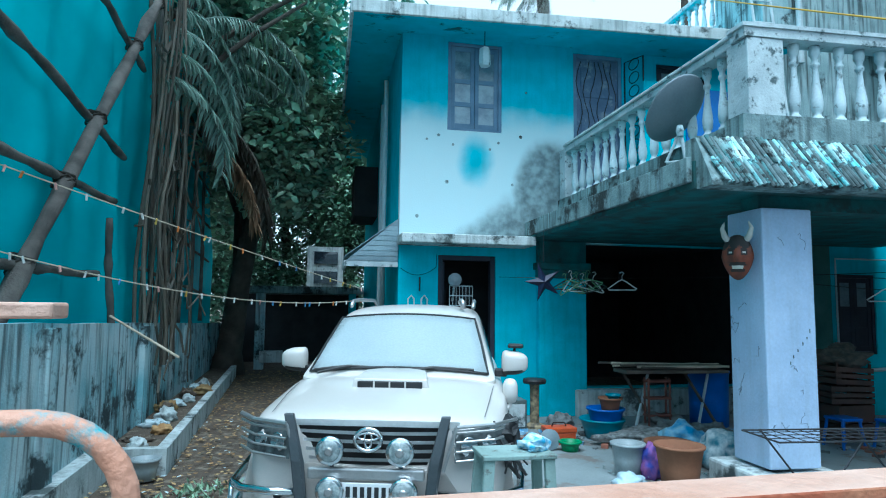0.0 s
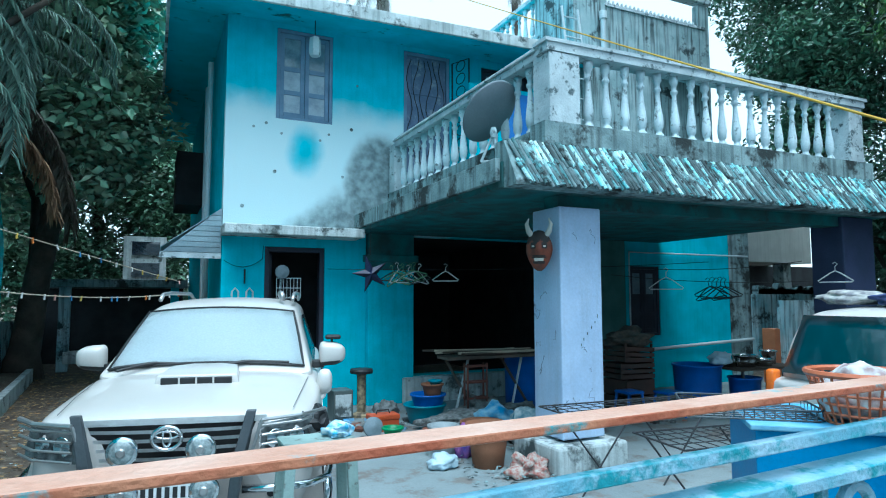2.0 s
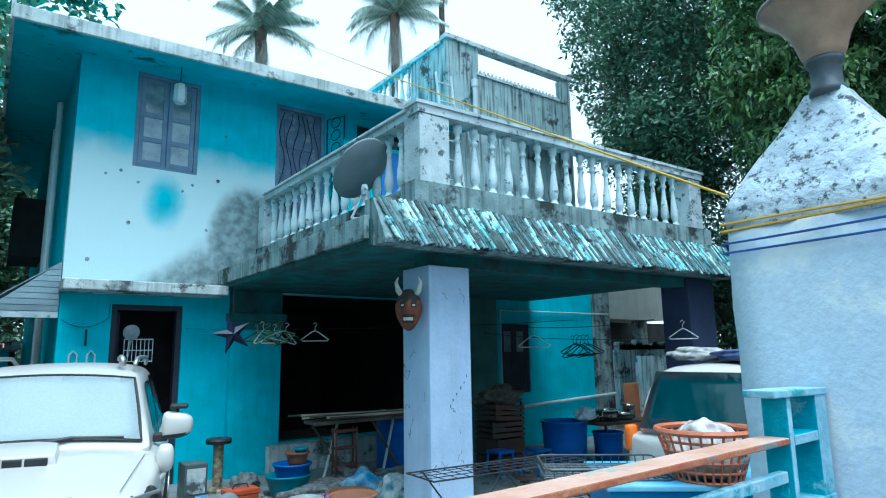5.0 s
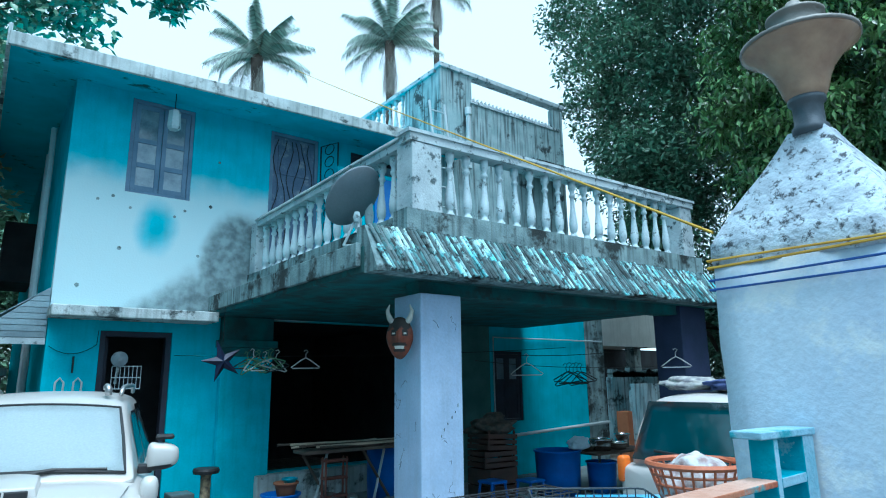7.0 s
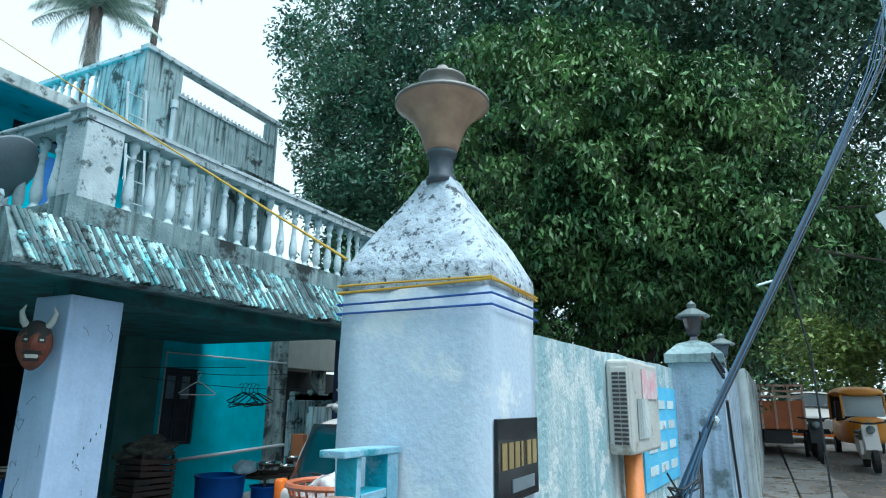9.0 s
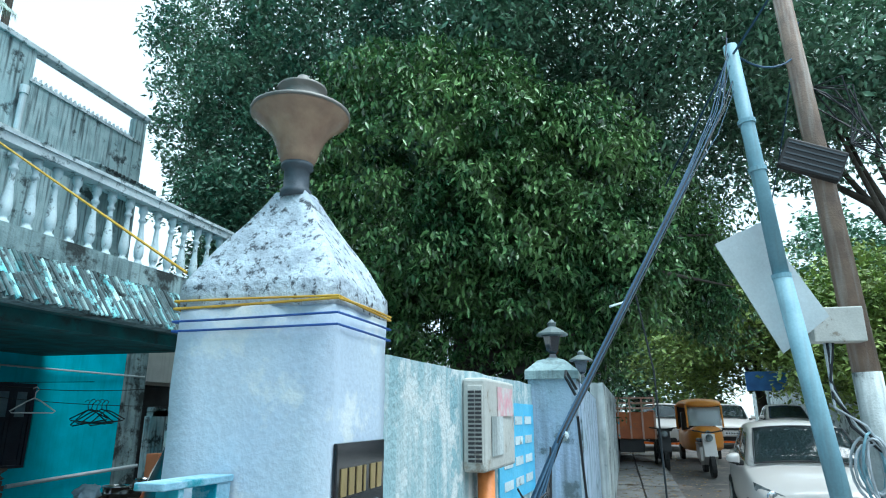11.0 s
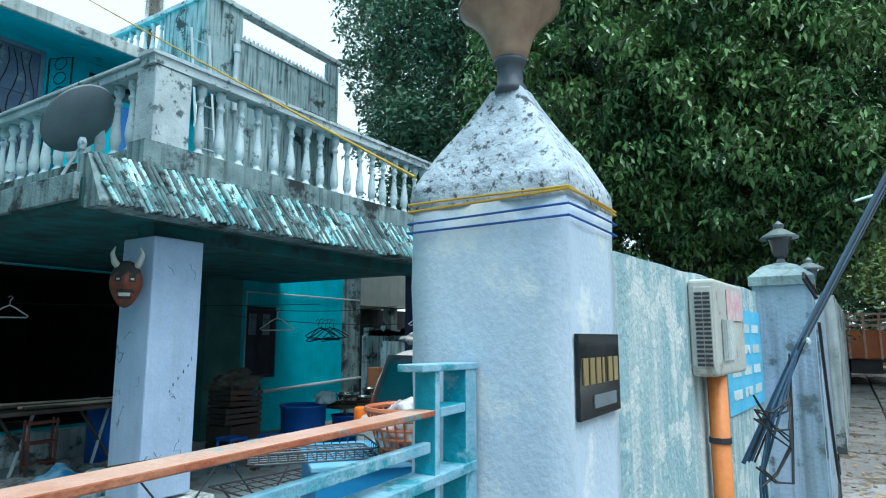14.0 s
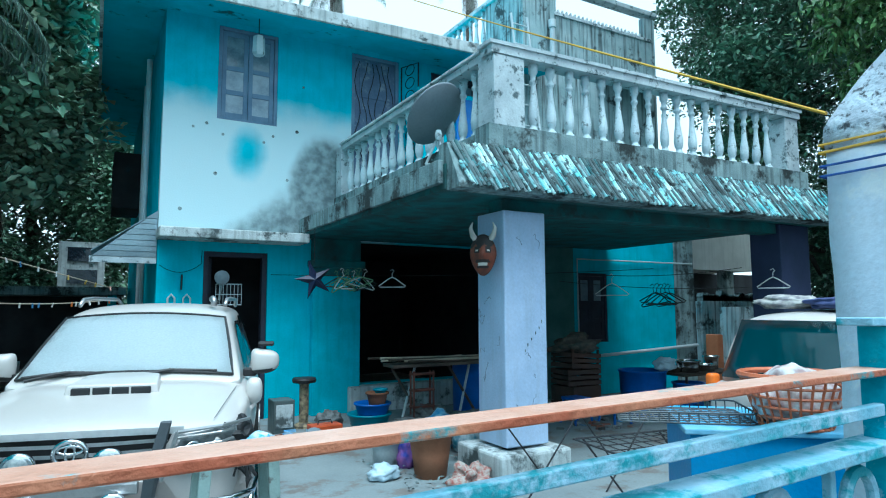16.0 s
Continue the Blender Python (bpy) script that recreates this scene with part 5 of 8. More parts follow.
tube(bm, [(0.52, 2.13, 1.79), (0.52, 2.13, 1.845), (0.50, 2.2, 1.865), (0.49, 2.28, 1.855)], 0.03, 8)
put("aerial", bm, M_ALLOY, smooth=True)

# car seen from behind, on the other side of the column
M2 = Matrix.Translation((9.75, 3.95, 0)) @ Matrix.Rotation(radians(90), 4, "Z")
car2, put2, body2 = make_car(
    "car", "white hatchback seen from behind with clothes drying on its roof", M2, M_CARWHITE,
    [(0.0, 0.68, 0.35, 0.6, 0.78, 0.4, 0.82, 0.83), (0.1, 0.78, 0.3, 0.6, 0.84, 0.45, 0.88, 0.9), (0.9, 0.85, 0.3, 0.65, 0.96, 0.6, 1.0, 1.02), (2.0, 0.86, 0.3, 0.68, 1.03, 0.6, 1.04, 1.04), (3.4, 0.86, 0.3, 0.7, 1.04, 0.6, 1.04, 1.04),
     (3.74, 0.83, 0.34, 0.7, 1.03, 0.6, 1.03, 1.03), (3.82, 0.77, 0.4, 0.7, 0.98, 0.55, 0.98, 0.98)],
    [(0.92, 0.76, 0.74, 1.06), (1.25, 0.77, 0.69, 1.38), (1.55, 0.775, 0.64, 1.66), (1.8, 0.78, 0.63, 1.71), (3.0, 0.78, 0.62, 1.72), (3.42, 0.775, 0.62, 1.69), (3.52, 0.77, 0.64, 1.58), (3.74, 0.765, 0.70, 1.12)],
    1.0, (1.0, 1.5), ((1.4, 2.3, 1.7, 2.28), (2.38, 3.3, 2.38, 3.2)), (3.73, 3.47, 1.08, 1.64), 0.31, (0.75, 3.05), M_GLASSCAR)
for s in (-1, 1):
    bm = B()
    box(bm, s * 0.775 - 0.05, s * 0.775 + 0.05, 3.66, 3.79, 0.84, 1.10, 0.03)
    put2("tail_lamp", bm, M_AMBER, smooth=True)
bm = B()
box(bm, -0.74, 0.74, 3.7, 3.86, 0.35, 0.58, 0.05)
put2("bumper", bm, M_CARWHITE, smooth=True)
bm = B()
tube(bm, [(-0.1, 3.83, 1.10), (0.05, 3.81, 1.16), (0.35, 3.80, 1.18)], 0.012, 6)
put2("rear_wiper", bm, M_BLACKP)

# white hatchback on the street
M3 = Matrix.Translation((9.55, -2.27, 0.2)) @ Matrix.Rotation(radians(-2.4), 4, "Y") @ Matrix.Rotation(radians(-95), 4, "Z")
hatchback, put3, body3 = make_car(
    "car", "white hatchback with an orange lower bumper parked at the street edge", M3, M_CARWHITE,
    [(-0.03, 0.60, 0.26, 0.46, 0.70, 0.40, 0.75, 0.77), (0.06, 0.74, 0.22, 0.48, 0.76, 0.48, 0.82, 0.84), (0.3, 0.82, 0.2, 0.52, 0.86, 0.5, 0.91, 0.93), (0.75, 0.845, 0.2, 0.56, 0.93, 0.56, 0.985, 1.0), (1.08, 0.845, 0.2, 0.58, 0.97, 0.62, 1.02, 1.03),
     (2.2, 0.85, 0.2, 0.6, 1.0, 0.6, 1.0, 1.0), (3.3, 0.85, 0.22, 0.62, 1.02, 0.6, 1.02, 1.02), (3.74, 0.80, 0.28, 0.62, 1.0, 0.55, 1.0, 1.0), (3.85, 0.72, 0.34, 0.62, 0.94, 0.5, 0.94, 0.94)],
    [(1.0, 0.765, 0.74, 1.01), (1.35, 0.77, 0.69, 1.26), (1.68, 0.77, 0.64, 1.46), (1.95, 0.77, 0.62, 1.53), (2.7, 0.765, 0.61, 1.53), (3.3, 0.75, 0.60, 1.48), (3.7, 0.73, 0.66, 1.06)],
    0.97, (1.04, 1.70), ((1.42, 2.25, 1.85, 2.23), (2.32, 3.1, 2.32, 3.0)), (3.66, 3.36, 1.08, 1.42), 0.31, (0.72, 3.15), M_GLASSCAR, (0.93, 1.35, 1.06, 0.09, 0.075))
for s in (-1, 1):
    bm = B()
    sheet(bm, lambda u, v: (s * (0.50 + 0.30 * u), -0.03 + 0.10 * u + 0.24 * u * u + 0.05 * v, 0.64 + 0.14 * u + (0.12 - 0.03 * u) * v), 6, 3, 0.02)
    h3 = put3("headlamp", bm, M_LENS, smooth=True)
    bm = B()
    lathe(bm, [(0.06, 0.0), (0.062, 0.006), (0.03, 0.008), (0.001, 0.012)], (0, 0, 0), 18)
    bmesh.ops.transform(bm, matrix=Matrix.Translation((s * 0.64, 0.045, 0.75)) @ Matrix.Rotation(radians(90), 4, "X"), verts=bm.verts)
    put3("reflector", bm, M_CHROME, h3, smooth=True)
    bm = B()
    quad_panel(bm, [(s * 0.46, -0.065, 0.30), (s * 0.70, 0.03, 0.30), (s * 0.76, 0.07, 0.50), (s * 0.60, -0.03, 0.47)], 0.03)
    fb = put3("fog_lamp_bezel", bm, M_BLACKP)
    bm = B()
    rod(bm, (s * 0.62, -0.045, 0.38), (s * 0.62, 0.0, 0.38), 0.05, seg=16)
    put3("fog_lamp", bm, M_SPOTLENS, fb)
    bm = B()
    quad_panel(bm, [(s * 0.40, -0.09, 0.20), (s * 0.80, 0.10, 0.20), (s * 0.80, 0.10, 0.30), (s * 0.42, -0.085, 0.27)], 0.03)
    put3("lower_bumper", bm, M_AMBER, lab="orange lower bumper")
bm = B()
sheet(bm, lambda u, v: ((2 * u - 1) * (0.40 + 0.08 * v), -0.062 + 0.07 * (2 * u - 1) ** 2 + 0.015 * v, 0.645 + 0.085 * v), 10, 2, 0.03)
put3("grille", bm, M_BLACKP)
bm = B()
sheet(bm, lambda u, v: ((2 * u - 1) * (0.48 - 0.05 * v), -0.072 + 0.06 * (2 * u - 1) ** 2, 0.28 + 0.15 * v), 10, 2, 0.03)
put3("air_intake", bm, M_BLACKP)
bm = B()
sheet(bm, lambda u, v: ((2 * u - 1) * (0.78 - 0.05 * v), -0.085 + 0.24 * abs(2 * u - 1) ** 3 + 0.01 * v, 0.20 + 0.07 * v), 14, 2, 0.03)
put3("bumper_lip", bm, M_AMBER, lab="orange lower bumper lip")
bm = B()
box(bm, -0.26, 0.26, -0.09, -0.075, 0.49, 0.60, 0.004)
np3 = put3("number_plate", bm, M_PLATE)
for k in range(8):
    bm = B()
    box(bm, -0.22 + 0.055 * k, -0.185 + 0.055 * k, -0.095, -0.091, 0.515, 0.575)
    put3("plate_bar", bm, M_BLACKP, np3)

# ---- left side: compound wall, tarpaulin on bamboo, creepers ----
def left_x(y):
    return -2.1 - (y - 6) * 0.045


bm = B()
prev = None
for k in range(41):
    y = 1.6 + 23 * k / 40
    x, zt = left_x(y), 1.70 - 0.03 * (y - 4)
    zt += noise.noise(Vector((0, y * 2, 4))) * 0.015
    ring = [bm.verts.new(p) for p in ((x - 0.18, y, -0.05), (x, y, -0.05), (x + 0.004, y, 0.8), (x, y, zt), (x - 0.18, y, zt))]
    if prev:
        for j in range(5):
            bm.faces.new((prev[j], ring[j], ring[(j + 1) % 5], prev[(j + 1) % 5]))
    prev = ring
tagged(part("wall_left", bm, M_LWALL), "white-streaked blue compound wall with dark damp stains", "wall", kind="structure")
# wall piers
for k in range(3):
    y = 6.2 + 3.3 * k
    bm = B()
    box(bm, left_x(y) - 0.01, left_x(y) + 0.07, y, y + 0.22, 0, 1.66 - 0.03 * (y - 4), 0.01)
    tagged(part("wall_pier", bm, M_LWALL), "damp blue pier of the compound wall", "pier", kind="structure")
# raised planting kerb with rubbish
kerb = thing("kerb", (-1.9, 8.5, 0), "low concrete planting kerb along the wall", "kerb", kind="structure")
bm = B()
prism(bm, [(left_x(7.9) + 0.6, 7.9), (left_x(7.9) + 0.72, 7.9), (left_x(17) + 0.6, 17), (left_x(17) + 0.48, 17)], "z", -0.02, 0.27)
part("kerb_stone", bm, M_PALECONC, kerb)
bm = B()
prism(bm, [(left_x(7.9), 7.78), (left_x(7.9) + 0.72, 7.78), (left_x(7.9) + 0.72, 7.898), (left_x(7.9), 7.898)], "z", -0.02, 0.27)
part("kerb_stone", bm, M_PALECONC, kerb)
bm = B()
prism(bm, [(left_x(7.9) + 0.01, 7.9), (left_x(7.9) + 0.595, 7.9), (left_x(17) + 0.475, 17), (left_x(17) + 0.01, 17)], "z", -0.02, 0.2)
part("bed_soil", bm, M_SOIL, kerb)
bm = B()
prism(bm, [(left_x(4) + 0.005, 4), (left_x(4) + 0.16, 4), (left_x(7.7) + 0.16, 7.7), (left_x(7.7) + 0.005, 7.7)], "z", -0.02, 0.32)
part("wall_footing", bm, M_PALECONC, kerb)

# tarpaulin
M_TARP = mat("turquoise_tarpaulin", (0.006, 0.58, 0.66), (0.006, 0.46, 0.54), 0.55, scale=0.7, fine=90, bump=0.12)
tarp = thing("tarpaulin", (-2.6, 7, 1.6), "turquoise tarpaulin screen stretched behind bamboo poles", "tarpaulin")
bm = B()
ny, nz = 90, 26
gridv = []
for i in range(ny + 1):
    y = 1.8 + 17.5 * i / ny
    col_ = []
    for j in range(nz + 1):
        z = 1.2 + 8.0 * j / nz
        ripple = 0.05 * math.sin(y * 2.6 + z * 0.7) + 0.025 * math.sin(y * 7.1 - z * 1.3) + 0.02 * math.sin(z * 2.2 + y)
        lean = 0.10 * (z - 1.2) * 0.3
        col_.append(bm.verts.new((left_x(y) - 0.42 - lean + ripple, y, z)))
    gridv.append(col_)
for i in range(ny):
    for j in range(nz):
        bm.faces.new((gridv[i][j], gridv[i + 1][j], gridv[i + 1][j + 1], gridv[i][j + 1]))
part("sheet", bm, M_TARP, tarp, smooth=True)
M_BAMBOO = mat("weathered_bamboo", (0.15, 0.135, 0.12), (0.06, 0.055, 0.05), 0.85, scale=4, fine=50, bump=0.6)
M_TWINE = mat("dark_twine", (0.045, 0.038, 0.03), None, 0.9)


def pole(a, b, r, name="bamboo_pole"):
    a, b = Vector(a), Vector(b)
    n = 16
    pts, rad = [], []
    for k in range(n + 1):
        p = a.lerp(b, k / n) + noise.noise_vector(a.lerp(b, k / n) * 1.5) * 0.025
        pts.append(p)
        rad.append(r * (1.22 if k % 3 == 0 else 1.0) * (1 + 0.12 * math.sin(k * 2.7 + a.z)) * (1 - 0.15 * k / n))
    bm = B()
    tube(bm, pts, rad, 8)
    part(name, bm, M_BAMBOO, tarp, smooth=True)


PXL = -2.4
pole((PXL, 5.3, 0.75), (PXL, 10.9, 7.3), 0.078)
pole((PXL - 0.06, 4.4, 4.27), (PXL - 0.06, 9.1, 3.67), 0.048)
pole((PXL - 0.06, 4.4, 3.03), (PXL - 0.06, 8.8, 3.05), 0.048)
pole((PXL - 0.06, 7.0, 5.45), (PXL - 0.06, 9.7, 5.07), 0.045)
pole((PXL - 0.06, 4.9, 2.10), (PXL - 0.06, 8.4, 2.13), 0.045)
pole((PXL + 0.02, 8.9, 0.62), (PXL + 0.02, 8.38, 2.8), 0.045)
for k in range(5):
    pole((left_x(10.5 + k) - 0.15, 10.6 + k * 1.2, 0.6 + 0.2 * k), (left_x(10.5 + k) - 0.25, 10.8 + k * 1.2, 6.5), 0.035)
for k in range(5):
    pole((left_x(10) - 0.2, 10.2, 2.3 + 0.85 * k), (left_x(17) - 0.2, 17, 2.0 + 0.85 * k), 0.028)
for c in ((PXL - 0.02, 6.47, 2.12), (PXL - 0.02, 7.22, 3.0), (PXL - 0.02, 7.95, 3.84), (PXL - 0.02, 9.1, 5.18), (PXL - 0.02, 10.0, 6.2)):
    bm = B()
    for k in range(6):
        o = Vector(c) + Vector((0, 0.012 * k - 0.03, 0.018 * k - 0.04))
        tube(bm, [o + Vector((0.10 * math.cos(a), 0.085 * math.sin(a), 0.06 * math.sin(a + k))) for a in [j * math.pi / 6 for j in range(12)]], 0.009, 5, True)
    part("twine_lashing", bm, M_TWINE, tarp)

# ---- leaves ----
def leaf_mat(name, dark, light, rough=0.45, vary=0.5):
    m = mat(name, dark, light, rough, scale=0.9, fine=30, bump=0, vary=vary, spec=0.5)
    m.node_tree.nodes["Principled BSDF"].inputs["Subsurface Weight"].default_value = 0.0
    return m


def leaf_mesh(name, pos, length, width, droop, rng, material, parent):
    """Many folded leaves at given places, as one mesh."""
    n = len(pos)
    yaw = rng.uniform(0, 2 * np.pi, n)
    pitch = rng.normal(-droop, 0.45, n)
    roll = rng.normal(0, 0.6, n)
    L = length * rng.uniform(0.65, 1.25, n)
    W = width * rng.uniform(0.7, 1.2, n)
    d = np.stack([np.cos(yaw) * np.cos(pitch), np.sin(yaw) * np.cos(pitch), np.sin(pitch)], 1)
    s = np.stack([-np.sin(yaw), np.cos(yaw), np.zeros(n)], 1)
    u = np.cross(s, d)
    s2 = s * np.cos(roll)[:, None] + u * np.sin(roll)[:, None]
    u2 = np.cross(s2, d)
    base, tip = pos, pos + d * L[:, None]
    mid = pos + d * (L * 0.45)[:, None] + u2 * (W * 0.12)[:, None]
    q = pos + d * (L * 0.42)[:, None] - u2 * (W * 0.15)[:, None]
    a = q + s2 * (W * 0.5)[:, None]
    b = q - s2 * (W * 0.5)[:, None]
    verts = np.stack([base, a, tip, b, mid], 1).reshape(-1, 3) - np.array(ROOT[parent.name])
    k = np.arange(n) * 5
    faces = np.concatenate([np.stack([k, k + 1, k + 4], 1), np.stack([k + 1, k + 2, k + 4], 1), np.stack([k + 2, k + 3, k + 4], 1), np.stack([k + 3, k, k + 4], 1)])
    mesh = bpy.data.meshes.new(name)
    mesh.vertices.add(len(verts))
    mesh.vertices.foreach_set("co", verts.astype(np.float32).ravel())
    mesh.loops.add(faces.size)
    mesh.loops.foreach_set("vertex_index", faces.astype(np.int32).ravel())
    mesh.polygons.add(len(faces))
    mesh.polygons.foreach_set("loop_start", np.arange(len(faces), dtype=np.int32) * 3)
    mesh.update(calc_edges=True)
    mesh.materials.append(material)
    ob = new(name, mesh)
    ob.parent = parent
    ROOT[ob.name] = ROOT[parent.name]
    ob["kind"] = "stuff"
    return ob


def clump_points(rng, centre, radii, clumps, per, rmin, rmax, flat=0.75, hollow=0.55):
    """Leaf places on the shells of clumps scattered through an ellipsoid."""
    out = []
    for _ in range(clumps):
        v = rng.normal(size=3)
        v /= np.linalg.norm(v)
        c = np.array(centre) + v * np.array(radii) * rng.uniform(hollow, 1.0)
        r = rng.uniform(rmin, rmax)
        p = rng.normal(size=(per, 3))
        p /= np.linalg.norm(p, axis=1)[:, None]
        p *= (r * rng.uniform(0.55, 1.08, per))[:, None]
        p[:, 2] *= flat
        out.append(c + p)
    return np.concatenate(out)


M_BARK = mat("grey_brown_bark", (0.10, 0.085, 0.07), (0.055, 0.047, 0.04), 0.95, scale=3, fine=18, bump=1.0)


def tree(loc, label, limbs, trunk_r, height, clouds, length, width, droop, material, seed, lean=(0, 0)):
    t = thing("tree", loc, label, "tree")
    rng = np.random.default_rng(seed)
    rr = random.Random(seed)
    bm = B()
    base = Vector(loc)
    top = base + Vector((lean[0], lean[1], height))
    n = 10
    pts = [base.lerp(top, k / n) + noise.noise_vector(Vector((seed, k * 0.4, 0))) * 0.25 * (k / n) for k in range(n + 1)]
    tube(bm, pts, [trunk_r * (1.5 if k == 0 else 1.0) * (1 - 0.65 * k / n) for k in range(n + 1)], 12)
    part("trunk", bm, M_BARK, t, smooth=True)
    for k in range(limbs):
        bm = B()
        s = pts[rr.randint(3, n - 1)]
        c = rr.choice(clouds)
        e = Vector(c[0]) + Vector((rr.uniform(-0.8, 0.8) * c[1][0], rr.uniform(-0.8, 0.8) * c[1][1], rr.uniform(-0.6, 0.6) * c[1][2]))
        m1 = s.lerp(e, 0.4) + Vector((rr.uniform(-0.4, 0.4), rr.uniform(-0.4, 0.4), 0.4))
        q = [s, s.lerp(m1, 0.5), m1, m1.lerp(e, 0.5) + Vector((0, 0, 0.15)), e]
        tube(bm, q, [trunk_r * 0.4, trunk_r * 0.32, trunk_r * 0.24, trunk_r * 0.15, trunk_r * 0.05], 7)
        part("limb", bm, M_BARK, t, smooth=True)
    allp = np.concatenate([clump_points(rng, *c) for c in clouds])
    leaf_mesh("crown", allp, length, width, droop, rng, material, t)
    return t


M_LEAF1 = leaf_mat("glossy_green_leaf", (0.052, 0.135, 0.052), (0.15, 0.27, 0.088), 0.26, 0.7)
M_LEAF2 = leaf_mat("dark_green_leaf", (0.08, 0.185, 0.12), (0.19, 0.335, 0.21), 0.32)
M_LEAF3 = leaf_mat("sunlit_lime_leaf", (0.16, 0.26, 0.06), (0.30, 0.38, 0.10), 0.5)
M_LEAF4 = leaf_mat("broad_grey_green_leaf", (0.15, 0.28, 0.18), (0.33, 0.46, 0.31), 0.36)

# the big drooping tree behind the boundary wall
tree((13.6, 3.4, 0), "large tree with drooping glossy green leaves behind the boundary wall", 12, 0.32, 6.5,
     [((12.2, 3.6, 6.6), (3.0, 2.9, 3.0), 520, 85, 0.2, 0.5, 0.6, 0.72), ((12.9, 1.3, 6.0), (2.8, 2.6, 2.6), 420, 85, 0.2, 0.5, 0.6, 0.72), ((12.6, 2.6, 4.4), (2.5, 3.7, 1.5), 260, 80, 0.2, 0.45, 0.6, 0.5), ((12.7, 0.1, 4.6), (1.7, 1.4, 1.4), 110, 80, 0.2, 0.45, 0.6, 0.5), ((14.6, 2.4, 5.6), (2.6, 3.4, 2.8), 80, 300, 0.7, 1.2, 0.8, 0.3),
      ((16.5, 1.8, 3.8), (2.6, 2.0, 2.0), 46, 260, 0.7, 1.1, 0.8, 0.4), ((17.0, -2.13, 5.41), (1.4, 1.1, 2.3), 50, 260, 0.5, 0.9, 0.85, 0.2)],
     0.165, 0.062, 0.75, M_LEAF1, 11, (0.4, -0.4))
tree((20.0, 4.5, 0), "dark leafy tree further along the street", 8, 0.35, 8,
     [((19.5, 4.5, 8.0), (5.0, 5.0, 5.5), 130, 240, 1.0, 1.7, 0.85, 0.3), ((22.0, -0.5, 9.0), (4.5, 4.0, 3.6), 90, 230, 1.0, 1.6, 0.8, 0.3),
      ((16.0, -2.2, 10.0), (4.0, 3.6, 2.4), 70, 230, 0.9, 1.5, 0.7, 0.3), ((14.0, -1.8, 12.0), (4.5, 4.5, 2.6), 80, 230, 0.9, 1.5, 0.7, 0.3),
      ((15.8, 4.0, 10.2), (4.6, 4.4, 3.2), 130, 300, 0.8, 1.3, 0.8, 0.5), ((15.0, 4.4, 13.4), (6.0, 5.0, 3.0), 120, 280, 0.8, 1.4, 0.8, 0.5)],
     0.20, 0.085, 0.55, M_LEAF2, 12)
# finer dark tree beside the wing
tree((16.2, 10.2, 0), "tall fine-leaved dark tree beside the house wing", 9, 0.3, 8.5,
     [((14.2, 9.4, 9.2), (2.3, 2.3, 3.8), 190, 120, 0.3, 0.7, 0.8, 0.4), ((14.6, 10.4, 13.5), (2.6, 2.8, 3.0), 110, 120, 0.35, 0.8, 0.8, 0.4), ((13.0, 8.5, 6.2), (1.4, 1.3, 1.5), 36, 330, 0.5, 0.9, 0.9, 0.3), ((16.4, 6.4, 3.2), (1.8, 1.1, 2.2), 34, 300, 0.6, 1.0, 0.9, 0.2), ((18.5, 10.09, 3.4), (1.0, 1.0, 2.6), 60, 280, 0.5, 0.9, 0.9, 0.1),
      ((19.0, 8.5, 9.0), (3.5, 3.0, 5.0), 60, 260, 0.9, 1.5, 0.9, 0.3), ((20.0, 9.8, 3.0), (2.6, 1.6, 3.2), 80, 280, 0.6, 1.0, 0.95, 0.1)],
     0.17, 0.075, 0.4, M_LEAF2, 13)
# broad-leaved tree in the side passage
tree((-2.3, 17.2, 0), "broad-leaved tree leaning over the side passage", 8, 0.34, 6.0,
     [((-1.2, 15.6, 7.2), (1.9, 2.6, 3.2), 80, 160, 0.5, 1.0, 0.8, 0.35), ((-0.75, 14.2, 4.9), (1.1, 1.3, 1.2), 26, 150, 0.4, 0.75, 0.8, 0.3), ((-2.6, 19.5, 8.0), (2.4, 3.0, 4.2), 70, 220, 0.8, 1.3, 0.8, 0.2)],
     0.25, 0.17, 0.25, M_LEAF4, 14, (0.9, -1.2))
tree((-1.5, 27.0, 0), "dark trees closing the end of the side passage", 6, 0.3, 7,
     [((-1.5, 26.5, 7.5), (5.0, 3.0, 5.0), 120, 200, 1.0, 1.8, 0.9, 0.1), ((4.5, 24.0, 9.8), (3.4, 2.5, 2.6), 50, 200, 0.9, 1.5, 0.8, 0.2), ((-1.5, 26.0, 2.4), (3.5, 1.5, 2.0), 40, 200, 0.9, 1.5, 0.9, 0.0), ((-4.2, 24.6, 4.2), (1.8, 0.8, 3.0), 80, 220, 0.7, 1.2, 0.95, 0.0), ((1.08, 25.2, 5.4), (1.8, 0.8, 3.6), 80, 220, 0.7, 1.2, 0.95, 0.0)],
     0.24, 0.14, 0.3, M_LEAF2, 15)
tree((-5.0, 12.0, 0), "tree rising behind the tarpaulin", 5, 0.3, 7,
     [((-4.3, 13.0, 9.6), (2.2, 3.0, 2.6), 60, 200, 0.8, 1.4, 0.8, 0.3), ((0.74, 11.98, 8.290000000000001), (1.6, 1.0, 0.75), 16, 140, 0.4, 0.8, 0.8, 0.4), ((2.31, 11.92, 9.16), (1.0, 0.8, 0.35), 7, 120, 0.3, 0.6, 0.8, 0.4)], 0.2, 0.12, 0.3, M_LEAF2, 16)
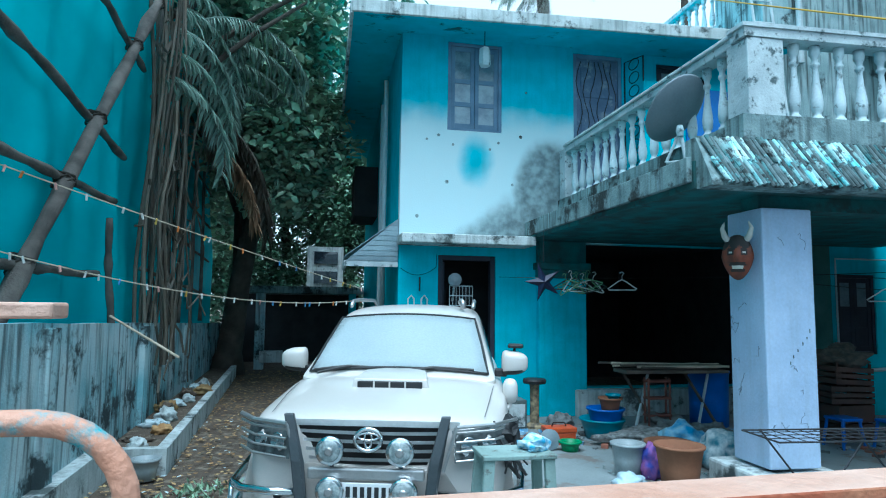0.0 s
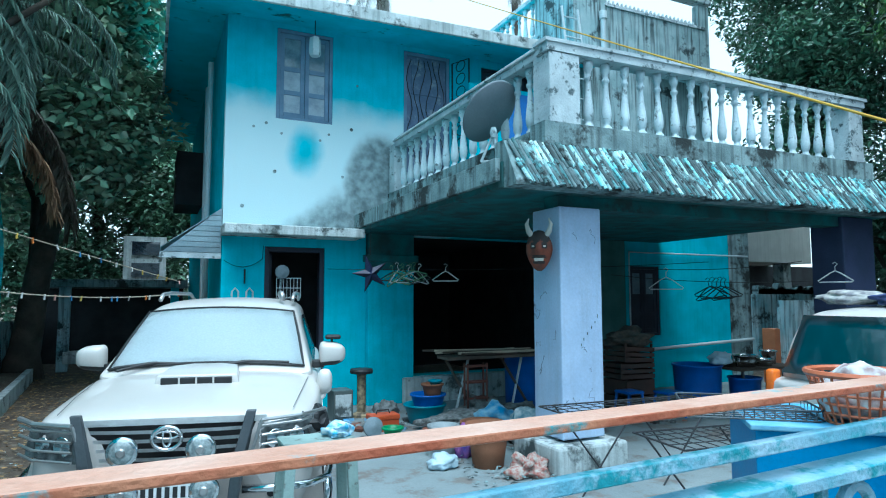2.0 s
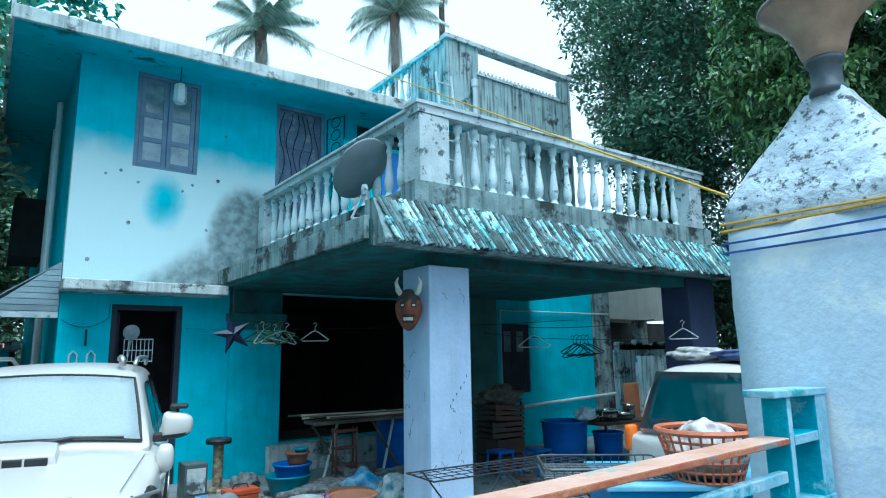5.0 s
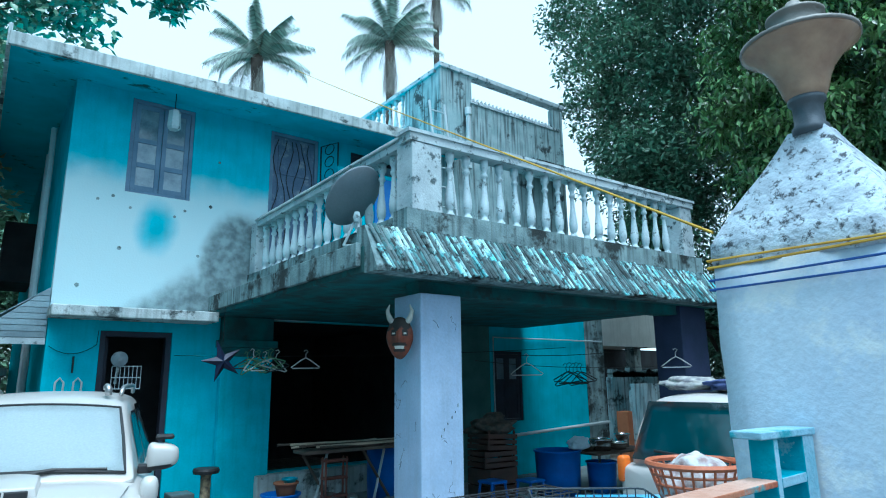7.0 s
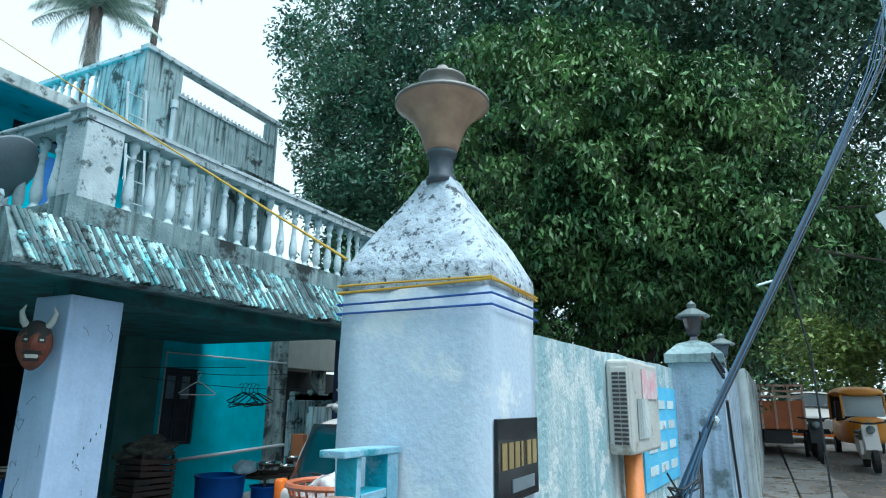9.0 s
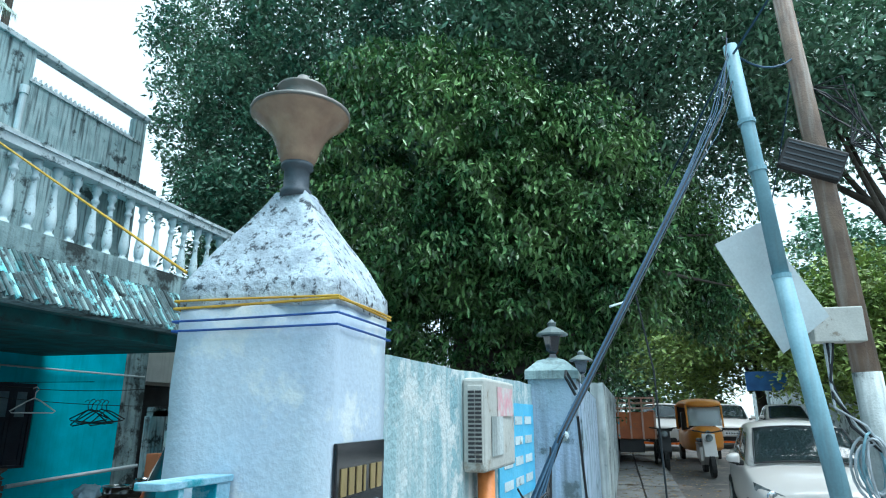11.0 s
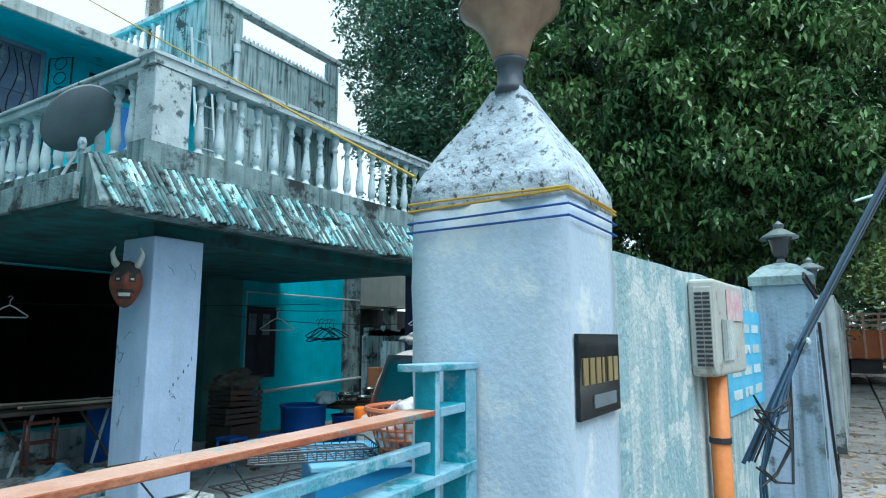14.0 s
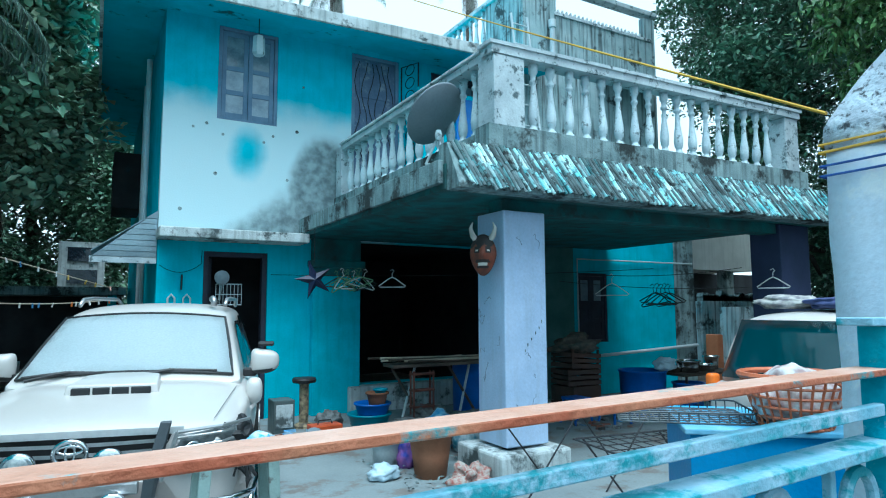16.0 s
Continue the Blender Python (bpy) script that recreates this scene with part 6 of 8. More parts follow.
# street trees far off, catching the light
tree((34.0, -7.0, 0.2), "sunlit lime-green trees at the end of the street", 6, 0.3, 6,
     [((34, -6.0, 6.5), (5, 5.0, 4.5), 90, 260, 1.1, 1.9, 0.85, 0.2), ((30, -10.0, 5.0), (4, 3.5, 3.6), 60, 240, 1.0, 1.6, 0.85, 0.2)], 0.30, 0.16, 0.3, M_LEAF3, 17)
tree((46.0, -2.0, 0.2), "shaded trees at the far end of the street", 6, 0.4, 8,
     [((46, -1.0, 7.0), (6, 9.0, 6.5), 120, 260, 1.6, 2.6, 0.85, 0.1), ((40, -16.0, 8.0), (6, 7.0, 6.0), 90, 240, 1.4, 2.2, 0.85, 0.1)], 0.42, 0.22, 0.3, M_LEAF2, 18)
tree((18.0, -7.5, 0.2), "street tree overhanging the road", 6, 0.3, 7,
     [((17.5, -6.0, 10.8), (4.5, 3.2, 2.8), 70, 230, 0.9, 1.5, 0.8, 0.3)], 0.24, 0.11, 0.5, M_LEAF2, 19)


# leaf colour paled to imitate haze over the distant palms
M_PALM = leaf_mat("haze_pale_palm_leaf", (0.22, 0.31, 0.27), (0.32, 0.42, 0.37), 0.5)
M_PALMDRY = leaf_mat("dead_palm_leaf", (0.30, 0.31, 0.28), (0.22, 0.22, 0.19), 0.7)


def palm(loc, h, label, seed, dry=False, fronds=26, length=3.2):
    p = thing("palm_tree", loc, label, "palm tree")
    rr = random.Random(seed)
    bm = B()
    b = Vector(loc)
    tube(bm, [b + Vector((0.1 * math.sin(k * 0.6), 0.1 * math.cos(k * 0.5), h * k / 10)) for k in range(11)], [0.22 - 0.006 * k for k in range(10)] + [0.3], 9)
    part("trunk", bm, M_BARK, p, smooth=True)
    top = b + Vector((0, 0, h))
    for f in range(fronds):
        bm = B()
        a = f * 2.4 + rr.uniform(-0.2, 0.2)
        e0 = rr.uniform(0.0, 1.55) if f < fronds * 0.65 else rr.uniform(-1.5, -1.1)
        d = Vector((math.cos(a), math.sin(a), 0))
        pts = []
        pos = top.copy()
        for k in range(11):
            ang = max(-1.5, e0 - (0.09 + 0.025 * (f % 5)) * k)
            pts.append(pos.copy())
            pos += (d * math.cos(ang) + Vector((0, 0, math.sin(ang)))) * length / 10
        tube(bm, pts, [0.03 - 0.0024 * k for k in range(11)], 4)
        sd = d.cross(Vector((0, 0, 1)))
        for k in range(1, 11):
            for j in range(4):
                q = pts[k - 1].lerp(pts[k], j / 4)
                ln = (0.85 * math.sin(math.pi * (k + 1) / 12.5) + 0.12) * length / 4.4
                for s in (-1, 1):
                    tip = q + sd * s * ln * 0.7 + (pts[k] - pts[k - 1]).normalized() * ln * 0.5 - Vector((0, 0, ln * 0.85))
                    w = (pts[k] - pts[k - 1]).normalized() * 0.035 + Vector((0, 0, 0.02))
                    v = [bm.verts.new(x) for x in (q + w, q - w, tip)]
                    bm.faces.new(v)
        part("frond", bm, M_PALM if f < fronds * 0.65 else M_PALMDRY, p)
    return p


palm((9.4, 26.0, 0), 16.5, "tall coconut palm behind the house", 1, length=2.7, fronds=44)
palm((16.5, 26.0, 0), 19.6, "tall coconut palm behind the house", 2, length=3.0, fronds=48)
palm((20.0, 26.5, 0), 24.6, "tall coconut palm behind the house", 3, length=2.8, fronds=44)

# dry hanging fronds and roots by the tarpaulin
dry = thing("dry_palm_fronds", (-2.2, 11.0, 1.4), "grey-brown dry palm fronds and aerial roots against the tarpaulin", "dry fronds")
M_DRY = mat("dry_frond", (0.085, 0.07, 0.05), (0.13, 0.12, 0.10), 0.9, vary=0.5, bump=0.3)
M_PALEFR = mat("grey_green_frond", (0.13, 0.22, 0.17), (0.24, 0.34, 0.29), 0.6, vary=0.5, bump=0.2)
rr = random.Random(21)
for k in range(30):
    bm = B()
    y = 9.9 + rr.random() * 2.4
    x = left_x(y) - 0.1 + rr.uniform(-0.1, 0.25)
    z1 = rr.uniform(4.5, 7.5)
    pts = [Vector((x + 0.06 * math.sin(t + k), y + 0.12 * math.sin(t * 0.8 + k * 2), 0.9 + (z1 - 0.9) * t / 8)) for t in range(9)]
    tube(bm, pts, rr.uniform(0.012, 0.03), 5)
    part("root", bm, M_DRY, dry)


def hanging_frond(base, d, length, e0, curl, m, leaflet, seed):
    rr = random.Random(seed)
    bm = B()
    d = Vector(d).normalized()
    pos = Vector(base)
    pts = []
    for k in range(13):
        ang = e0 - curl * k
        pts.append(pos.copy())
        pos += (d * math.cos(ang) + Vector((0, 0, math.sin(ang)))) * length / 12
    tube(bm, pts, [0.02 - 0.0013 * k for k in range(13)], 5)
    sd = d.cross(Vector((0, 0, 1))).normalized()
    for k in range(1, 13):
        for j in range(4):
            q = pts[k - 1].lerp(pts[k], j / 4)
            for s in (-1, 1):
                ln = leaflet * rr.uniform(0.6, 1.1)
                tip = q + sd * s * ln * 0.45 - Vector((0, 0, ln * 0.85)) + d * rr.uniform(-0.05, 0.12)
                md = q.lerp(tip, 0.45) + sd * s * ln * 0.12
                w = d * 0.013
                v = [bm.verts.new(x) for x in (q - w, q + w, md + w, tip, md - w)]
                bm.faces.new(v)
    part("frond", bm, m, dry)


for k in range(6):
    hanging_frond((left_x(12) + 0.1, 11.5 + 0.35 * k, 6.6 - 0.25 * k), (0.75, 0.3 + 0.1 * k, 0), 2.6, 0.6, 0.16, M_PALEFR, 0.5, 30 + k)
for k in range(4):
    hanging_frond((left_x(13) + 0.25, 12.2 + 0.3 * k, 5.4 - 0.2 * k), (0.5, 0.35, 0), 2.3, -0.3, 0.11, M_DRY, 0.55, 50 + k)
for k in range(5):
    hanging_frond((left_x(11) + 0.0, 10.2 + 0.3 * k, 5.2 + 0.5 * k), (0.4, 0.6, 0), 2.2, 0.2, 0.18, M_PALEFR, 0.45, 70 + k)
M_TANFR = mat("tan_dead_frond", (0.30, 0.19, 0.11), (0.20, 0.13, 0.08), 0.9, vary=0.4)
for k in range(2):
    hanging_frond((left_x(12) + 0.55, 12.0 + 0.2 * k, 4.6 - 0.1 * k), (0.5, 0.3, 0), 1.5, -0.5, 0.10, M_TANFR, 0.45, 95 + k)
# tangled creepers over the roots
for k in range(26):
    bm = B()
    y = 9.6 + rr.random() * 3.2
    x = left_x(y) + rr.uniform(-0.1, 0.35)
    z = rr.uniform(1.2, 6.5)
    pts = []
    for j in range(7):
        pts.append(Vector((x, y, z)))
        x += rr.uniform(-0.06, 0.08)
        y += rr.uniform(-0.25, 0.25)
        z += rr.uniform(-0.45, 0.15)
    tube(bm, pts, rr.uniform(0.008, 0.02), 5)
    part("creeper", bm, M_DRY, dry)

# clothes lines with pegs
M_PEGS = [mat("peg_" + n, c, None, 0.5) for n, c in (("white", (0.7, 0.7, 0.68)), ("orange", (0.8, 0.22, 0.04)), ("yellow", (0.75, 0.5, 0.1)), ("blue", (0.1, 0.3, 0.6)), ("pink", (0.75, 0.4, 0.35)))]
M_LINE = mat("pale_cord", (0.6, 0.5, 0.38), None, 0.8)
rr = random.Random(5)
for a, b, drop, npeg in (((-2.46, 5.86, 2.90), (0.72, 10.70, 2.07), 0.02, 22), ((-2.46, 5.98, 2.225), (0.77, 10.72, 1.90), 0.20, 26)):
    cl = thing("clothes_line", a, "sagging cord with coloured clothes pegs", "clothes line", group="clothes lines")
    pts = sag(a, b, drop, 40)
    bm = B()
    tube(bm, pts, 0.007, 5)
    part("cord", bm, M_LINE, cl)
    for k in range(npeg):
        t = (k + rr.uniform(0.1, 0.9)) / npeg * 40
        i = min(int(t), 39)
        p = pts[i].lerp(pts[i + 1], t - i)
        bm = B()
        box(bm, -0.008, 0.008, -0.009, 0.009, -0.05, 0.012, 0.002, m=Matrix.Translation(p) @ Matrix.Rotation(rr.uniform(0, 3), 4, "Z") @ Matrix.Rotation(rr.uniform(-0.4, 0.4), 4, "X"))
        part("peg", bm, M_PEGS[0] if rr.random() < 0.45 else rr.choice(M_PEGS), cl)
stick = thing("stick", (-1.9, 7.8, 1.5), "thin pale stick leaning off the wall", "stick")
bm = B()
rod(bm, (left_x(8) + 0.02, 8.0, 1.66), (-1.35, 7.6, 1.24), 0.014)
part("cane", bm, M_LINE, stick)
# shed and pale building at the end of the passage
shed = thing("shed", (-0.4, 20.0, 0), "dark open shed at the end of the passage", "shed")
for nm, b, m in (("roof", (-2.4, 1.2, 18.2, 21.0, 2.1, 2.3), M_CONC), ("post", (-1.75, -1.5, 18.4, 18.65, 0, 2.1), M_LWALL), ("post", (0.8, 1.0, 18.4, 18.65, 0, 2.1), M_TEALWALL),
                 ("back_wall", (-2.4, 1.2, 20.8, 21.0, 0, 2.1), M_DARKIN), ("shelf", (-1.6, -1.0, 18.3, 18.7, 0.2, 0.5), M_PALECONC)):
    bm = B()
    box(bm, *b, 0.01)
    part(nm, bm, m, shed)
bl = thing("building", (-0.3, 24, 0), "pale far building with dark windows behind the trees", "building")
bm = B()
box(bm, -0.55, 0.75, 23.5, 24, 0, 3.9)
part("wall", bm, M_PALECONC, bl)
for k in range(1):
    for j in range(2):
        bm = B()
        box(bm, -0.3, 0.55, 23.44, 23.498, 2.55 + 0.72 * j, 3.0 + 0.72 * j)
        part("window", bm, M_PANE, bl)
lw = thing("low_wall", (14.6, 11.5, 0), "stained teal yard wall topped with rubble beyond the wing", "wall", kind="structure")
bm = B()
box(bm, 14.6, 17.6, 11.5, 11.7, 0, 1.9, 0.02)
part("masonry", bm, M_LWALL, lw)
rr = random.Random(61)
bm = B()
for k in range(60):
    s = rr.uniform(0.05, 0.16)
    box(bm, -s, s, -0.09, 0.09, -0.02, s * 0.8, m=Matrix.Translation((rr.uniform(14.7, 17.4), 11.6, 1.905 + 0.12 * rr.random() * (k > 25))) @ Matrix.Rotation(rr.uniform(-0.4, 0.4), 4, "Y"))
part("rubble", bm, M_CONC, lw)
bl2 = thing("building", (14, 13, 0), "white building with a dark open storey beyond the wing", "building")
bm = B()
box(bm, 13.2, 19.1, 13.0, 18, 2.87, 4.4)
part("parapet", bm, mat("cream_parapet_paint", (0.80, 0.79, 0.76), (0.72, 0.71, 0.68), 0.8, streak=0.15), bl2)
# solid block whose near-black colour stands for shade in the open storey
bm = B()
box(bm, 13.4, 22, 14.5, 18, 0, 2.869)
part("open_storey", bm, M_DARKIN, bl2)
for x in (13.3, 15.6, 17.9):
    bm = B()
    box(bm, x, x + 0.35, 13.1, 13.45, 0, 2.869)
    part("pillar", bm, M_PALECONC, bl2)
for k in range(5):
    bm = B()
    box(bm, 13.5 + 0.24 * k, 13.66 + 0.24 * k, 12.99, 12.998, 3.0, 3.2)
    part("sign_bar", bm, M_BLACKP, bl2)
bm = B()
prism(bm, [(12.42, 9.2), (16, 8.2), (16, 8.35), (12.42, 9.35)], "z", 0, 1.75)
tagged(part("wall_yard", bm, M_LWALL), "stained low wall beside the wing", "wall", kind="structure")

# plain closing wall added across the street to block low sky light
bm = B()
box(bm, -40, 60, -12.4, -12, 0, 6.5)
tagged(part("wall_across", bm, M_PALECONC), "plain wall added across the street to block low light", "wall", kind="structure")

# ---- street ----
pv = tagged(new("footpath"), "cracked concrete footpath slabs with leaf litter", "footpath", kind="structure")
ROOT[pv.name] = Vector((0, 0, 0))
rr = random.Random(77)
for k in range(14):
    for j in range(2):
        x0, x1 = 2.7 + 1.35 * k, 2.7 + 1.35 * (k + 1) - 0.03
        y0 = -0.95 + 0.72 * j - 0.012 * k
        y1 = y0 + 0.69
        bm = B()
        h = rr.uniform(0.04, 0.08)
        vs = box(bm, x0, x1, y0, y1, 0, h, 0.012)
        for v in bm.verts:
            v.co.z += street_z(v.co.x) + (v.co.x - x0) * rr.uniform(-0.002, 0.002)
        part("slab", bm, M_PAVE, pv)
mh = thing("manhole_cover", (10.2, -0.35, street_z(10.2) + 0.07), "round concrete manhole cover in the footpath", "manhole cover")
bm = B()
lathe(bm, [(0.3, 0.05), (0.3, 0.085), (0.27, 0.095), (0.26, 0.088), (0.001, 0.088)], (10.2, -0.35, street_z(10.2)), 28)
part("lid", bm, M_PAVE, mh)
M_DEADLEAF = mat("dead_leaf", (0.30, 0.17, 0.07), (0.42, 0.30, 0.14), 0.8, vary=0.5, bump=0)


def litter(name, label, n, area, zf, size, m, seed, flat=0.25):
    """Loose leaves and scraps lying on the ground."""
    rng = np.random.default_rng(seed)
    ob = thing(name, (area[0], area[2], 0), label, "leaf litter", kind="stuff")
    x = rng.uniform(area[0], area[1], n)
    y = rng.uniform(area[2], area[3], n)
    z = np.array([zf(a, b) for a, b in zip(x, y)]) + 0.012 + rng.uniform(0, 0.01, n)
    o = leaf_mesh("scrap", np.stack([x, y, z], 1), size, size * 0.55, 0.0, rng, m, ob)
    mesh = o.data
    co = np.empty(len(mesh.vertices) * 3, np.float32)
    mesh.vertices.foreach_get("co", co)
    co = co.reshape(-1, 5, 3)
    base = co[:, :1, 2:3].copy()
    co[:, :, 2:3] = base + (co[:, :, 2:3] - base) * flat
    co[:, :, 2] = np.maximum(co[:, :, 2], base[:, :, 0] - 0.006)
    mesh.vertices.foreach_set("co", co.ravel())
    mesh.update()


litter("leaf_litter", "brown leaves scattered over footpath and road edge", 1800, (4, 22, -1.8, 0.6), lambda x, y: street_z(x) + (0.06 if y > -1 else -0.01), 0.09, M_DEADLEAF, 1)
litter("leaf_litter", "brown leaves and scraps on the side passage", 2600, (-2.0, 0.2, 4.5, 18), lambda x, y: 0.0, 0.08, M_DEADLEAF, 2)
litter("paper_scraps", "pale scraps of paper and plastic on the passage", 110, (-1.9, -0.2, 4.5, 11), lambda x, y: 0.01, 0.075, M_WHITE, 3)
litter("paper_scraps", "pale rubble scraps around the column footing", 200, (3.2, 4.3, 5.6, 7.4), lambda x, y: 0.02, 0.07, M_CONC, 4, 0.6)

# telegraph poles, board, boxes, cables
M_POLEB = mat("pale_blue_steel_pole", (0.26, 0.46, 0.54), (0.20, 0.38, 0.46), 0.55, streak=0.3, dirt=(0.12, 0.12, 0.11), bump=0.1)
M_POLEW = mat("rusty_timber_pole", (0.36, 0.26, 0.20), (0.24, 0.18, 0.15), 0.9, streak=0.6, dirt=(0.5, 0.46, 0.42), bump=0.5)
p1 = thing("utility_pole", (8.0, -2.02, 0.2), "leaning pale blue steel utility pole", "utility pole")
bm = B()
rod(bm, (8.0, -2.02, 0.1), (7.98, -1.66, 3.4), 0.10, 0.095, 18)
part("lower_tube", bm, M_POLEB, p1, smooth=True)
bm = B()
rod(bm, (7.98, -1.66, 3.4), (7.96, -1.46, 6.25), 0.085, 0.078, 18)
part("upper_tube", bm, M_POLEB, p1, smooth=True)
for z in (3.35, 4.6, 5.2):
    bm = B()
    c = Vector((7.98, -1.66, 3.4)).lerp(Vector((7.95, -1.36, 7.6)), max((z - 3.4) / 4.2, -0.02))
    rod(bm, c, c + Vector((0, 0.004, 0.05)), 0.100, seg=18)
    part("band", bm, M_POLEB, p1)
board = thing("board", (8.1, -1.6, 2.6), "blank white sheet board fixed askew behind the pole", "board")
bm = B()
vs = [(8.16, -1.06, 3.83), (8.16, -1.57, 4.05), (8.16, -2.12, 2.95), (8.16, -1.62, 2.56)]
quad_panel(bm, vs, 0.02)
part("sheet", bm, mat("plain_white_sheet", (0.62, 0.68, 0.70), (0.54, 0.60, 0.62), 0.6, bump=0.05), board)
p2 = thing("utility_pole", (9.0, -2.72, 0.2), "rusty old utility pole wrapped with cables", "utility pole")
bm = B()
rod(bm, (9.0, -2.75, 0.1), (9.0, -2.68, 2.4), 0.17, 0.15, 16)
part("lower_tube", bm, M_PALECONC, p2, smooth=True)
bm = B()
rod(bm, (9.0, -2.68, 2.4), (9.0, -2.36, 9.5), 0.145, 0.10, 16)
part("upper_tube", bm, M_POLEW, p2, smooth=True)
jb = thing("junction_box", (8.75, -2.35, 2.75), "beige junction box strapped to the pole", "junction box")
bm = B()
box(bm, 8.62, 8.84, -2.62, -2.08, 2.72, 3.12, 0.015, m=Matrix.Translation((0, 0, 0)))
part("casing", bm, M_BEIGE, jb)
# speaker box on the old pole, no light source
spk = thing("flood_lamp", (8.8, -2.5, 5.1), "dark rectangular speaker box tilted on the pole", "flood lamp")
bm = B()
box(bm, -0.06, 0.06, -0.36, 0.36, -0.2, 0.2, 0.02, m=Matrix.Translation((8.8, -2.42, 5.0)) @ Matrix.Rotation(radians(24), 4, "X"))
part("casing", bm, M_BLACKP, spk)
for k in range(5):
    bm = B()
    box(bm, -0.07, -0.062, -0.33, 0.33, -0.17 + 0.075 * k, -0.15 + 0.075 * k, m=Matrix.Translation((8.8, -2.42, 5.0)) @ Matrix.Rotation(radians(24), 4, "X"))
    part("rib", bm, M_GUN, spk)
M_CABLE = mat("dusty_blue_cable", (0.02, 0.065, 0.12), (0.04, 0.10, 0.17), 0.7)
M_CABLEK = mat("black_cable", (0.02, 0.025, 0.03), None, 0.6)
M_CABLEG = mat("pale_grey_cable", (0.5, 0.56, 0.6), None, 0.6)
bun = thing("cable_bundle", (4.2, 0.53, 1.8), "bundle of blue cables slung from pole to wall box", "cables")
rr = random.Random(8)
for k in range(9):
    bm = B()
    o = Vector((rr.uniform(-0.03, 0.03), rr.uniform(-0.03, 0.03), rr.uniform(-0.03, 0.03)))
    fan = rr.uniform(-0.35, 0.35)
    lo, hi = Vector((4.2, 0.53, 1.80)), Vector((7.95, -1.44, 5.72))
    pts = [Vector((4.1, 0.78, 1.25)) + o, lo + o * 0.6, lo.lerp(hi, 0.25) + o, lo.lerp(hi, 0.42) + o * 1.2, lo.lerp(hi, 0.62) + o * 2 + Vector((0, 0, fan * 0.12)),
           lo.lerp(hi, 0.82) + o * 3 + Vector((0, 0, fan * 0.4)), hi + Vector((0, 0, 0.3 + fan * 1.2))]
    tube(bm, pts, 0.005 if k else 0.007, 6)
    part("cable", bm, (M_CABLE, M_CABLEK, M_CABLE, M_CABLE)[k % 4], bun)
for k in range(11):
    bm = B()
    a = Vector((4.16, 0.58, 1.70 + rr.uniform(-0.03, 0.05)))
    e = Vector((3.80 + rr.uniform(-0.05, 0.2), 0.72, 1.60 - rr.uniform(0, 0.5)))
    m1 = a.lerp(e, 0.5) + Vector((0.05, -0.05, -rr.uniform(0.05, 0.32)))
    tube(bm, [a, a.lerp(m1, 0.5) + Vector((0.02, 0, -0.04)), m1, m1.lerp(e, 0.5) - Vector((0, 0, 0.03)), e], 0.005, 5)
    part("loop", bm, M_CABLEK, bun)
for sgn in range(3):
    bm = B()
    tube(bm, [(4.2, 0.53, 1.8), (4.0, 0.66, 1.5 - 0.06 * sgn), (3.9 + 0.12 * sgn, 0.72, 1.2), (3.85 + 0.25 * sgn, 0.72, 0.25)], 0.006, 6)
    part("cable", bm, M_CABLE, bun)
bm = B()
rod(bm, (4.22, 0.52, 1.79), (4.24, 0.508, 1.81), 0.026, seg=10)
part("tie", bm, M_WHITE, bun)
bm = B()
tube(bm, [(5.35, 0.02, 2.75), (5.36, -0.06, 2.2), (5.3, -0.07, 1.2), (5.3, -0.08, 0.25)], 0.007, 6)
part("hanging_cable", bm, M_CABLEK, bun)
bm = B()
rod(bm, (5.25, 0.21, 2.66), (5.42, 0.09, 2.72), 0.008)
part("spacer", bm, M_WHITE, bun)
bm = B()
tube(bm, sag((4.6, 0.45, 1.9), (5.6, 0.42, 0.9), 0.1, 8), 0.009, 5)
tube(bm, [(4.45, 0.45, 2.02), (4.4, 0.5, 2.12), (4.5, 0.5, 2.16), (4.62, 0.45, 2.06)], 0.009, 5)
part("loop", bm, M_CABLEK, bun)
for n, (a, b, d) in enumerate((((7.96, -1.46, 6.1), (-6, -3.5, 7.6), 0.5), ((7.96, -1.46, 6.15), (30, 0.5, 8.5), 0.8), ((9.0, -2.6, 7.1), (28, -6, 8.0), 0.6), ((9.0, -2.5, 6.6), (7.96, -1.46, 6.18), 0.2))):
    bm = B()
    tube(bm, sag(a, b, d, 18), 0.014, 5)
    part("cable", bm, M_CABLE, bun)
coil = thing("cable_coil", (8.95, -2.5, 1.5), "coiled pale cables tied to the old pole", "cable coil")
for k in range(9):
    bm = B()
    c = Vector((8.8 + rr.uniform(-0.05, 0.05), -2.52 + rr.uniform(-0.06, 0.06), 1.35))
    w, h = rr.uniform(0.08, 0.17), rr.uniform(0.25, 0.42)
    tube(bm, [c + Vector((0.04 * math.sin(a * 2 + k), w * math.cos(a), h * math.sin(a))) for a in [j * math.pi / 8 for j in range(16)]], 0.016, 6, True)
    part("turn", bm, M_CABLEG if k % 3 else M_POLEB, coil)
for k in range(4):
    bm = B()
    tube(bm, [(8.75, -2.3 + 0.03 * k, 2.72), (8.7, -2.2, 2.3 - 0.1 * k), (8.75, -2.35 - 0.05 * k, 1.8), (8.8, -2.7, 1.45), (8.85, -3.1 - 0.05 * k, 0.9), (8.9, -3.3, 0.25)], 0.017, 6)
    part("lead", bm, M_CABLEG if k % 2 else M_CABLEK, coil)
top = thing("cable_tangle", (9.0, -2.6, 6.0), "tangle of dark cables at the pole head", "cables")
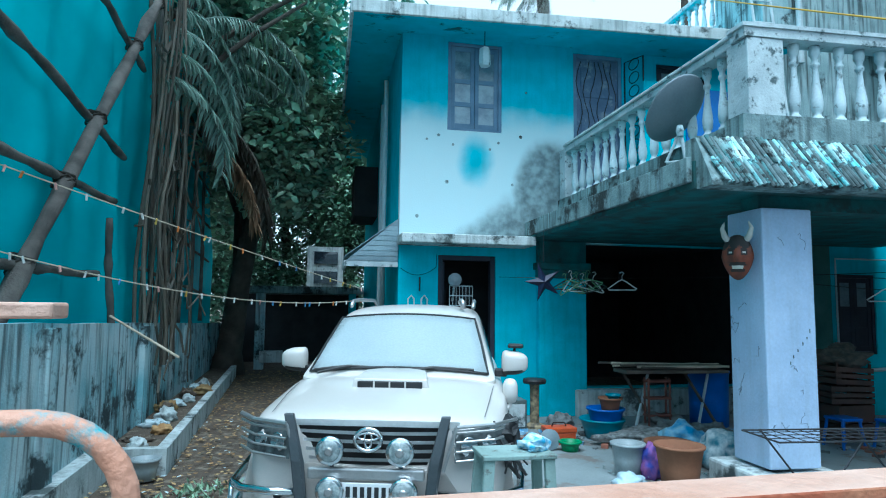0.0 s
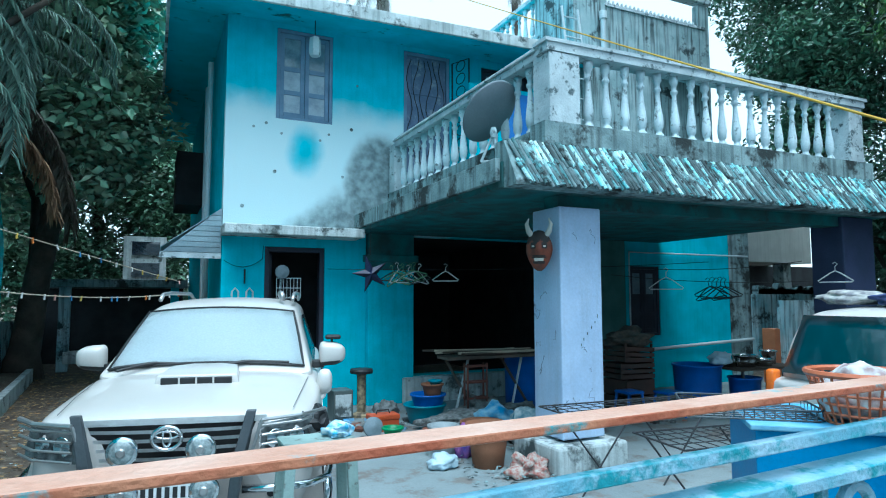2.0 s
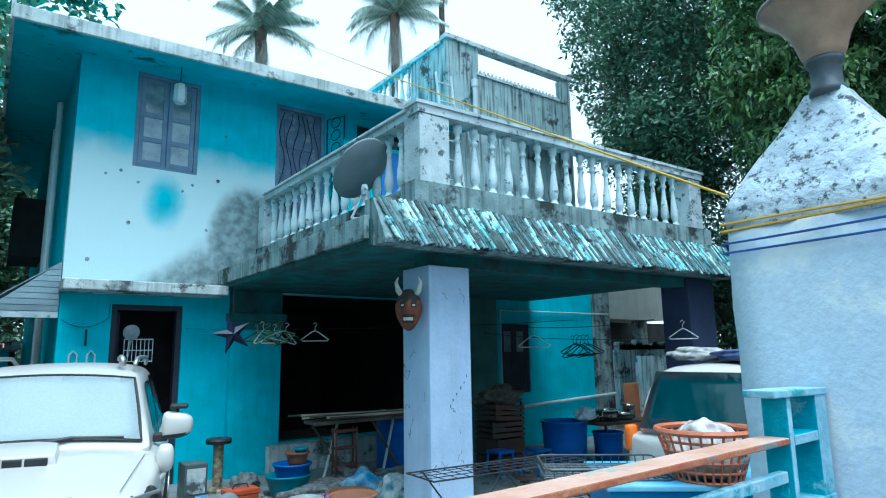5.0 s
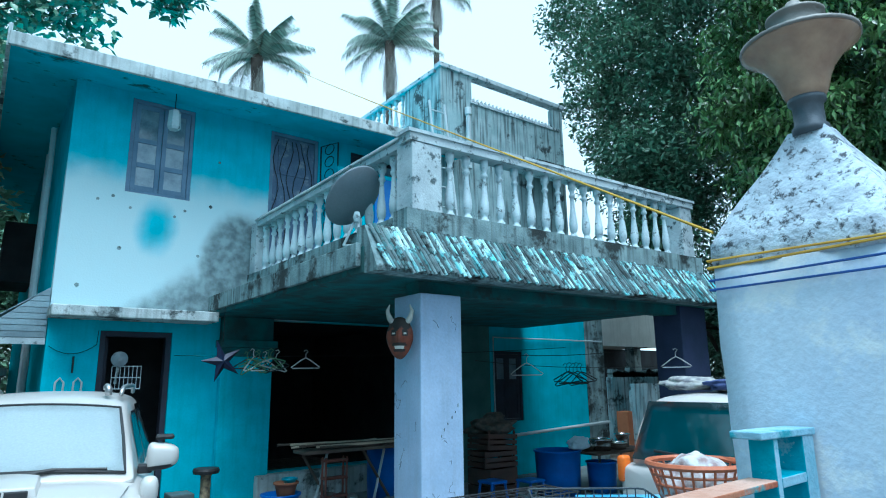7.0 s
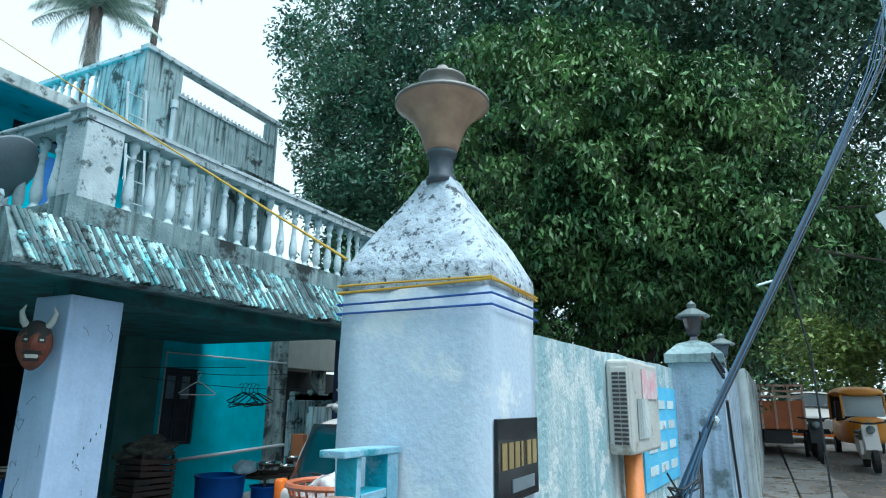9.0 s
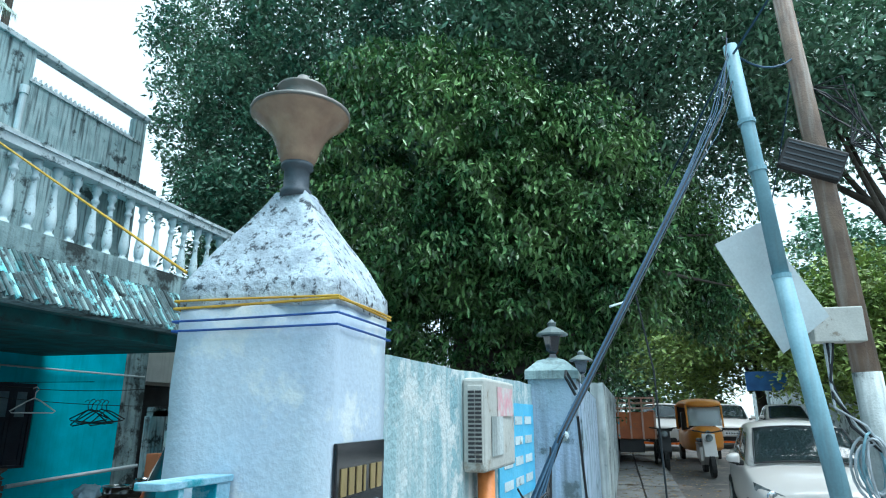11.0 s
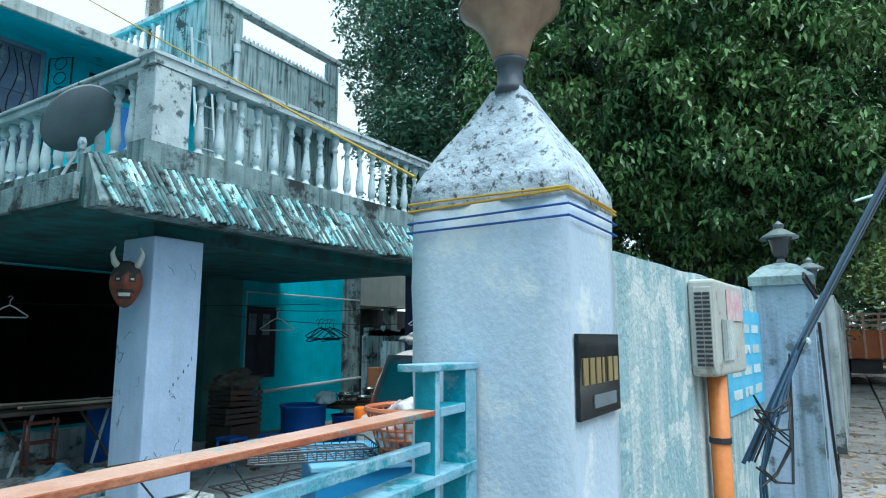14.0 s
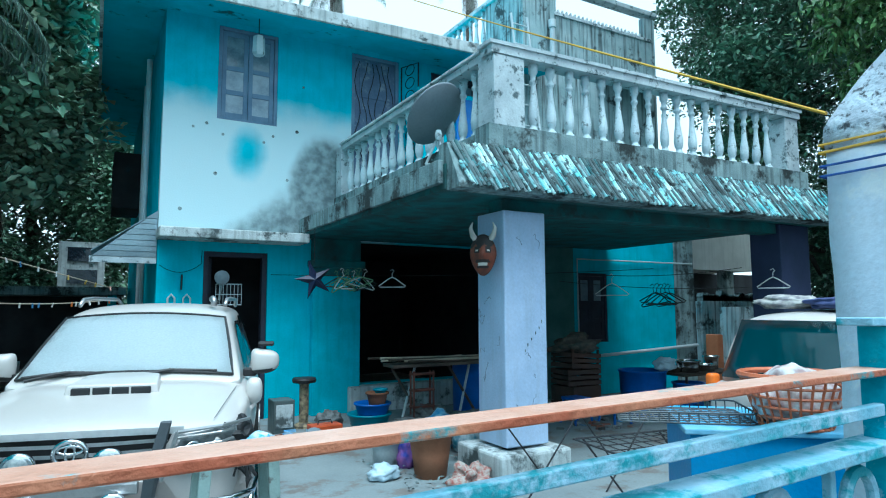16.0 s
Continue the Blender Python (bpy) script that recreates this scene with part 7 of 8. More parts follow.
for k in range(10):
    bm = B()
    a = k * 0.63
    tube(bm, [(9.0, -2.62, 6.1), (9.0 - 0.2 * math.cos(a), -2.7 - 0.4 * abs(math.sin(a)), 5.9 + 0.25 * math.sin(a * 2)), (8.9, -3.0 - 0.04 * k, 5.6 - 0.08 * k), (8.85, -2.9, 5.2)], 0.011, 5)
    part("cable", bm, M_CABLEK, top)

# vehicles down the street
def rickshaw(x, y, z):
    t = thing("auto_rickshaw", (x, y, z), "yellow auto rickshaw with a pale windscreen and dark cabin", "auto rickshaw")
    Y = mat("taxi_yellow", (0.72, 0.28, 0.03), (0.64, 0.24, 0.03), 0.4)
    RM = Matrix.Translation((x, y, z)) @ Matrix.Rotation(radians(-90), 4, "Z")

    def put_r(nm, bm, m, parent=t, smooth=False, subdivide=False):
        bmesh.ops.transform(bm, matrix=RM, verts=bm.verts)
        o = part(nm, bm, m, parent, "", smooth or subdivide)
        if subdivide:
            sm = o.modifiers.new("rounding", "SUBSURF")
            sm.levels = sm.render_levels = 2
        return o
    bm = B()
    skin(bm, [(yy, [(w * 0.8, zb), (w, zb + 0.1), (w, zt - 0.08), (w * 0.8, zt), (0, zt + 0.02)]) for yy, w, zb, zt in
              ((-0.05, 0.16, 0.42, 0.80), (0.05, 0.26, 0.34, 0.95), (0.4, 0.46, 0.30, 0.98), (0.8, 0.50, 0.28, 0.80), (1.3, 0.54, 0.28, 0.80), (2.2, 0.54, 0.30, 0.95), (2.35, 0.48, 0.36, 0.92))])
    put_r("body", bm, Y, subdivide=True)
    bm = B()
    skin(bm, [(yy, [(w, zt - 0.16), (w * 0.99, zt - 0.06), (w * 0.8, zt), (0, zt + 0.04)]) for yy, w, zt in ((0.22, 0.44, 1.58), (0.4, 0.50, 1.66), (1.3, 0.54, 1.70), (2.2, 0.54, 1.66), (2.34, 0.48, 1.56))])
    put_r("canopy", bm, Y, subdivide=True)
    bm = B()
    sheet(bm, lambda u, v: ((2 * u - 1) * 0.42, 0.22 + 0.10 * v + 0.06 * abs(2 * u - 1) ** 2, 0.97 + 0.50 * v), 8, 3)
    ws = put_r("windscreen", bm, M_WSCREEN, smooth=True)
    for sx in (-1, 1):
        bm = B()
        tube(bm, [(sx * 0.45, 0.26, 0.93), (sx * 0.45, 0.36, 1.52)], 0.025, 8)
        put_r("pillar", bm, Y)
        bm = B()
        tube(bm, [(sx * 0.52, 2.2, 0.85), (sx * 0.52, 2.2, 1.55)], 0.03, 8)
        put_r("pillar", bm, Y)
    bm = B()
    box(bm, -0.46, 0.46, 1.6, 1.75, 0.75, 1.35, 0.04)
    put_r("seat_back", bm, M_BLACKP)
    bm = B()
    box(bm, -0.49, 0.49, 2.24, 2.30, 0.85, 1.54, 0.01)
    put_r("rear_panel", bm, M_BLACKP)
    bm = B()
    rod(bm, (0, -0.08, 0.78), (0, 0.0, 0.78), 0.08, seg=16)
    put_r("headlamp", bm, M_SPOTLENS)
    for px, py in ((0.0, 0.12), (-0.48, 1.85), (0.48, 1.85)):
        bm = B()
        rod(bm, (px - 0.06, py, 0.22), (px + 0.06, py, 0.22), 0.22, seg=18)
        put_r("wheel", bm, M_TYRE)
    return t


def scooter(x, y, z, paint, label):
    t = thing("scooter", (x, y, z), label, "scooter")
    for dx in (0, 1.2):
        bm = B()
        rod(bm, (x + dx, y - 0.05, z + 0.23), (x + dx, y + 0.05, z + 0.23), 0.23, seg=18)
        part("wheel", bm, M_TYRE, t)
    bm = B()
    prism(bm, [(x + 0.02, z + 0.45), (x + 0.25, z + 0.95), (x + 0.32, z + 0.93), (x + 0.35, z + 0.35), (x + 0.75, z + 0.3), (x + 0.8, z + 0.62), (x + 1.5, z + 0.72), (x + 1.45, z + 0.4), (x + 0.75, z + 0.22), (x + 0.3, z + 0.25)], "y", y - 0.14, y + 0.14)
    part("body", bm, paint, t)
    bm = B()
    box(bm, x + 0.75, x + 1.5, y - 0.13, y + 0.13, z + 0.73, z + 0.82, 0.03)
    part("seat", bm, M_BLACKP, t)
    bm = B()
    tube(bm, [(x + 0.32, y - 0.34, z + 1.02), (x + 0.25, y - 0.1, z + 0.98), (x + 0.25, y + 0.1, z + 0.98), (x + 0.32, y + 0.34, z + 1.02)], 0.018, 6)
    part("handlebar", bm, M_BLACKP, t)
    bm = B()
    rod(bm, (x + 0.1, y, z + 0.86), (x + 0.16, y, z + 0.86), 0.08, seg=14)
    part("headlamp", bm, M_LENS, t)
    return t


rickshaw(19.0, -2.3, street_z(19))
scooter(16.6, -2.0, street_z(16.6), M_CARWHITE, "white scooter parked beside the rickshaw")
scooter(17.6, -1.1, street_z(17.6), M_BLACKP, "black scooter parked by the footpath")
M_TRUCK = mat("faded_orange_truck_paint", (0.50, 0.15, 0.05), (0.40, 0.12, 0.05), 0.7, dirt=(0.2, 0.12, 0.08), dirt_amount=0.2)
tr = thing("goods_truck", (19.0, 0.0, street_z(19)), "small goods truck with an orange steel bed", "truck")
tz = street_z(18.5)
tyo = -0.32
bm = B()
box(bm, 18.0, 20.6, tyo - 0.62, tyo + 0.62, tz + 0.68, tz + 0.75)
part("bed_floor", bm, M_TRUCK, tr)
bm = B()
box(bm, 17.95, 18.0, tyo - 0.62, tyo + 0.62, tz + 0.70, tz + 1.35, 0.01)
part("tailboard", bm, M_TRUCK, tr)
for k in range(5):
    bm = B()
    y = tyo - 0.62 + 0.3 * k
    box(bm, 17.92, 17.949, y, y + 0.045, tz + 0.68, tz + 1.72)
    part("upright", bm, M_GORANGE, tr)
for z in (1.42, 1.55, 1.68):
    bm = B()
    box(bm, 17.93, 17.96, tyo - 0.62, tyo + 0.62, tz + z, tz + z + 0.05)
    part("bar", bm, M_GORANGE, tr)
for k, yy in enumerate((tyo - 0.62, tyo + 0.58)):
    bm = B()
    box(bm, 18.01, 20.6, yy, yy + 0.04, tz + 0.76, tz + 1.4)
    part("side_board", bm, M_TRUCK, tr)
    bm = B()
    rod(bm, (18.5, yy, tz + 0.3), (18.5, yy + 0.05, tz + 0.3), 0.3, seg=18)
    part("wheel", bm, M_TYRE, tr)
bm = B()
box(bm, 18.1, 20.5, tyo - 0.3, tyo + 0.3, tz + 0.35, tz + 0.67)
part("chassis", bm, M_BLACKP, tr)
for x, y in ((26.5, -4.2), (27.5, -6.6), (24.5, -1.6), (34.0, -5.0)):
    c3 = copy_thing(hatchback, Matrix.Translation((x, y, street_z(x))))
    tagged(c3, "small white car parked far down the street")
sg = thing("sign", (30, -6.2, street_z(30)), "blue road sign board on a post far off", "road sign")
bm = B()
box(bm, 29.95, 30.0, -7.2, -5.6, street_z(30) + 2.2, street_z(30) + 3.0)
part("panel", bm, mat("blue_sign", (0.04, 0.16, 0.42), None, 0.5), sg)
bm = B()
rod(bm, (30.03, -6.4, street_z(30)), (30.03, -6.4, street_z(30) + 3.0), 0.05)
part("post", bm, M_PVC, sg)

# ---- things in the yard ----
def bench():
    t = thing("stool", (1.25, 4.2, 0), "tall worn pale green wooden stool beside the car", "stool")
    M = mat("worn_pale_green_wood", (0.27, 0.37, 0.35), (0.18, 0.25, 0.23), 0.8, fine=60, dirt=(0.12, 0.13, 0.12), dirt_amount=0.25, dirt_scale=12)
    bm = B()
    box(bm, 1.03, 1.46, 4.02, 4.30, 0.965, 0.99, 0.006)
    part("seat", bm, M, t)
    for x, dx in ((1.07, -0.07), (1.42, 0.04)):
        for y, dy in ((4.05, -0.04), (4.27, 0.04)):
            bm = B()
            vs = box(bm, x - 0.03, x + 0.03, y - 0.018, y + 0.018, 0.0, 0.964, 0.004)
            for v in bm.verts:
                k = 1 - v.co.z / 0.964
                v.co.x += dx * k
                v.co.y += dy * k
            part("leg", bm, M, t)
    for y in (4.05, 4.27):
        bm = B()
        box(bm, 1.08, 1.41, y - 0.012, y + 0.012, 0.42, 0.47, 0.004)
        part("stretcher", bm, M, t)
    cl = thing("cloth", (1.38, 4.17, 0.99), "crumpled blue and white cloth on the stool", "cloth")
    bm = B()
    bmesh.ops.create_icosphere(bm, subdivisions=4, radius=0.085, matrix=Matrix.Translation((1.37, 4.17, 1.03)))
    for v in bm.verts:
        v.co += noise.noise_vector(v.co * 20) * 0.05
        v.co.z = max(0.992, 1.0 + (v.co.z - 1.0) * 0.6)
    part("fold", bm, mat("blue_white_cloth", (0.06, 0.36, 0.6), (0.6, 0.7, 0.72), 0.9, scale=24), cl, smooth=True)


bench()


def pot(x, y, z, r, h, m, name, label, cat, taper=0.75, rim=0.02):
    t = thing(name, (x, y, z), label, cat)
    bm = B()
    lathe(bm, [(r * taper, z), (r * (taper + 1) / 2, z + h * 0.5), (r, z + h - 0.03), (r + rim, z + h - 0.025), (r + rim, z + h), (r - 0.01, z + h), (r * 0.9 * (taper + 1) / 2, z + h * 0.5), (r * taper * 0.9, z + 0.03)], (x, y, 0), 22)
    part("shell", bm, m, t, smooth=True)
    return t


def plastic(name, c, rough=0.4):
    return mat(name, c, tuple(v * 0.8 for v in c), rough, scale=4, bump=0.05)


P_BLUE = plastic("blue_plastic", (0.02, 0.14, 0.55))
P_TEAL = plastic("teal_plastic", (0.02, 0.28, 0.38))
P_RED = plastic("red_orange_plastic", (0.60, 0.10, 0.03))
P_GREEN = plastic("green_plastic", (0.03, 0.30, 0.12))
P_TERRA = plastic("brown_terracotta", (0.30, 0.13, 0.07), 0.8)
P_GREY = plastic("grey_bucket_plastic", (0.36, 0.42, 0.44))
P_STEEL = mat("polished_steel_pan", (0.7, 0.7, 0.7), (0.6, 0.6, 0.6), 0.2, metal=1.0, bump=0)
P_SKY = plastic("pale_plastic_bag", (0.5, 0.66, 0.75))
pot(4.0, 8.86, 0, 0.30, 0.28, P_TEAL, "tub", "teal plastic tub on the yard floor", "tub")
pot(4.05, 8.86, 0.16, 0.25, 0.26, P_BLUE, "basin", "blue plastic basin stacked in the tub", "basin")
pot(4.12, 8.86, 0.36, 0.15, 0.2, P_TERRA, "pot", "reddish brown clay pot in the basin", "pot")
pot(4.16, 8.84, 0.52, 0.09, 0.09, P_TEAL, "bowl", "small teal bowl on the clay pot", "bowl")
pot(3.25, 8.2, 0, 0.13, 0.13, P_GREEN, "bowl", "green plastic bowl on the floor", "bowl")
pot(3.42, 7.0, 0, 0.17, 0.36, P_GREY, "bucket", "grey plastic bucket on the yard floor", "bucket")
pot(3.68, 6.42, 0, 0.23, 0.46, P_TERRA, "planter", "tall reddish brown clay planter", "planter", 0.72)
pot(4.12, 7.35, 0, 0.26, 0.28, P_TERRA, "tub", "wide reddish brown tub among the rubbish", "tub", 0.7)
pot(6.12, 9.55, 0, 0.30, 0.85, P_BLUE, "drum", "tall blue plastic drum on the veranda", "drum", 0.95)
pot(8.55, 8.0, 0, 0.38, 0.72, P_BLUE, "drum", "wide blue plastic drum below the washing", "drum", 0.92)
pot(9.3, 7.7, 0, 0.25, 0.5, P_BLUE, "drum", "small blue plastic drum", "drum", 0.9)


def lump(name, label, cat, c, r, m, seed, squash=0.6, rough=0.35):
    t = thing(name, (c[0], c[1], c[2]), label, cat)
    bm = B()
    bmesh.ops.create_icosphere(bm, subdivisions=4, radius=1.0)
    for v in bm.verts:
        n1 = noise.noise(v.co * 1.6 + Vector((seed, 0, 0))) * rough + noise.noise(v.co * 4.5 + Vector((0, seed, 0))) * rough * 0.45
        v.co = v.co * (1 + n1)
        v.co = Vector((c[0] + v.co.x * r[0], c[1] + v.co.y * r[1], max(c[2], c[2] + (v.co.z * squash + 0.45) * r[2])))
    part("folds", bm, m, t, smooth=True)


lump("plastic_bag", "crumpled bright blue plastic bag", "bag", (4.55, 7.75, 0), (0.28, 0.25, 0.38), mat("bright_blue_bag", (0.03, 0.27, 0.55), (0.34, 0.56, 0.68), 0.35, scale=8, bump=0.1), 1)
M_SPOT = mat("white_spotted_bag", (0.66, 0.72, 0.74), (0.05, 0.22, 0.30), 0.6, scale=9, bump=0.1)
lump("bag", "white bag with dark teal spots", "bag", (4.66, 7.15, 0), (0.25, 0.22, 0.40), M_SPOT, 2, 0.7, 0.2)
lump("cloth", "purple and blue cloth hanging from the bucket", "cloth", (3.62, 6.9, 0), (0.13, 0.12, 0.34), mat("purple_blue_cloth", (0.05, 0.07, 0.38), (0.32, 0.12, 0.34), 0.8, scale=9), 3)
lump("bag", "pale crumpled plastic sheet by the tub", "bag", (3.2, 6.55, 0), (0.16, 0.13, 0.15), P_SKY, 4)
lump("cloth", "red and brown cloth in the rubbish", "cloth", (3.88, 5.95, 0), (0.19, 0.17, 0.17), mat("red_brown_cloth", (0.30, 0.10, 0.08), (0.42, 0.40, 0.36), 0.9, scale=26), 5, 0.7, 0.75)
lump("plastic_bag", "clear crumpled plastic bag on the drum", "bag", (8.8, 7.75, 0.72), (0.2, 0.16, 0.2), P_SKY, 6)
lump("rubbish_heap", "dark heap of cans and frames behind the pot", "rubbish", (4.5, 8.3, 0), (0.6, 0.4, 0.2), mat("dark_rubbish", (0.10, 0.11, 0.11), (0.3, 0.32, 0.32), 0.8, scale=16), 7, 0.6, 0.6)
tbx = thing("toolbox", (3.26, 8.6, 0), "red toolbox with a handle", "toolbox")
for nm, b in (("base", (3.06, 3.46, 8.5, 8.72, 0, 0.16)), ("lid", (3.05, 3.47, 8.49, 8.73, 0.163, 0.23))):
    bm = B()
    box(bm, *b, 0.012)
    part(nm, bm, P_RED, tbx)
bm = B()
tube(bm, [(3.16, 8.61, 0.23), (3.18, 8.61, 0.28), (3.34, 8.61, 0.28), (3.36, 8.61, 0.23)], 0.01, 6)
part("handle", bm, M_BLACKP, tbx)
std = thing("stand", (3.3, 9.7, 0), "patterned pedestal with a dark flat top", "pedestal")
bm = B()
lathe(bm, [(0.16, 0), (0.16, 0.04), (0.07, 0.08), (0.07, 0.62), (0.09, 0.66)], (3.3, 9.7, 0), 14)
part("column", bm, mat("patterned_pedestal", (0.10, 0.09, 0.07), (0.45, 0.36, 0.22), 0.7, scale=14), std)
bm = B()
lathe(bm, [(0.17, 0.66), (0.18, 0.70), (0.165, 0.73)], (3.3, 9.7, 0), 18)
part("top", bm, M_BLACKP, std)
spb = thing("speaker", (2.95, 9.5, 0), "grey metal box with a framed front", "box")
bm = B()
box(bm, 2.78, 3.08, 9.4, 9.75, 0, 0.46, 0.012)
part("casing", bm, plastic("grey_metal_box", (0.10, 0.13, 0.13)), spb)
bm = B()
box(bm, 2.81, 3.05, 9.39, 9.398, 0.08, 0.40)
part("panel", bm, M_PALECONC, spb)
fan = thing("table_fan", (3.05, 8.35, 0), "small fan head lying on the floor", "fan")
bm = B()
lathe(bm, [(0.02, 0), (0.13, 0.02), (0.13, 0.06), (0.02, 0.09)], (0, 0, 0), 18)
bmesh.ops.transform(bm, matrix=Matrix.Translation((3.0, 8.3, 0.13)) @ Matrix.Rotation(radians(80), 4, "X"), verts=bm.verts)
part("cage", bm, plastic("grey_fan_guard", (0.24, 0.31, 0.35)), fan)

# work table with sticks
tab = thing("work_table", (5.2, 9.1, 0), "rough wooden table with folding legs", "table")
M_BOARD = mat("rough_timber", (0.13, 0.10, 0.08), (0.075, 0.06, 0.05), 0.85, fine=50)
bm = B()
box(bm, 4.45, 6.1, 9.0, 9.42, 0.86, 0.91, 0.008)
part("top", bm, M_BOARD, tab)
for x in (4.75, 5.75):
    for s in (-1, 1):
        bm = B()
        rod(bm, (x - 0.2 * s, 9.0, 0), (x + 0.2 * s, 9.3, 0.84), 0.022)
        part("leg", bm, M_PVC if s > 0 else M_BOARD, tab)
M_RBROWN = mat("red_brown_paint", (0.20, 0.065, 0.045), (0.12, 0.045, 0.035), 0.7)
rk = thing("plant_stand", (4.85, 9.0, 0), "red-brown wooden stand below the work table", "stand")
for z in (0.28, 0.52, 0.76):
    bm = B()
    box(bm, 4.68, 5.05, 8.82, 8.97, z, z + 0.03, 0.005)
    part("shelf", bm, M_RBROWN, rk)
for x in (4.70, 5.03):
    for y in (8.84, 8.95):
        bm = B()
        rod(bm, (x, y, 0), (x, y, 0.82), 0.016)
        part("leg", bm, M_RBROWN, rk)
rr = random.Random(6)
for k in range(9):
    st = thing("stick", (4.8, 9.1, 0.9), "bare stick lying on the work table", "stick", group="sticks on the table")
    bm = B()
    y = 9.02 + 0.042 * k
    z = 0.928 + 0.012 * (k % 3)
    a = rr.uniform(-0.12, 0.12)
    rod(bm, (4.12 + rr.uniform(0, 0.7), y, z + rr.uniform(0, 0.05)), (6.0 + rr.uniform(-0.4, 0.3), y + a, z + rr.uniform(0, 0.06)), rr.uniform(0.012, 0.02))
    part("shaft", bm, M_LINE if k % 2 else M_BOARD, st)

# drying racks
def drying_rack(c, w, d, h, yaw, label):
    t = thing("drying_rack", (c[0], c[1], 0), label, "drying rack", group="drying racks")
    M = Matrix.Translation((c[0], c[1], 0)) @ Matrix.Rotation(radians(yaw), 4, "Z")

    def bar(a, b, r, nm):
        bm = B()
        rod(bm, M @ Vector(a), M @ Vector(b), r, seg=6)
        part(nm, bm, M_IRON, t)
    for s in (-1, 1):
        bar((-w / 2, s * d / 2, h), (w / 2, s * d / 2, h), 0.008, "frame_bar")
        bar((s * w / 2, -d / 2, h), (s * w / 2, d / 2, h), 0.008, "frame_bar")
        bar((s * w * 0.25 - 0.3, -d / 2 + 0.02, 0), (s * w * 0.25 + 0.3, -d / 2 + 0.02, h), 0.009, "leg")
        bar((s * w * 0.25 + 0.3, d / 2 - 0.02, 0), (s * w * 0.25 - 0.3, d / 2 - 0.02, h), 0.009, "leg")
    for k in range(1, 14):
        x = -w / 2 + w * k / 14
        bar((x, -d / 2, h), (x, d / 2, h), 0.004, "wire")
    for k in range(1, 4):
        y = -d / 2 + d * k / 4
        bar((-w / 2, y, h + 0.006), (w / 2, y, h + 0.006), 0.004, "wire")


drying_rack((4.72, 5.32), 1.85, 0.5, 0.75, -4, "black wire drying rack on crossed legs")
drying_rack((4.55, 3.95), 1.5, 0.62, 0.74, -8, "black wire drying rack on crossed legs")
# blue handcart box with basket
bx = thing("handcart", (3.9, 2.85, 0), "blue painted handcart box with a faded blue top", "handcart")
CM = Matrix.Translation((3.95, 2.72, 0)) @ Matrix.Rotation(radians(-40), 4, "Z")
M_CART = mat("royal_blue_cart_paint", (0.015, 0.20, 0.47), (0.03, 0.26, 0.54), 0.5, fine=40)
for nm, b, m in (("body", (-0.55, 0.62, -0.33, 0.40, 0.35, 1.10), M_CART), ("top", (-0.58, 0.65, -0.36, 0.43, 1.102, 1.135), mat("faded_blue_board", (0.06, 0.33, 0.58), (0.22, 0.46, 0.62), 0.7))):
    bm = B()
    box(bm, *b, 0.008, m=CM)
    part(nm, bm, m, bx)
for x in (-0.4, 0.4):
    for y in (-0.3, 0.34):
        bm = B()
        rod(bm, CM @ Vector((x, y, 0.17)), CM @ Vector((x, y + 0.04, 0.17)), 0.17, seg=16)
        part("wheel", bm, M_TYRE, bx)
bk = thing("laundry_basket", (3.86, 2.55, 1.136), "orange woven plastic basket full of laundry", "basket")
P_ORB = plastic("orange_basket_plastic", (0.58, 0.17, 0.08))
bc = Vector((3.84, 2.56, 1.137))
for k in range(28):
    a = k * 2 * math.pi / 28
    bm = B()
    rod(bm, bc + Vector((0.175 * math.cos(a), 0.175 * math.sin(a), 0)), bc + Vector((0.265 * math.cos(a), 0.265 * math.sin(a), 0.27)), 0.007, seg=5)
    part("stave", bm, P_ORB, bk)
for k in range(6):
    bm = B()
    r = 0.175 + 0.09 * k / 5
    tube(bm, [bc + Vector((r * math.cos(a), r * math.sin(a), 0.005 + 0.265 * k / 5)) for a in [j * math.pi / 12 for j in range(24)]], 0.008 if k < 5 else 0.018, 6, True)
    part("hoop", bm, P_ORB, bk)
lump("laundry", "pale and patterned clothes heaped in the basket", "laundry", (bc.x, bc.y, bc.z + 0.02), (0.20, 0.20, 0.31), mat("patterned_laundry", (0.60, 0.62, 0.62), (0.30, 0.22, 0.22), 0.9, scale=17), 8, 0.5, 0.25)
lump("clothes", "grey and pale clothes drying on the car roof", "clothes", (6.75, 4.33, 1.745), (0.3, 0.3, 0.14), mat("grey_clothes", (0.45, 0.45, 0.42), (0.2, 0.2, 0.22), 0.9, scale=14), 9)
lump("clothes", "dark blue cloth drying on the car roof", "clothes", (6.75, 3.83, 1.745), (0.28, 0.3, 0.12), mat("navy_cloth", (0.05, 0.07, 0.18), (0.08, 0.1, 0.22), 0.9), 10)
lump("clothes", "beige cloth drying on the car roof", "clothes", (6.75, 3.33, 1.745), (0.28, 0.25, 0.15), mat("beige_cloth", (0.5, 0.45, 0.36), (0.35, 0.32, 0.28), 0.9, scale=12), 12)
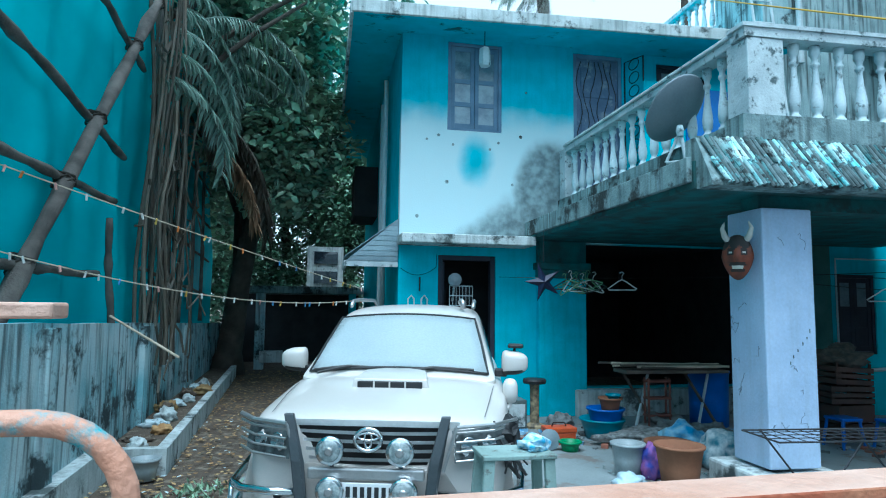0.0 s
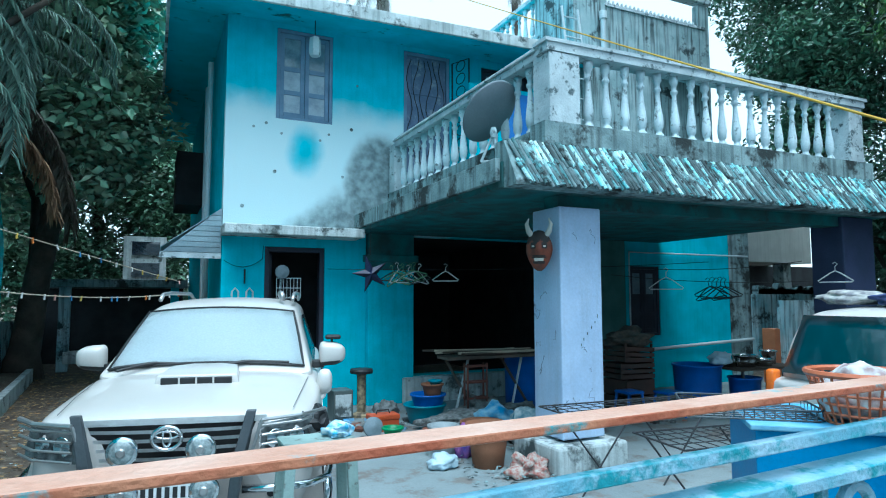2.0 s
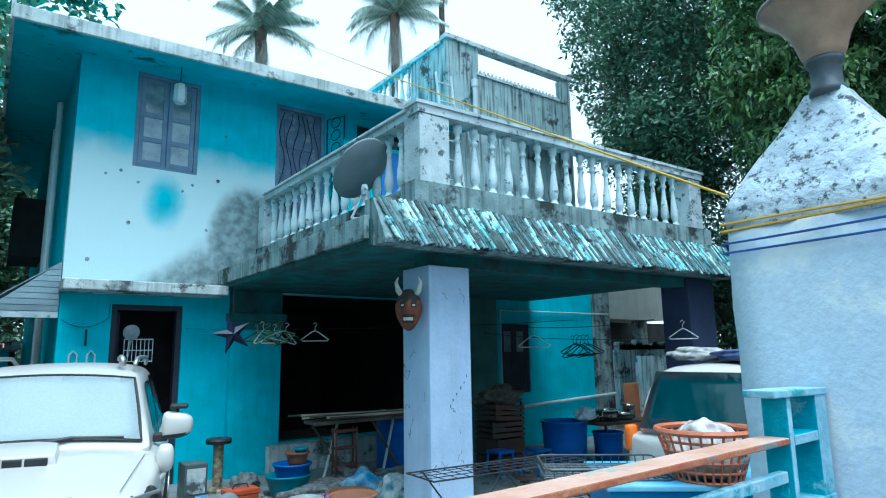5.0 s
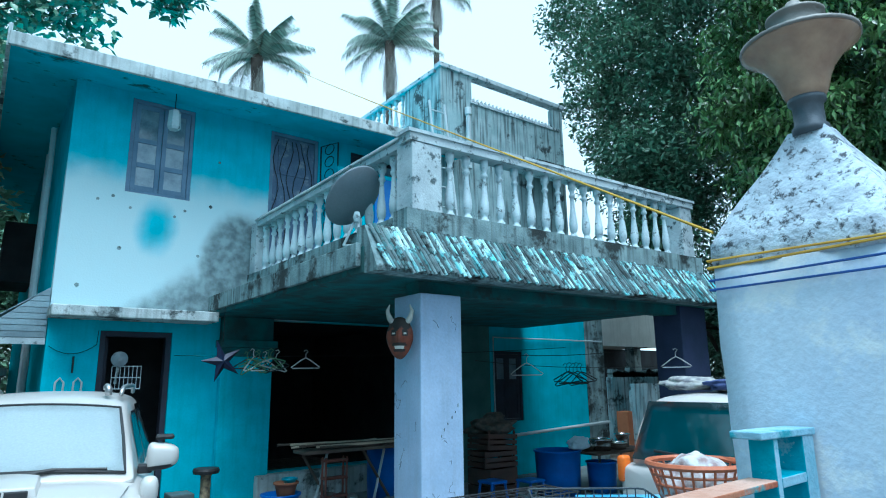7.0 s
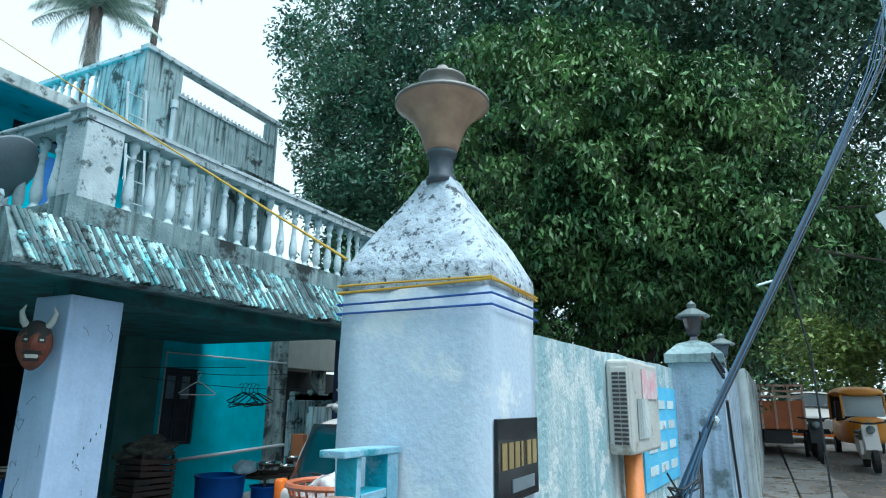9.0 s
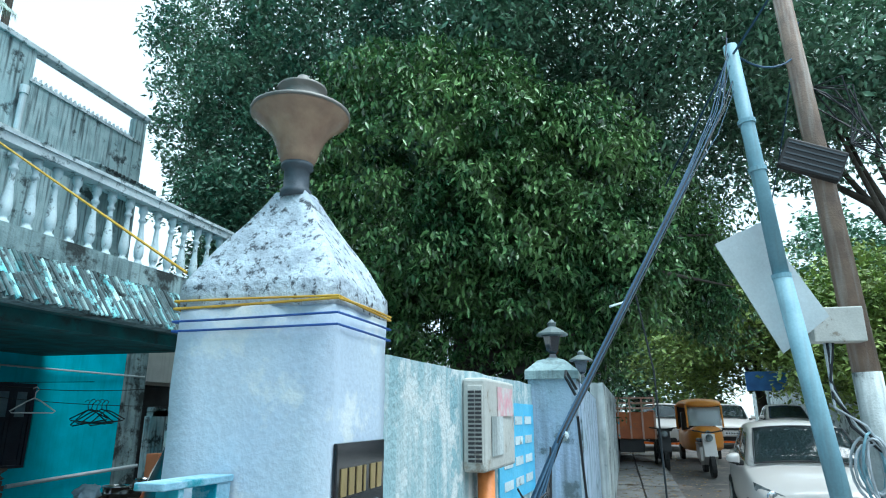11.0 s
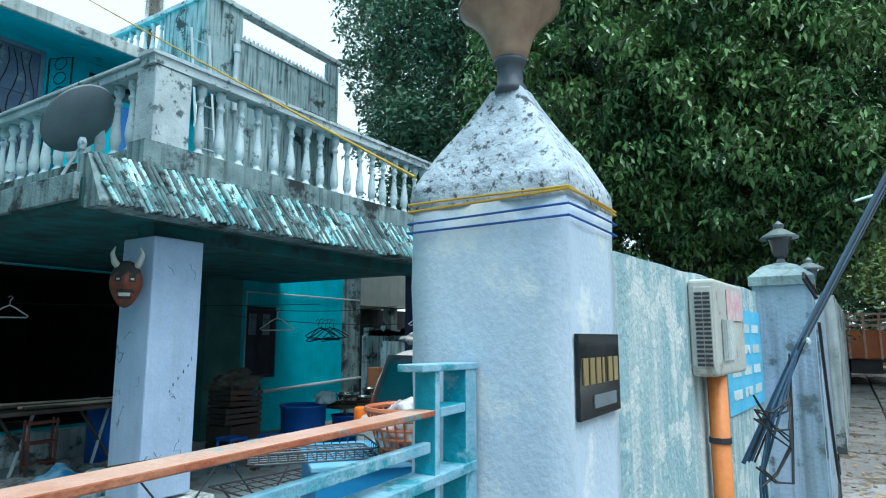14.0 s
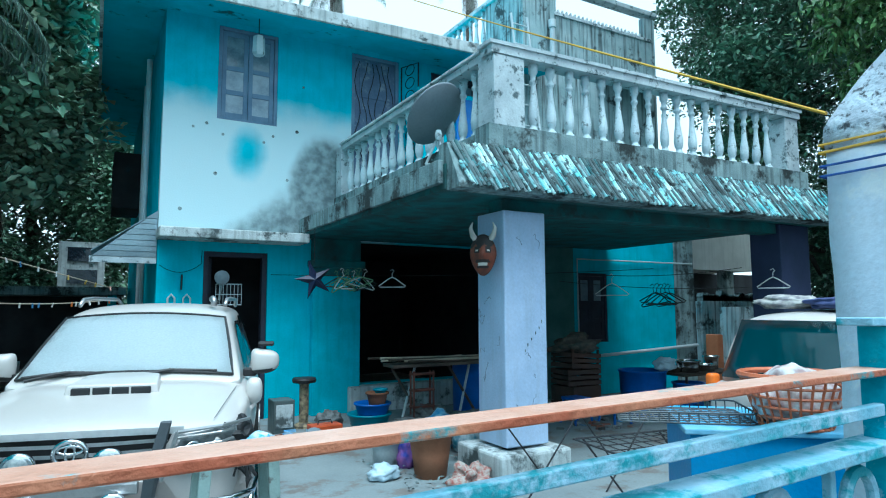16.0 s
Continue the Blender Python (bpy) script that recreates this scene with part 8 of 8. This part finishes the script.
# kitchen clutter by the wing
kt = thing("low_table", (9.9, 7.9, 0), "low table with steel pans", "table")
bm = B()
box(bm, 9.1, 10.6, 7.6, 8.3, 0.60, 0.64, 0.01)
part("top", bm, M_BOARD, kt)
for x in (9.2, 10.5):
    for y in (7.65, 8.2):
        bm = B()
        rod(bm, (x, y, 0), (x, y, 0.6), 0.025)
        part("leg", bm, M_GUN, kt)
for x, y, r, h in ((9.55, 7.9, 0.2, 0.2), (9.95, 7.85, 0.16, 0.12), (10.3, 8.0, 0.13, 0.24), (9.3, 8.0, 0.14, 0.1)):
    pot(x, y, 0.64, r, h, P_STEEL, "pan", "polished steel cooking pan", "pan", 0.9)
M_CRATE = mat("dark_crate", (0.05, 0.035, 0.03), (0.09, 0.05, 0.04), 0.7)
for k in range(4):
    cr = thing("crate", (7.45, 8.4, 0.2 * k), "dark crate stacked under the porch", "crate", group="stacked crates")
    CR = Matrix.Translation((7.45, 8.4, 0.26 * k)) @ Matrix.Rotation(0.12 * math.sin(k * 2.2), 4, "Z") @ Matrix.Rotation(0.06 * (k > 2), 4, "Y")
    for y in (-0.25, 0.23):
        for z in ((0.0, 0.24),) if k < 2 else ((0.0, 0.07), (0.09, 0.15), (0.17, 0.24)):
            bm = B()
            box(bm, -0.32, 0.32, y, y + 0.02, z[0], z[1] - 0.002, 0.004, m=CR)
            part("side", bm, M_CRATE, cr)
    for x in (-0.319, 0.299):
        for z in ((0.0, 0.24),) if k < 2 else ((0.0, 0.07), (0.09, 0.15), (0.17, 0.24)):
            bm = B()
            box(bm, x, x + 0.02, -0.229, 0.229, z[0], z[1] - 0.002, 0.004, m=CR)
            part("end", bm, M_CRATE, cr)
    for x in (-0.295, 0.265):
        for y in (-0.228, 0.198):
            bm = B()
            box(bm, x, x + 0.03, y, y + 0.03, 0.002, 0.25 + 0.05 * (k == 3), m=CR)
            part("corner_post", bm, M_CRATE, cr)
    bm = B()
    box(bm, -0.298, 0.298, -0.228, 0.228, 0.003, 0.018, m=CR)
    part("floor", bm, M_CRATE, cr)
for x, y in ((7.0, 7.9), (7.5, 7.6)):
    sl = thing("stool", (x, y, 0), "blue plastic stool under the porch", "stool", group="blue stools")
    bm = B()
    box(bm, x - 0.16, x + 0.16, y - 0.16, y + 0.16, 0.36, 0.40, 0.012)
    part("seat", bm, P_BLUE, sl)
    for sx in (-1, 1):
        for sy in (-1, 1):
            bm = B()
            rod(bm, (x + 0.17 * sx, y + 0.17 * sy, 0), (x + 0.13 * sx, y + 0.13 * sy, 0.36), 0.02)
            part("leg", bm, P_BLUE, sl)
pw = thing("water_pipe", (8.9, 9.93, 0.8), "white water pipe along the wing wall", "pipe")
for pts in ([(9.4, 9.93, 0.78), (12.4, 9.93, 0.9)], [(8.9, 9.93, 0.4), (8.9, 9.93, 2.72), (12.3, 9.93, 2.72)]):
    bm = B()
    tube(bm, pts, 0.035 if pts[0][0] > 9 else 0.02, 8)
    part("tube", bm, M_PVC, pw)
br = thing("brick", (12.35, 9.4, 0), "orange brick pillar stub beside the wing", "brick")
bm = B()
box(bm, 12.25, 12.55, 9.3, 9.6, 0, 1.15, 0.01)
part("block", bm, mat("orange_brick", (0.55, 0.2, 0.09), (0.42, 0.15, 0.07), 0.85), br)

# hangers on wires
def hanger(x, y, z, m, yaw, label, tilt=0.0, size=1.0):
    t = thing("clothes_hanger", (x, y, z), label, "clothes hanger", group="clothes hangers")
    M = Matrix.Translation((x, y, z)) @ Matrix.Rotation(radians(yaw), 4, "Z") @ Matrix.Rotation(radians(tilt), 4, "Y") @ Matrix.Scale(size, 4)
    bm = B()
    tube(bm, [M @ Vector(p) for p in ((0, 0, -0.06), (0.06, 0, -0.09), (0.21, 0, -0.2), (0.19, 0, -0.215), (-0.19, 0, -0.215), (-0.21, 0, -0.2), (-0.06, 0, -0.09))], 0.009, 6, True)
    part("bow", bm, m, t)
    bm = B()
    tube(bm, [M @ Vector(p) for p in ((0, 0, -0.06), (0, 0, 0), (0.03, 0, 0.035), (0, 0, 0.06), (-0.03, 0, 0.04))], 0.006, 5)
    part("hook", bm, m, t)


P_WHT = plastic("white_hanger_plastic", (0.7, 0.72, 0.72))
P_BLK = plastic("black_hanger_plastic", (0.015, 0.017, 0.02))
P_GRN = plastic("green_hanger_plastic", (0.15, 0.32, 0.16))
wires = thing("wash_line", (3.2, 9.3, 2.3), "thin wash lines strung under the porch", "wash line")
for a, b in (((2.96, 10.5, 2.3), (8.9, 8.0, 2.42)), ((7.0, 7.5, 2.25), (9.0, 6.4, 2.35)), ((7.3, 8.6, 2.2), (9.0, 6.3, 2.05))):
    bm = B()
    tube(bm, sag(a, b, 0.06, 14), 0.005, 5)
    part("wire", bm, M_BLACKP, wires)
hanger(4.55, 9.3, 2.30, P_WHT, -25, "white plastic clothes hanger on the wash line")
hanger(7.42, 7.5, 2.20, P_WHT, -42, "white plastic clothes hanger on the wash line", 0.0, 1.2)
hanger(8.86, 5.83, 2.24, P_WHT, -55, "white clothes hanger hooked on the column")
for k in range(5):
    hanger(8.40 + 0.045 * k, 7.58 - 0.04 * k, 2.06 + 0.012 * (k % 2), P_BLK, -68 + 11 * k, "black plastic clothes hanger on the wash line", ((k * 17) % 22) - 11, 1.2)
for k in range(11):
    hanger(3.70 + 0.038 * k, 9.45 - 0.018 * k, 2.27 + 0.02 * (k % 3), (P_GRN, P_BLK, P_WHT, P_GRN)[k % 4], -62 + (k * 37) % 80, "clothes hanger in a crowded bunch on the wash line", ((k * 29) % 50) - 25)
star = thing("star_lantern", (3.3, 9.3, 2.2), "dark purple paper star hanging under the porch", "star lantern")
bm = B()
cv = [bm.verts.new((3.3, 9.3 + s * 0.07, 2.18)) for s in (-1, 1)]
ring = []
for k in range(10):
    a = math.pi / 2 + k * math.pi / 5 + 0.3
    r = 0.30 if k % 2 == 0 else 0.10
    ring.append(bm.verts.new((3.3 + r * math.cos(a), 9.3, 2.18 + r * math.sin(a))))
for k in range(10):
    bm.faces.new((cv[0], ring[k], ring[(k + 1) % 10]))
    bm.faces.new((cv[1], ring[(k + 1) % 10], ring[k]))
part("paper_body", bm, mat("purple_star_paper", (0.012, 0.02, 0.06), (0.01, 0.014, 0.04), 0.5), star)
bm = B()
rod(bm, (3.3, 9.3, 2.46), (3.3, 9.3, 2.94), 0.004)
part("thread", bm, M_BLACKP, star)
# entrance fittings
fn = thing("wall_fan", (2.22, 10.5, 2.2), "small round white fan above the entrance", "fan")
bm = B()
lathe(bm, [(0.02, 0), (0.11, 0.01), (0.11, 0.05), (0.03, 0.08)], (0, 0, 0), 18)
bmesh.ops.transform(bm, matrix=Matrix.Translation((2.22, 10.55, 2.24)) @ Matrix.Rotation(radians(90), 4, "X"), verts=bm.verts)
part("cage", bm, plastic("dull_grey_fan", (0.22, 0.27, 0.30)), fn)
bm = B()
rod(bm, (2.22, 10.55, 2.13), (2.22, 10.72, 1.9), 0.02)
part("stem", bm, M_PALECONC, fn)
cg = thing("wire_cage", (2.4, 10.55, 1.8), "small wire cage box hung at the entrance", "cage")
for k in range(8):
    bm = B()
    rod(bm, (2.14 + 0.055 * k, 10.55, 1.82), (2.14 + 0.055 * k, 10.55, 2.14), 0.005, seg=5)
    part("wire", bm, M_PVC, cg)
for z in (1.82, 1.98, 2.14):
    bm = B()
    rod(bm, (2.14, 10.55, z), (2.53, 10.55, z), 0.007, seg=5)
    part("wire", bm, M_PVC, cg)
tp = thing("tap_pipes", (1.6, 10.68, 1.9), "looped pipes and taps on the wall beside the entrance", "pipes")
for x in (1.52, 1.74):
    bm = B()
    tube(bm, [(x - 0.05, 10.66, 1.75), (x - 0.05, 10.66, 1.92), (x, 10.66, 1.98), (x + 0.05, 10.66, 1.92), (x + 0.05, 10.66, 1.75)], 0.016, 6)
    part("loop", bm, M_PVC, tp)
bm = B()
tube(bm, sag((1.34, 10.67, 2.42), (1.93, 10.66, 2.45), 0.12, 10) + [Vector((1.94, 10.66, 2.66))], 0.005, 5)
tube(bm, [(1.66, 10.67, 2.28), (1.66, 10.66, 2.05)], 0.014, 6)
part("wire", bm, M_BLACKP, tp)
# painted mask on the column
mask = thing("wall_mask", (4.2, 6.05, 2.37), "red-brown painted wooden mask with white horns on the column", "mask")
bm = B()
MM = Matrix.Translation((4.065, 5.96, 2.32)) @ Matrix.Rotation(radians(-38), 4, "Z") @ Matrix.Diagonal((0.92, 1, 1.05, 1))
bmesh.ops.create_uvsphere(bm, u_segments=56, v_segments=40, radius=1.0)
for v in bm.verts:
    x, y, z = v.co
    w = 0.155 * (1.0 - 0.25 * max(0, -z))
    v.co = Vector((x * w, y * 0.075 - (0.05 * math.exp(-((x * 4) ** 2 + (z * 3) ** 2))), z * 0.21))
for f in bm.faces:
    c = f.calc_center_median()
    f.material_index = 1 if (abs(abs(c.x) - 0.06) < 0.014 and 0.04 < c.z < 0.054 and c.y < 0) or (abs(c.x) < 0.05 and -0.105 < c.z < -0.085 and c.y < 0) else (2 if c.z > 0.085 + 0.02 * math.sin(c.x * 60) or (abs(abs(c.x) - 0.06) < 0.034 and 0.02 < c.z < 0.085) or (abs(c.x) < 0.08 and -0.08 < c.z < -0.055) or (abs(c.x) < 0.065 and -0.13 < c.z < -0.105) else 0)
for s in (-1, 1):
    n0 = len(bm.faces)
    tube(bm, [(s * 0.07, 0, 0.14), (s * 0.12, -0.01, 0.20), (s * 0.14, -0.015, 0.27), (s * 0.115, -0.015, 0.33)], [0.035, 0.032, 0.022, 0.006], 8)
    bm.faces.ensure_lookup_table()
    for f in bm.faces[n0:]:
        f.material_index = 1
bmesh.ops.transform(bm, matrix=MM, verts=bm.verts)
part("carved_face", bm, [mat("red_brown_lacquer", (0.20, 0.05, 0.025), (0.10, 0.032, 0.02), 0.45, scale=12), mat("mask_white", (0.6, 0.58, 0.52), None, 0.6), mat("mask_black", (0.03, 0.025, 0.022), None, 0.6)], mask, smooth=True)
# nails and knocks on the painted front
rr = random.Random(31)
for k, (x, z) in enumerate(((1.75, 4.62), (2.2, 4.55), (1.95, 4.7), (3.4, 4.75), (3.5, 5.55), (2.85, 4.5), (3.25, 3.9), (2.1, 3.9), (3.0, 4.62), (1.6, 3.3))):
    bm = B()
    rod(bm, (x, FY - 0.006, z), (x, FY + 0.002, z), 0.022 + 0.012 * rr.random(), seg=7)
    part("knock", bm, M_CONC, house)
# rubbish in the kerb bed
for k in range(14):
    y = 8.1 + k * 0.42
    lump("rubble", "broken rubble and rubbish in the planting bed", "rubble", (left_x(y) + 0.3 + rr.uniform(-0.15, 0.15), y, 0.19), (rr.uniform(0.08, 0.16), rr.uniform(0.08, 0.16), rr.uniform(0.08, 0.2)),
         (M_PALECONC, M_SOIL, M_DEADLEAF, M_WHITE)[k % 4], 40 + k, 0.6, 0.5)
bin_ = pot(-1.62, 7.6, 0, 0.13, 0.22, P_GREY, "pail", "old grey pail at the kerb end", "pail")
rng = np.random.default_rng(61)
for c, n, r in (((-1.2, 6.4, 0.03), 160, 0.35), ((-1.7, 4.9, 0.03), 120, 0.4), ((5.6, 0.35, 0.3), 120, 0.15), ((-1.0, 7.0, 0.02), 120, 0.3)):
    wd = thing("weeds", c, "low green weeds growing from the ground", "weeds", kind="stuff")
    p = np.array(c) + rng.normal(size=(n, 3)) * np.array([r * 0.5, r * 0.5, 0.02])
    p[:, 2] = np.maximum(p[:, 2], c[2])
    leaf_mesh("leaves", p, 0.08, 0.03, -0.7, rng, M_LEAF4, wd)

# wire tray and dish lid lying on the handcart
tray = thing("wire_tray", (3.6, 3.0, 1.136), "grey wire tray lying on the blue handcart", "wire tray")
TM = Matrix.Translation((3.62, 3.02, 1.142)) @ Matrix.Rotation(radians(-40), 4, "Z")
M_WIRE = mat("dull_grey_wire", (0.05, 0.06, 0.07), (0.12, 0.14, 0.15), 0.5, metal=0.3)
for z, r in ((0.0, 0.005), (0.055, 0.006)):
    bm = B()
    tube(bm, [TM @ Vector((x, y, z)) for x, y in ((-0.42, -0.26), (0.24, -0.26), (0.27, -0.23), (0.27, 0.23), (0.24, 0.26), (-0.42, 0.26), (-0.45, 0.23), (-0.45, -0.23))], r, 6, True)
    part("rim", bm, M_WIRE, tray)
for k in range(13):
    bm = B()
    x = -0.40 + 0.052 * k
    tube(bm, [TM @ Vector(p) for p in ((x, -0.26, 0.055), (x, -0.26, 0.0), (x, 0.26, 0.0), (x, 0.26, 0.055))], 0.004, 5)
    part("wire", bm, M_WIRE, tray)
for k in range(7):
    bm = B()
    y = -0.2 + 0.066 * k
    tube(bm, [TM @ Vector(p) for p in ((-0.45, y, 0.055), (-0.45, y, 0.004), (0.27, y, 0.004), (0.27, y, 0.055))], 0.004, 5)
    part("wire", bm, M_WIRE, tray)
# cracks in the column's plaster
rr = random.Random(77)
M_CRACK = mat("dark_plaster_crack", (0.16, 0.19, 0.26), (0.24, 0.28, 0.36), 0.9)
for n in range(14):
    bm = B()
    side = n % 2
    a = rr.uniform(0.05, 0.45)
    z = rr.uniform(0.65, 1.7) if n < 11 else rr.uniform(1.7, 2.6)
    pts = []
    for k in range(rr.randint(5, 11)):
        pts.append((4.2485, 5.86 + a, z) if side == 0 else (4.27 + a, 5.8385, z))
        a = min(0.49, max(0.02, a + rr.uniform(-0.03, 0.045)))
        z += rr.uniform(-0.06, 0.035)
    tube(bm, pts, 0.0026, 4)
    part("crack", bm, M_CRACK, column)
# small rubbish strewn over the porch floor
M_BITS = mat("mixed_rubbish", (0.34, 0.36, 0.36), (0.10, 0.12, 0.13), 0.8, scale=9, vary=0.8)
M_BITB = mat("blue_plastic_scraps", (0.04, 0.20, 0.42), (0.25, 0.40, 0.52), 0.5, scale=9, vary=0.6)
M_BITR = mat("reddish_scraps", (0.30, 0.10, 0.06), (0.16, 0.09, 0.07), 0.7, scale=9, vary=0.6)
for nm, m, n, seed in (("rubbish", M_BITS, 170, 1), ("plastic_scraps", M_BITB, 40, 2), ("rusty_scraps", M_BITR, 45, 3)):
    rr = random.Random(seed + 90)
    ob = thing(nm, (4.2, 8.6, 0), {"rubbish": "grey rubbish strewn over the porch floor", "plastic_scraps": "scraps of blue plastic on the porch floor", "rusty_scraps": "rusty brown scraps on the porch floor"}[nm], "rubbish", kind="stuff")
    bm = B()
    for k in range(n):
        x, y = rr.choice(((3.7, 8.7), (4.3, 9.1), (5.2, 9.0), (4.6, 7.9), (5.9, 8.7), (7.2, 7.6), (3.2, 9.0)))
        x += rr.gauss(0, 0.32)
        y += rr.gauss(0, 0.28)
        s = rr.uniform(0.015, 0.07)
        h = s * rr.uniform(0.25, 0.8)
        if 4.15 < x < 4.9 and 5.7 < y < 6.5 or y > 10.3 or y < 6.6:
            continue
        box(bm, -s, s, -s * rr.uniform(0.3, 1.0), s * 0.6, -0.003, h, m=Matrix.Translation((x, y, 0.004)) @ Matrix.Rotation(rr.uniform(0, 6.28), 4, "Z") @ Matrix.Rotation(rr.uniform(-0.25, 0.25), 4, "X"))
    part("pieces", bm, m, ob)

# sticks, a wooden frame and crumpled sheets below the work table
fr = thing("wooden_frame", (4.6, 8.7, 0), "broken wooden frame lying below the table", "frame")
FM = Matrix.Translation((4.75, 8.55, 0.03)) @ Matrix.Rotation(radians(17), 4, "Z")
for a, b in (((-0.45, -0.2), (0.45, -0.2)), ((-0.45, 0.2), (0.45, 0.2)), ((-0.45, -0.2), (-0.45, 0.2)), ((0.0, -0.2), (0.0, 0.2)), ((0.45, -0.2), (0.45, 0.2))):
    bm = B()
    x0, x1, y0, y1 = min(a[0], b[0]) - 0.02, max(a[0], b[0]) + 0.02, min(a[1], b[1]) - 0.02, max(a[1], b[1]) + 0.02
    box(bm, x0, x1, y0, y1, 0.0 if a[0] != b[0] else 0.031, 0.03 if a[0] != b[0] else 0.06, 0.004, m=FM)
    part("bar", bm, M_BOARD, fr)
for n, (x, y, rx, ry, h) in enumerate(((4.95, 8.95, 0.3, 0.22, 0.3), (5.45, 8.6, 0.28, 0.2, 0.22), (3.55, 9.35, 0.2, 0.15, 0.26))):
    lump("cloth", "grey crumpled cloth among the rubbish", "cloth", (x, y, 0), (rx, ry, h), mat("grey_sacking", (0.20, 0.22, 0.22), (0.08, 0.09, 0.09), 0.95, scale=11, bump=0.3), 40 + n, 0.6, 0.6)
# loose stuff on top of the crates
lump("cloth", "dark bundle heaped on the stacked crates", "cloth", (7.45, 8.4, 1.02), (0.36, 0.26, 0.26), mat("dark_bundle", (0.05, 0.055, 0.05), (0.12, 0.10, 0.08), 0.9, scale=13, bump=0.3), 47, 0.6, 0.7)
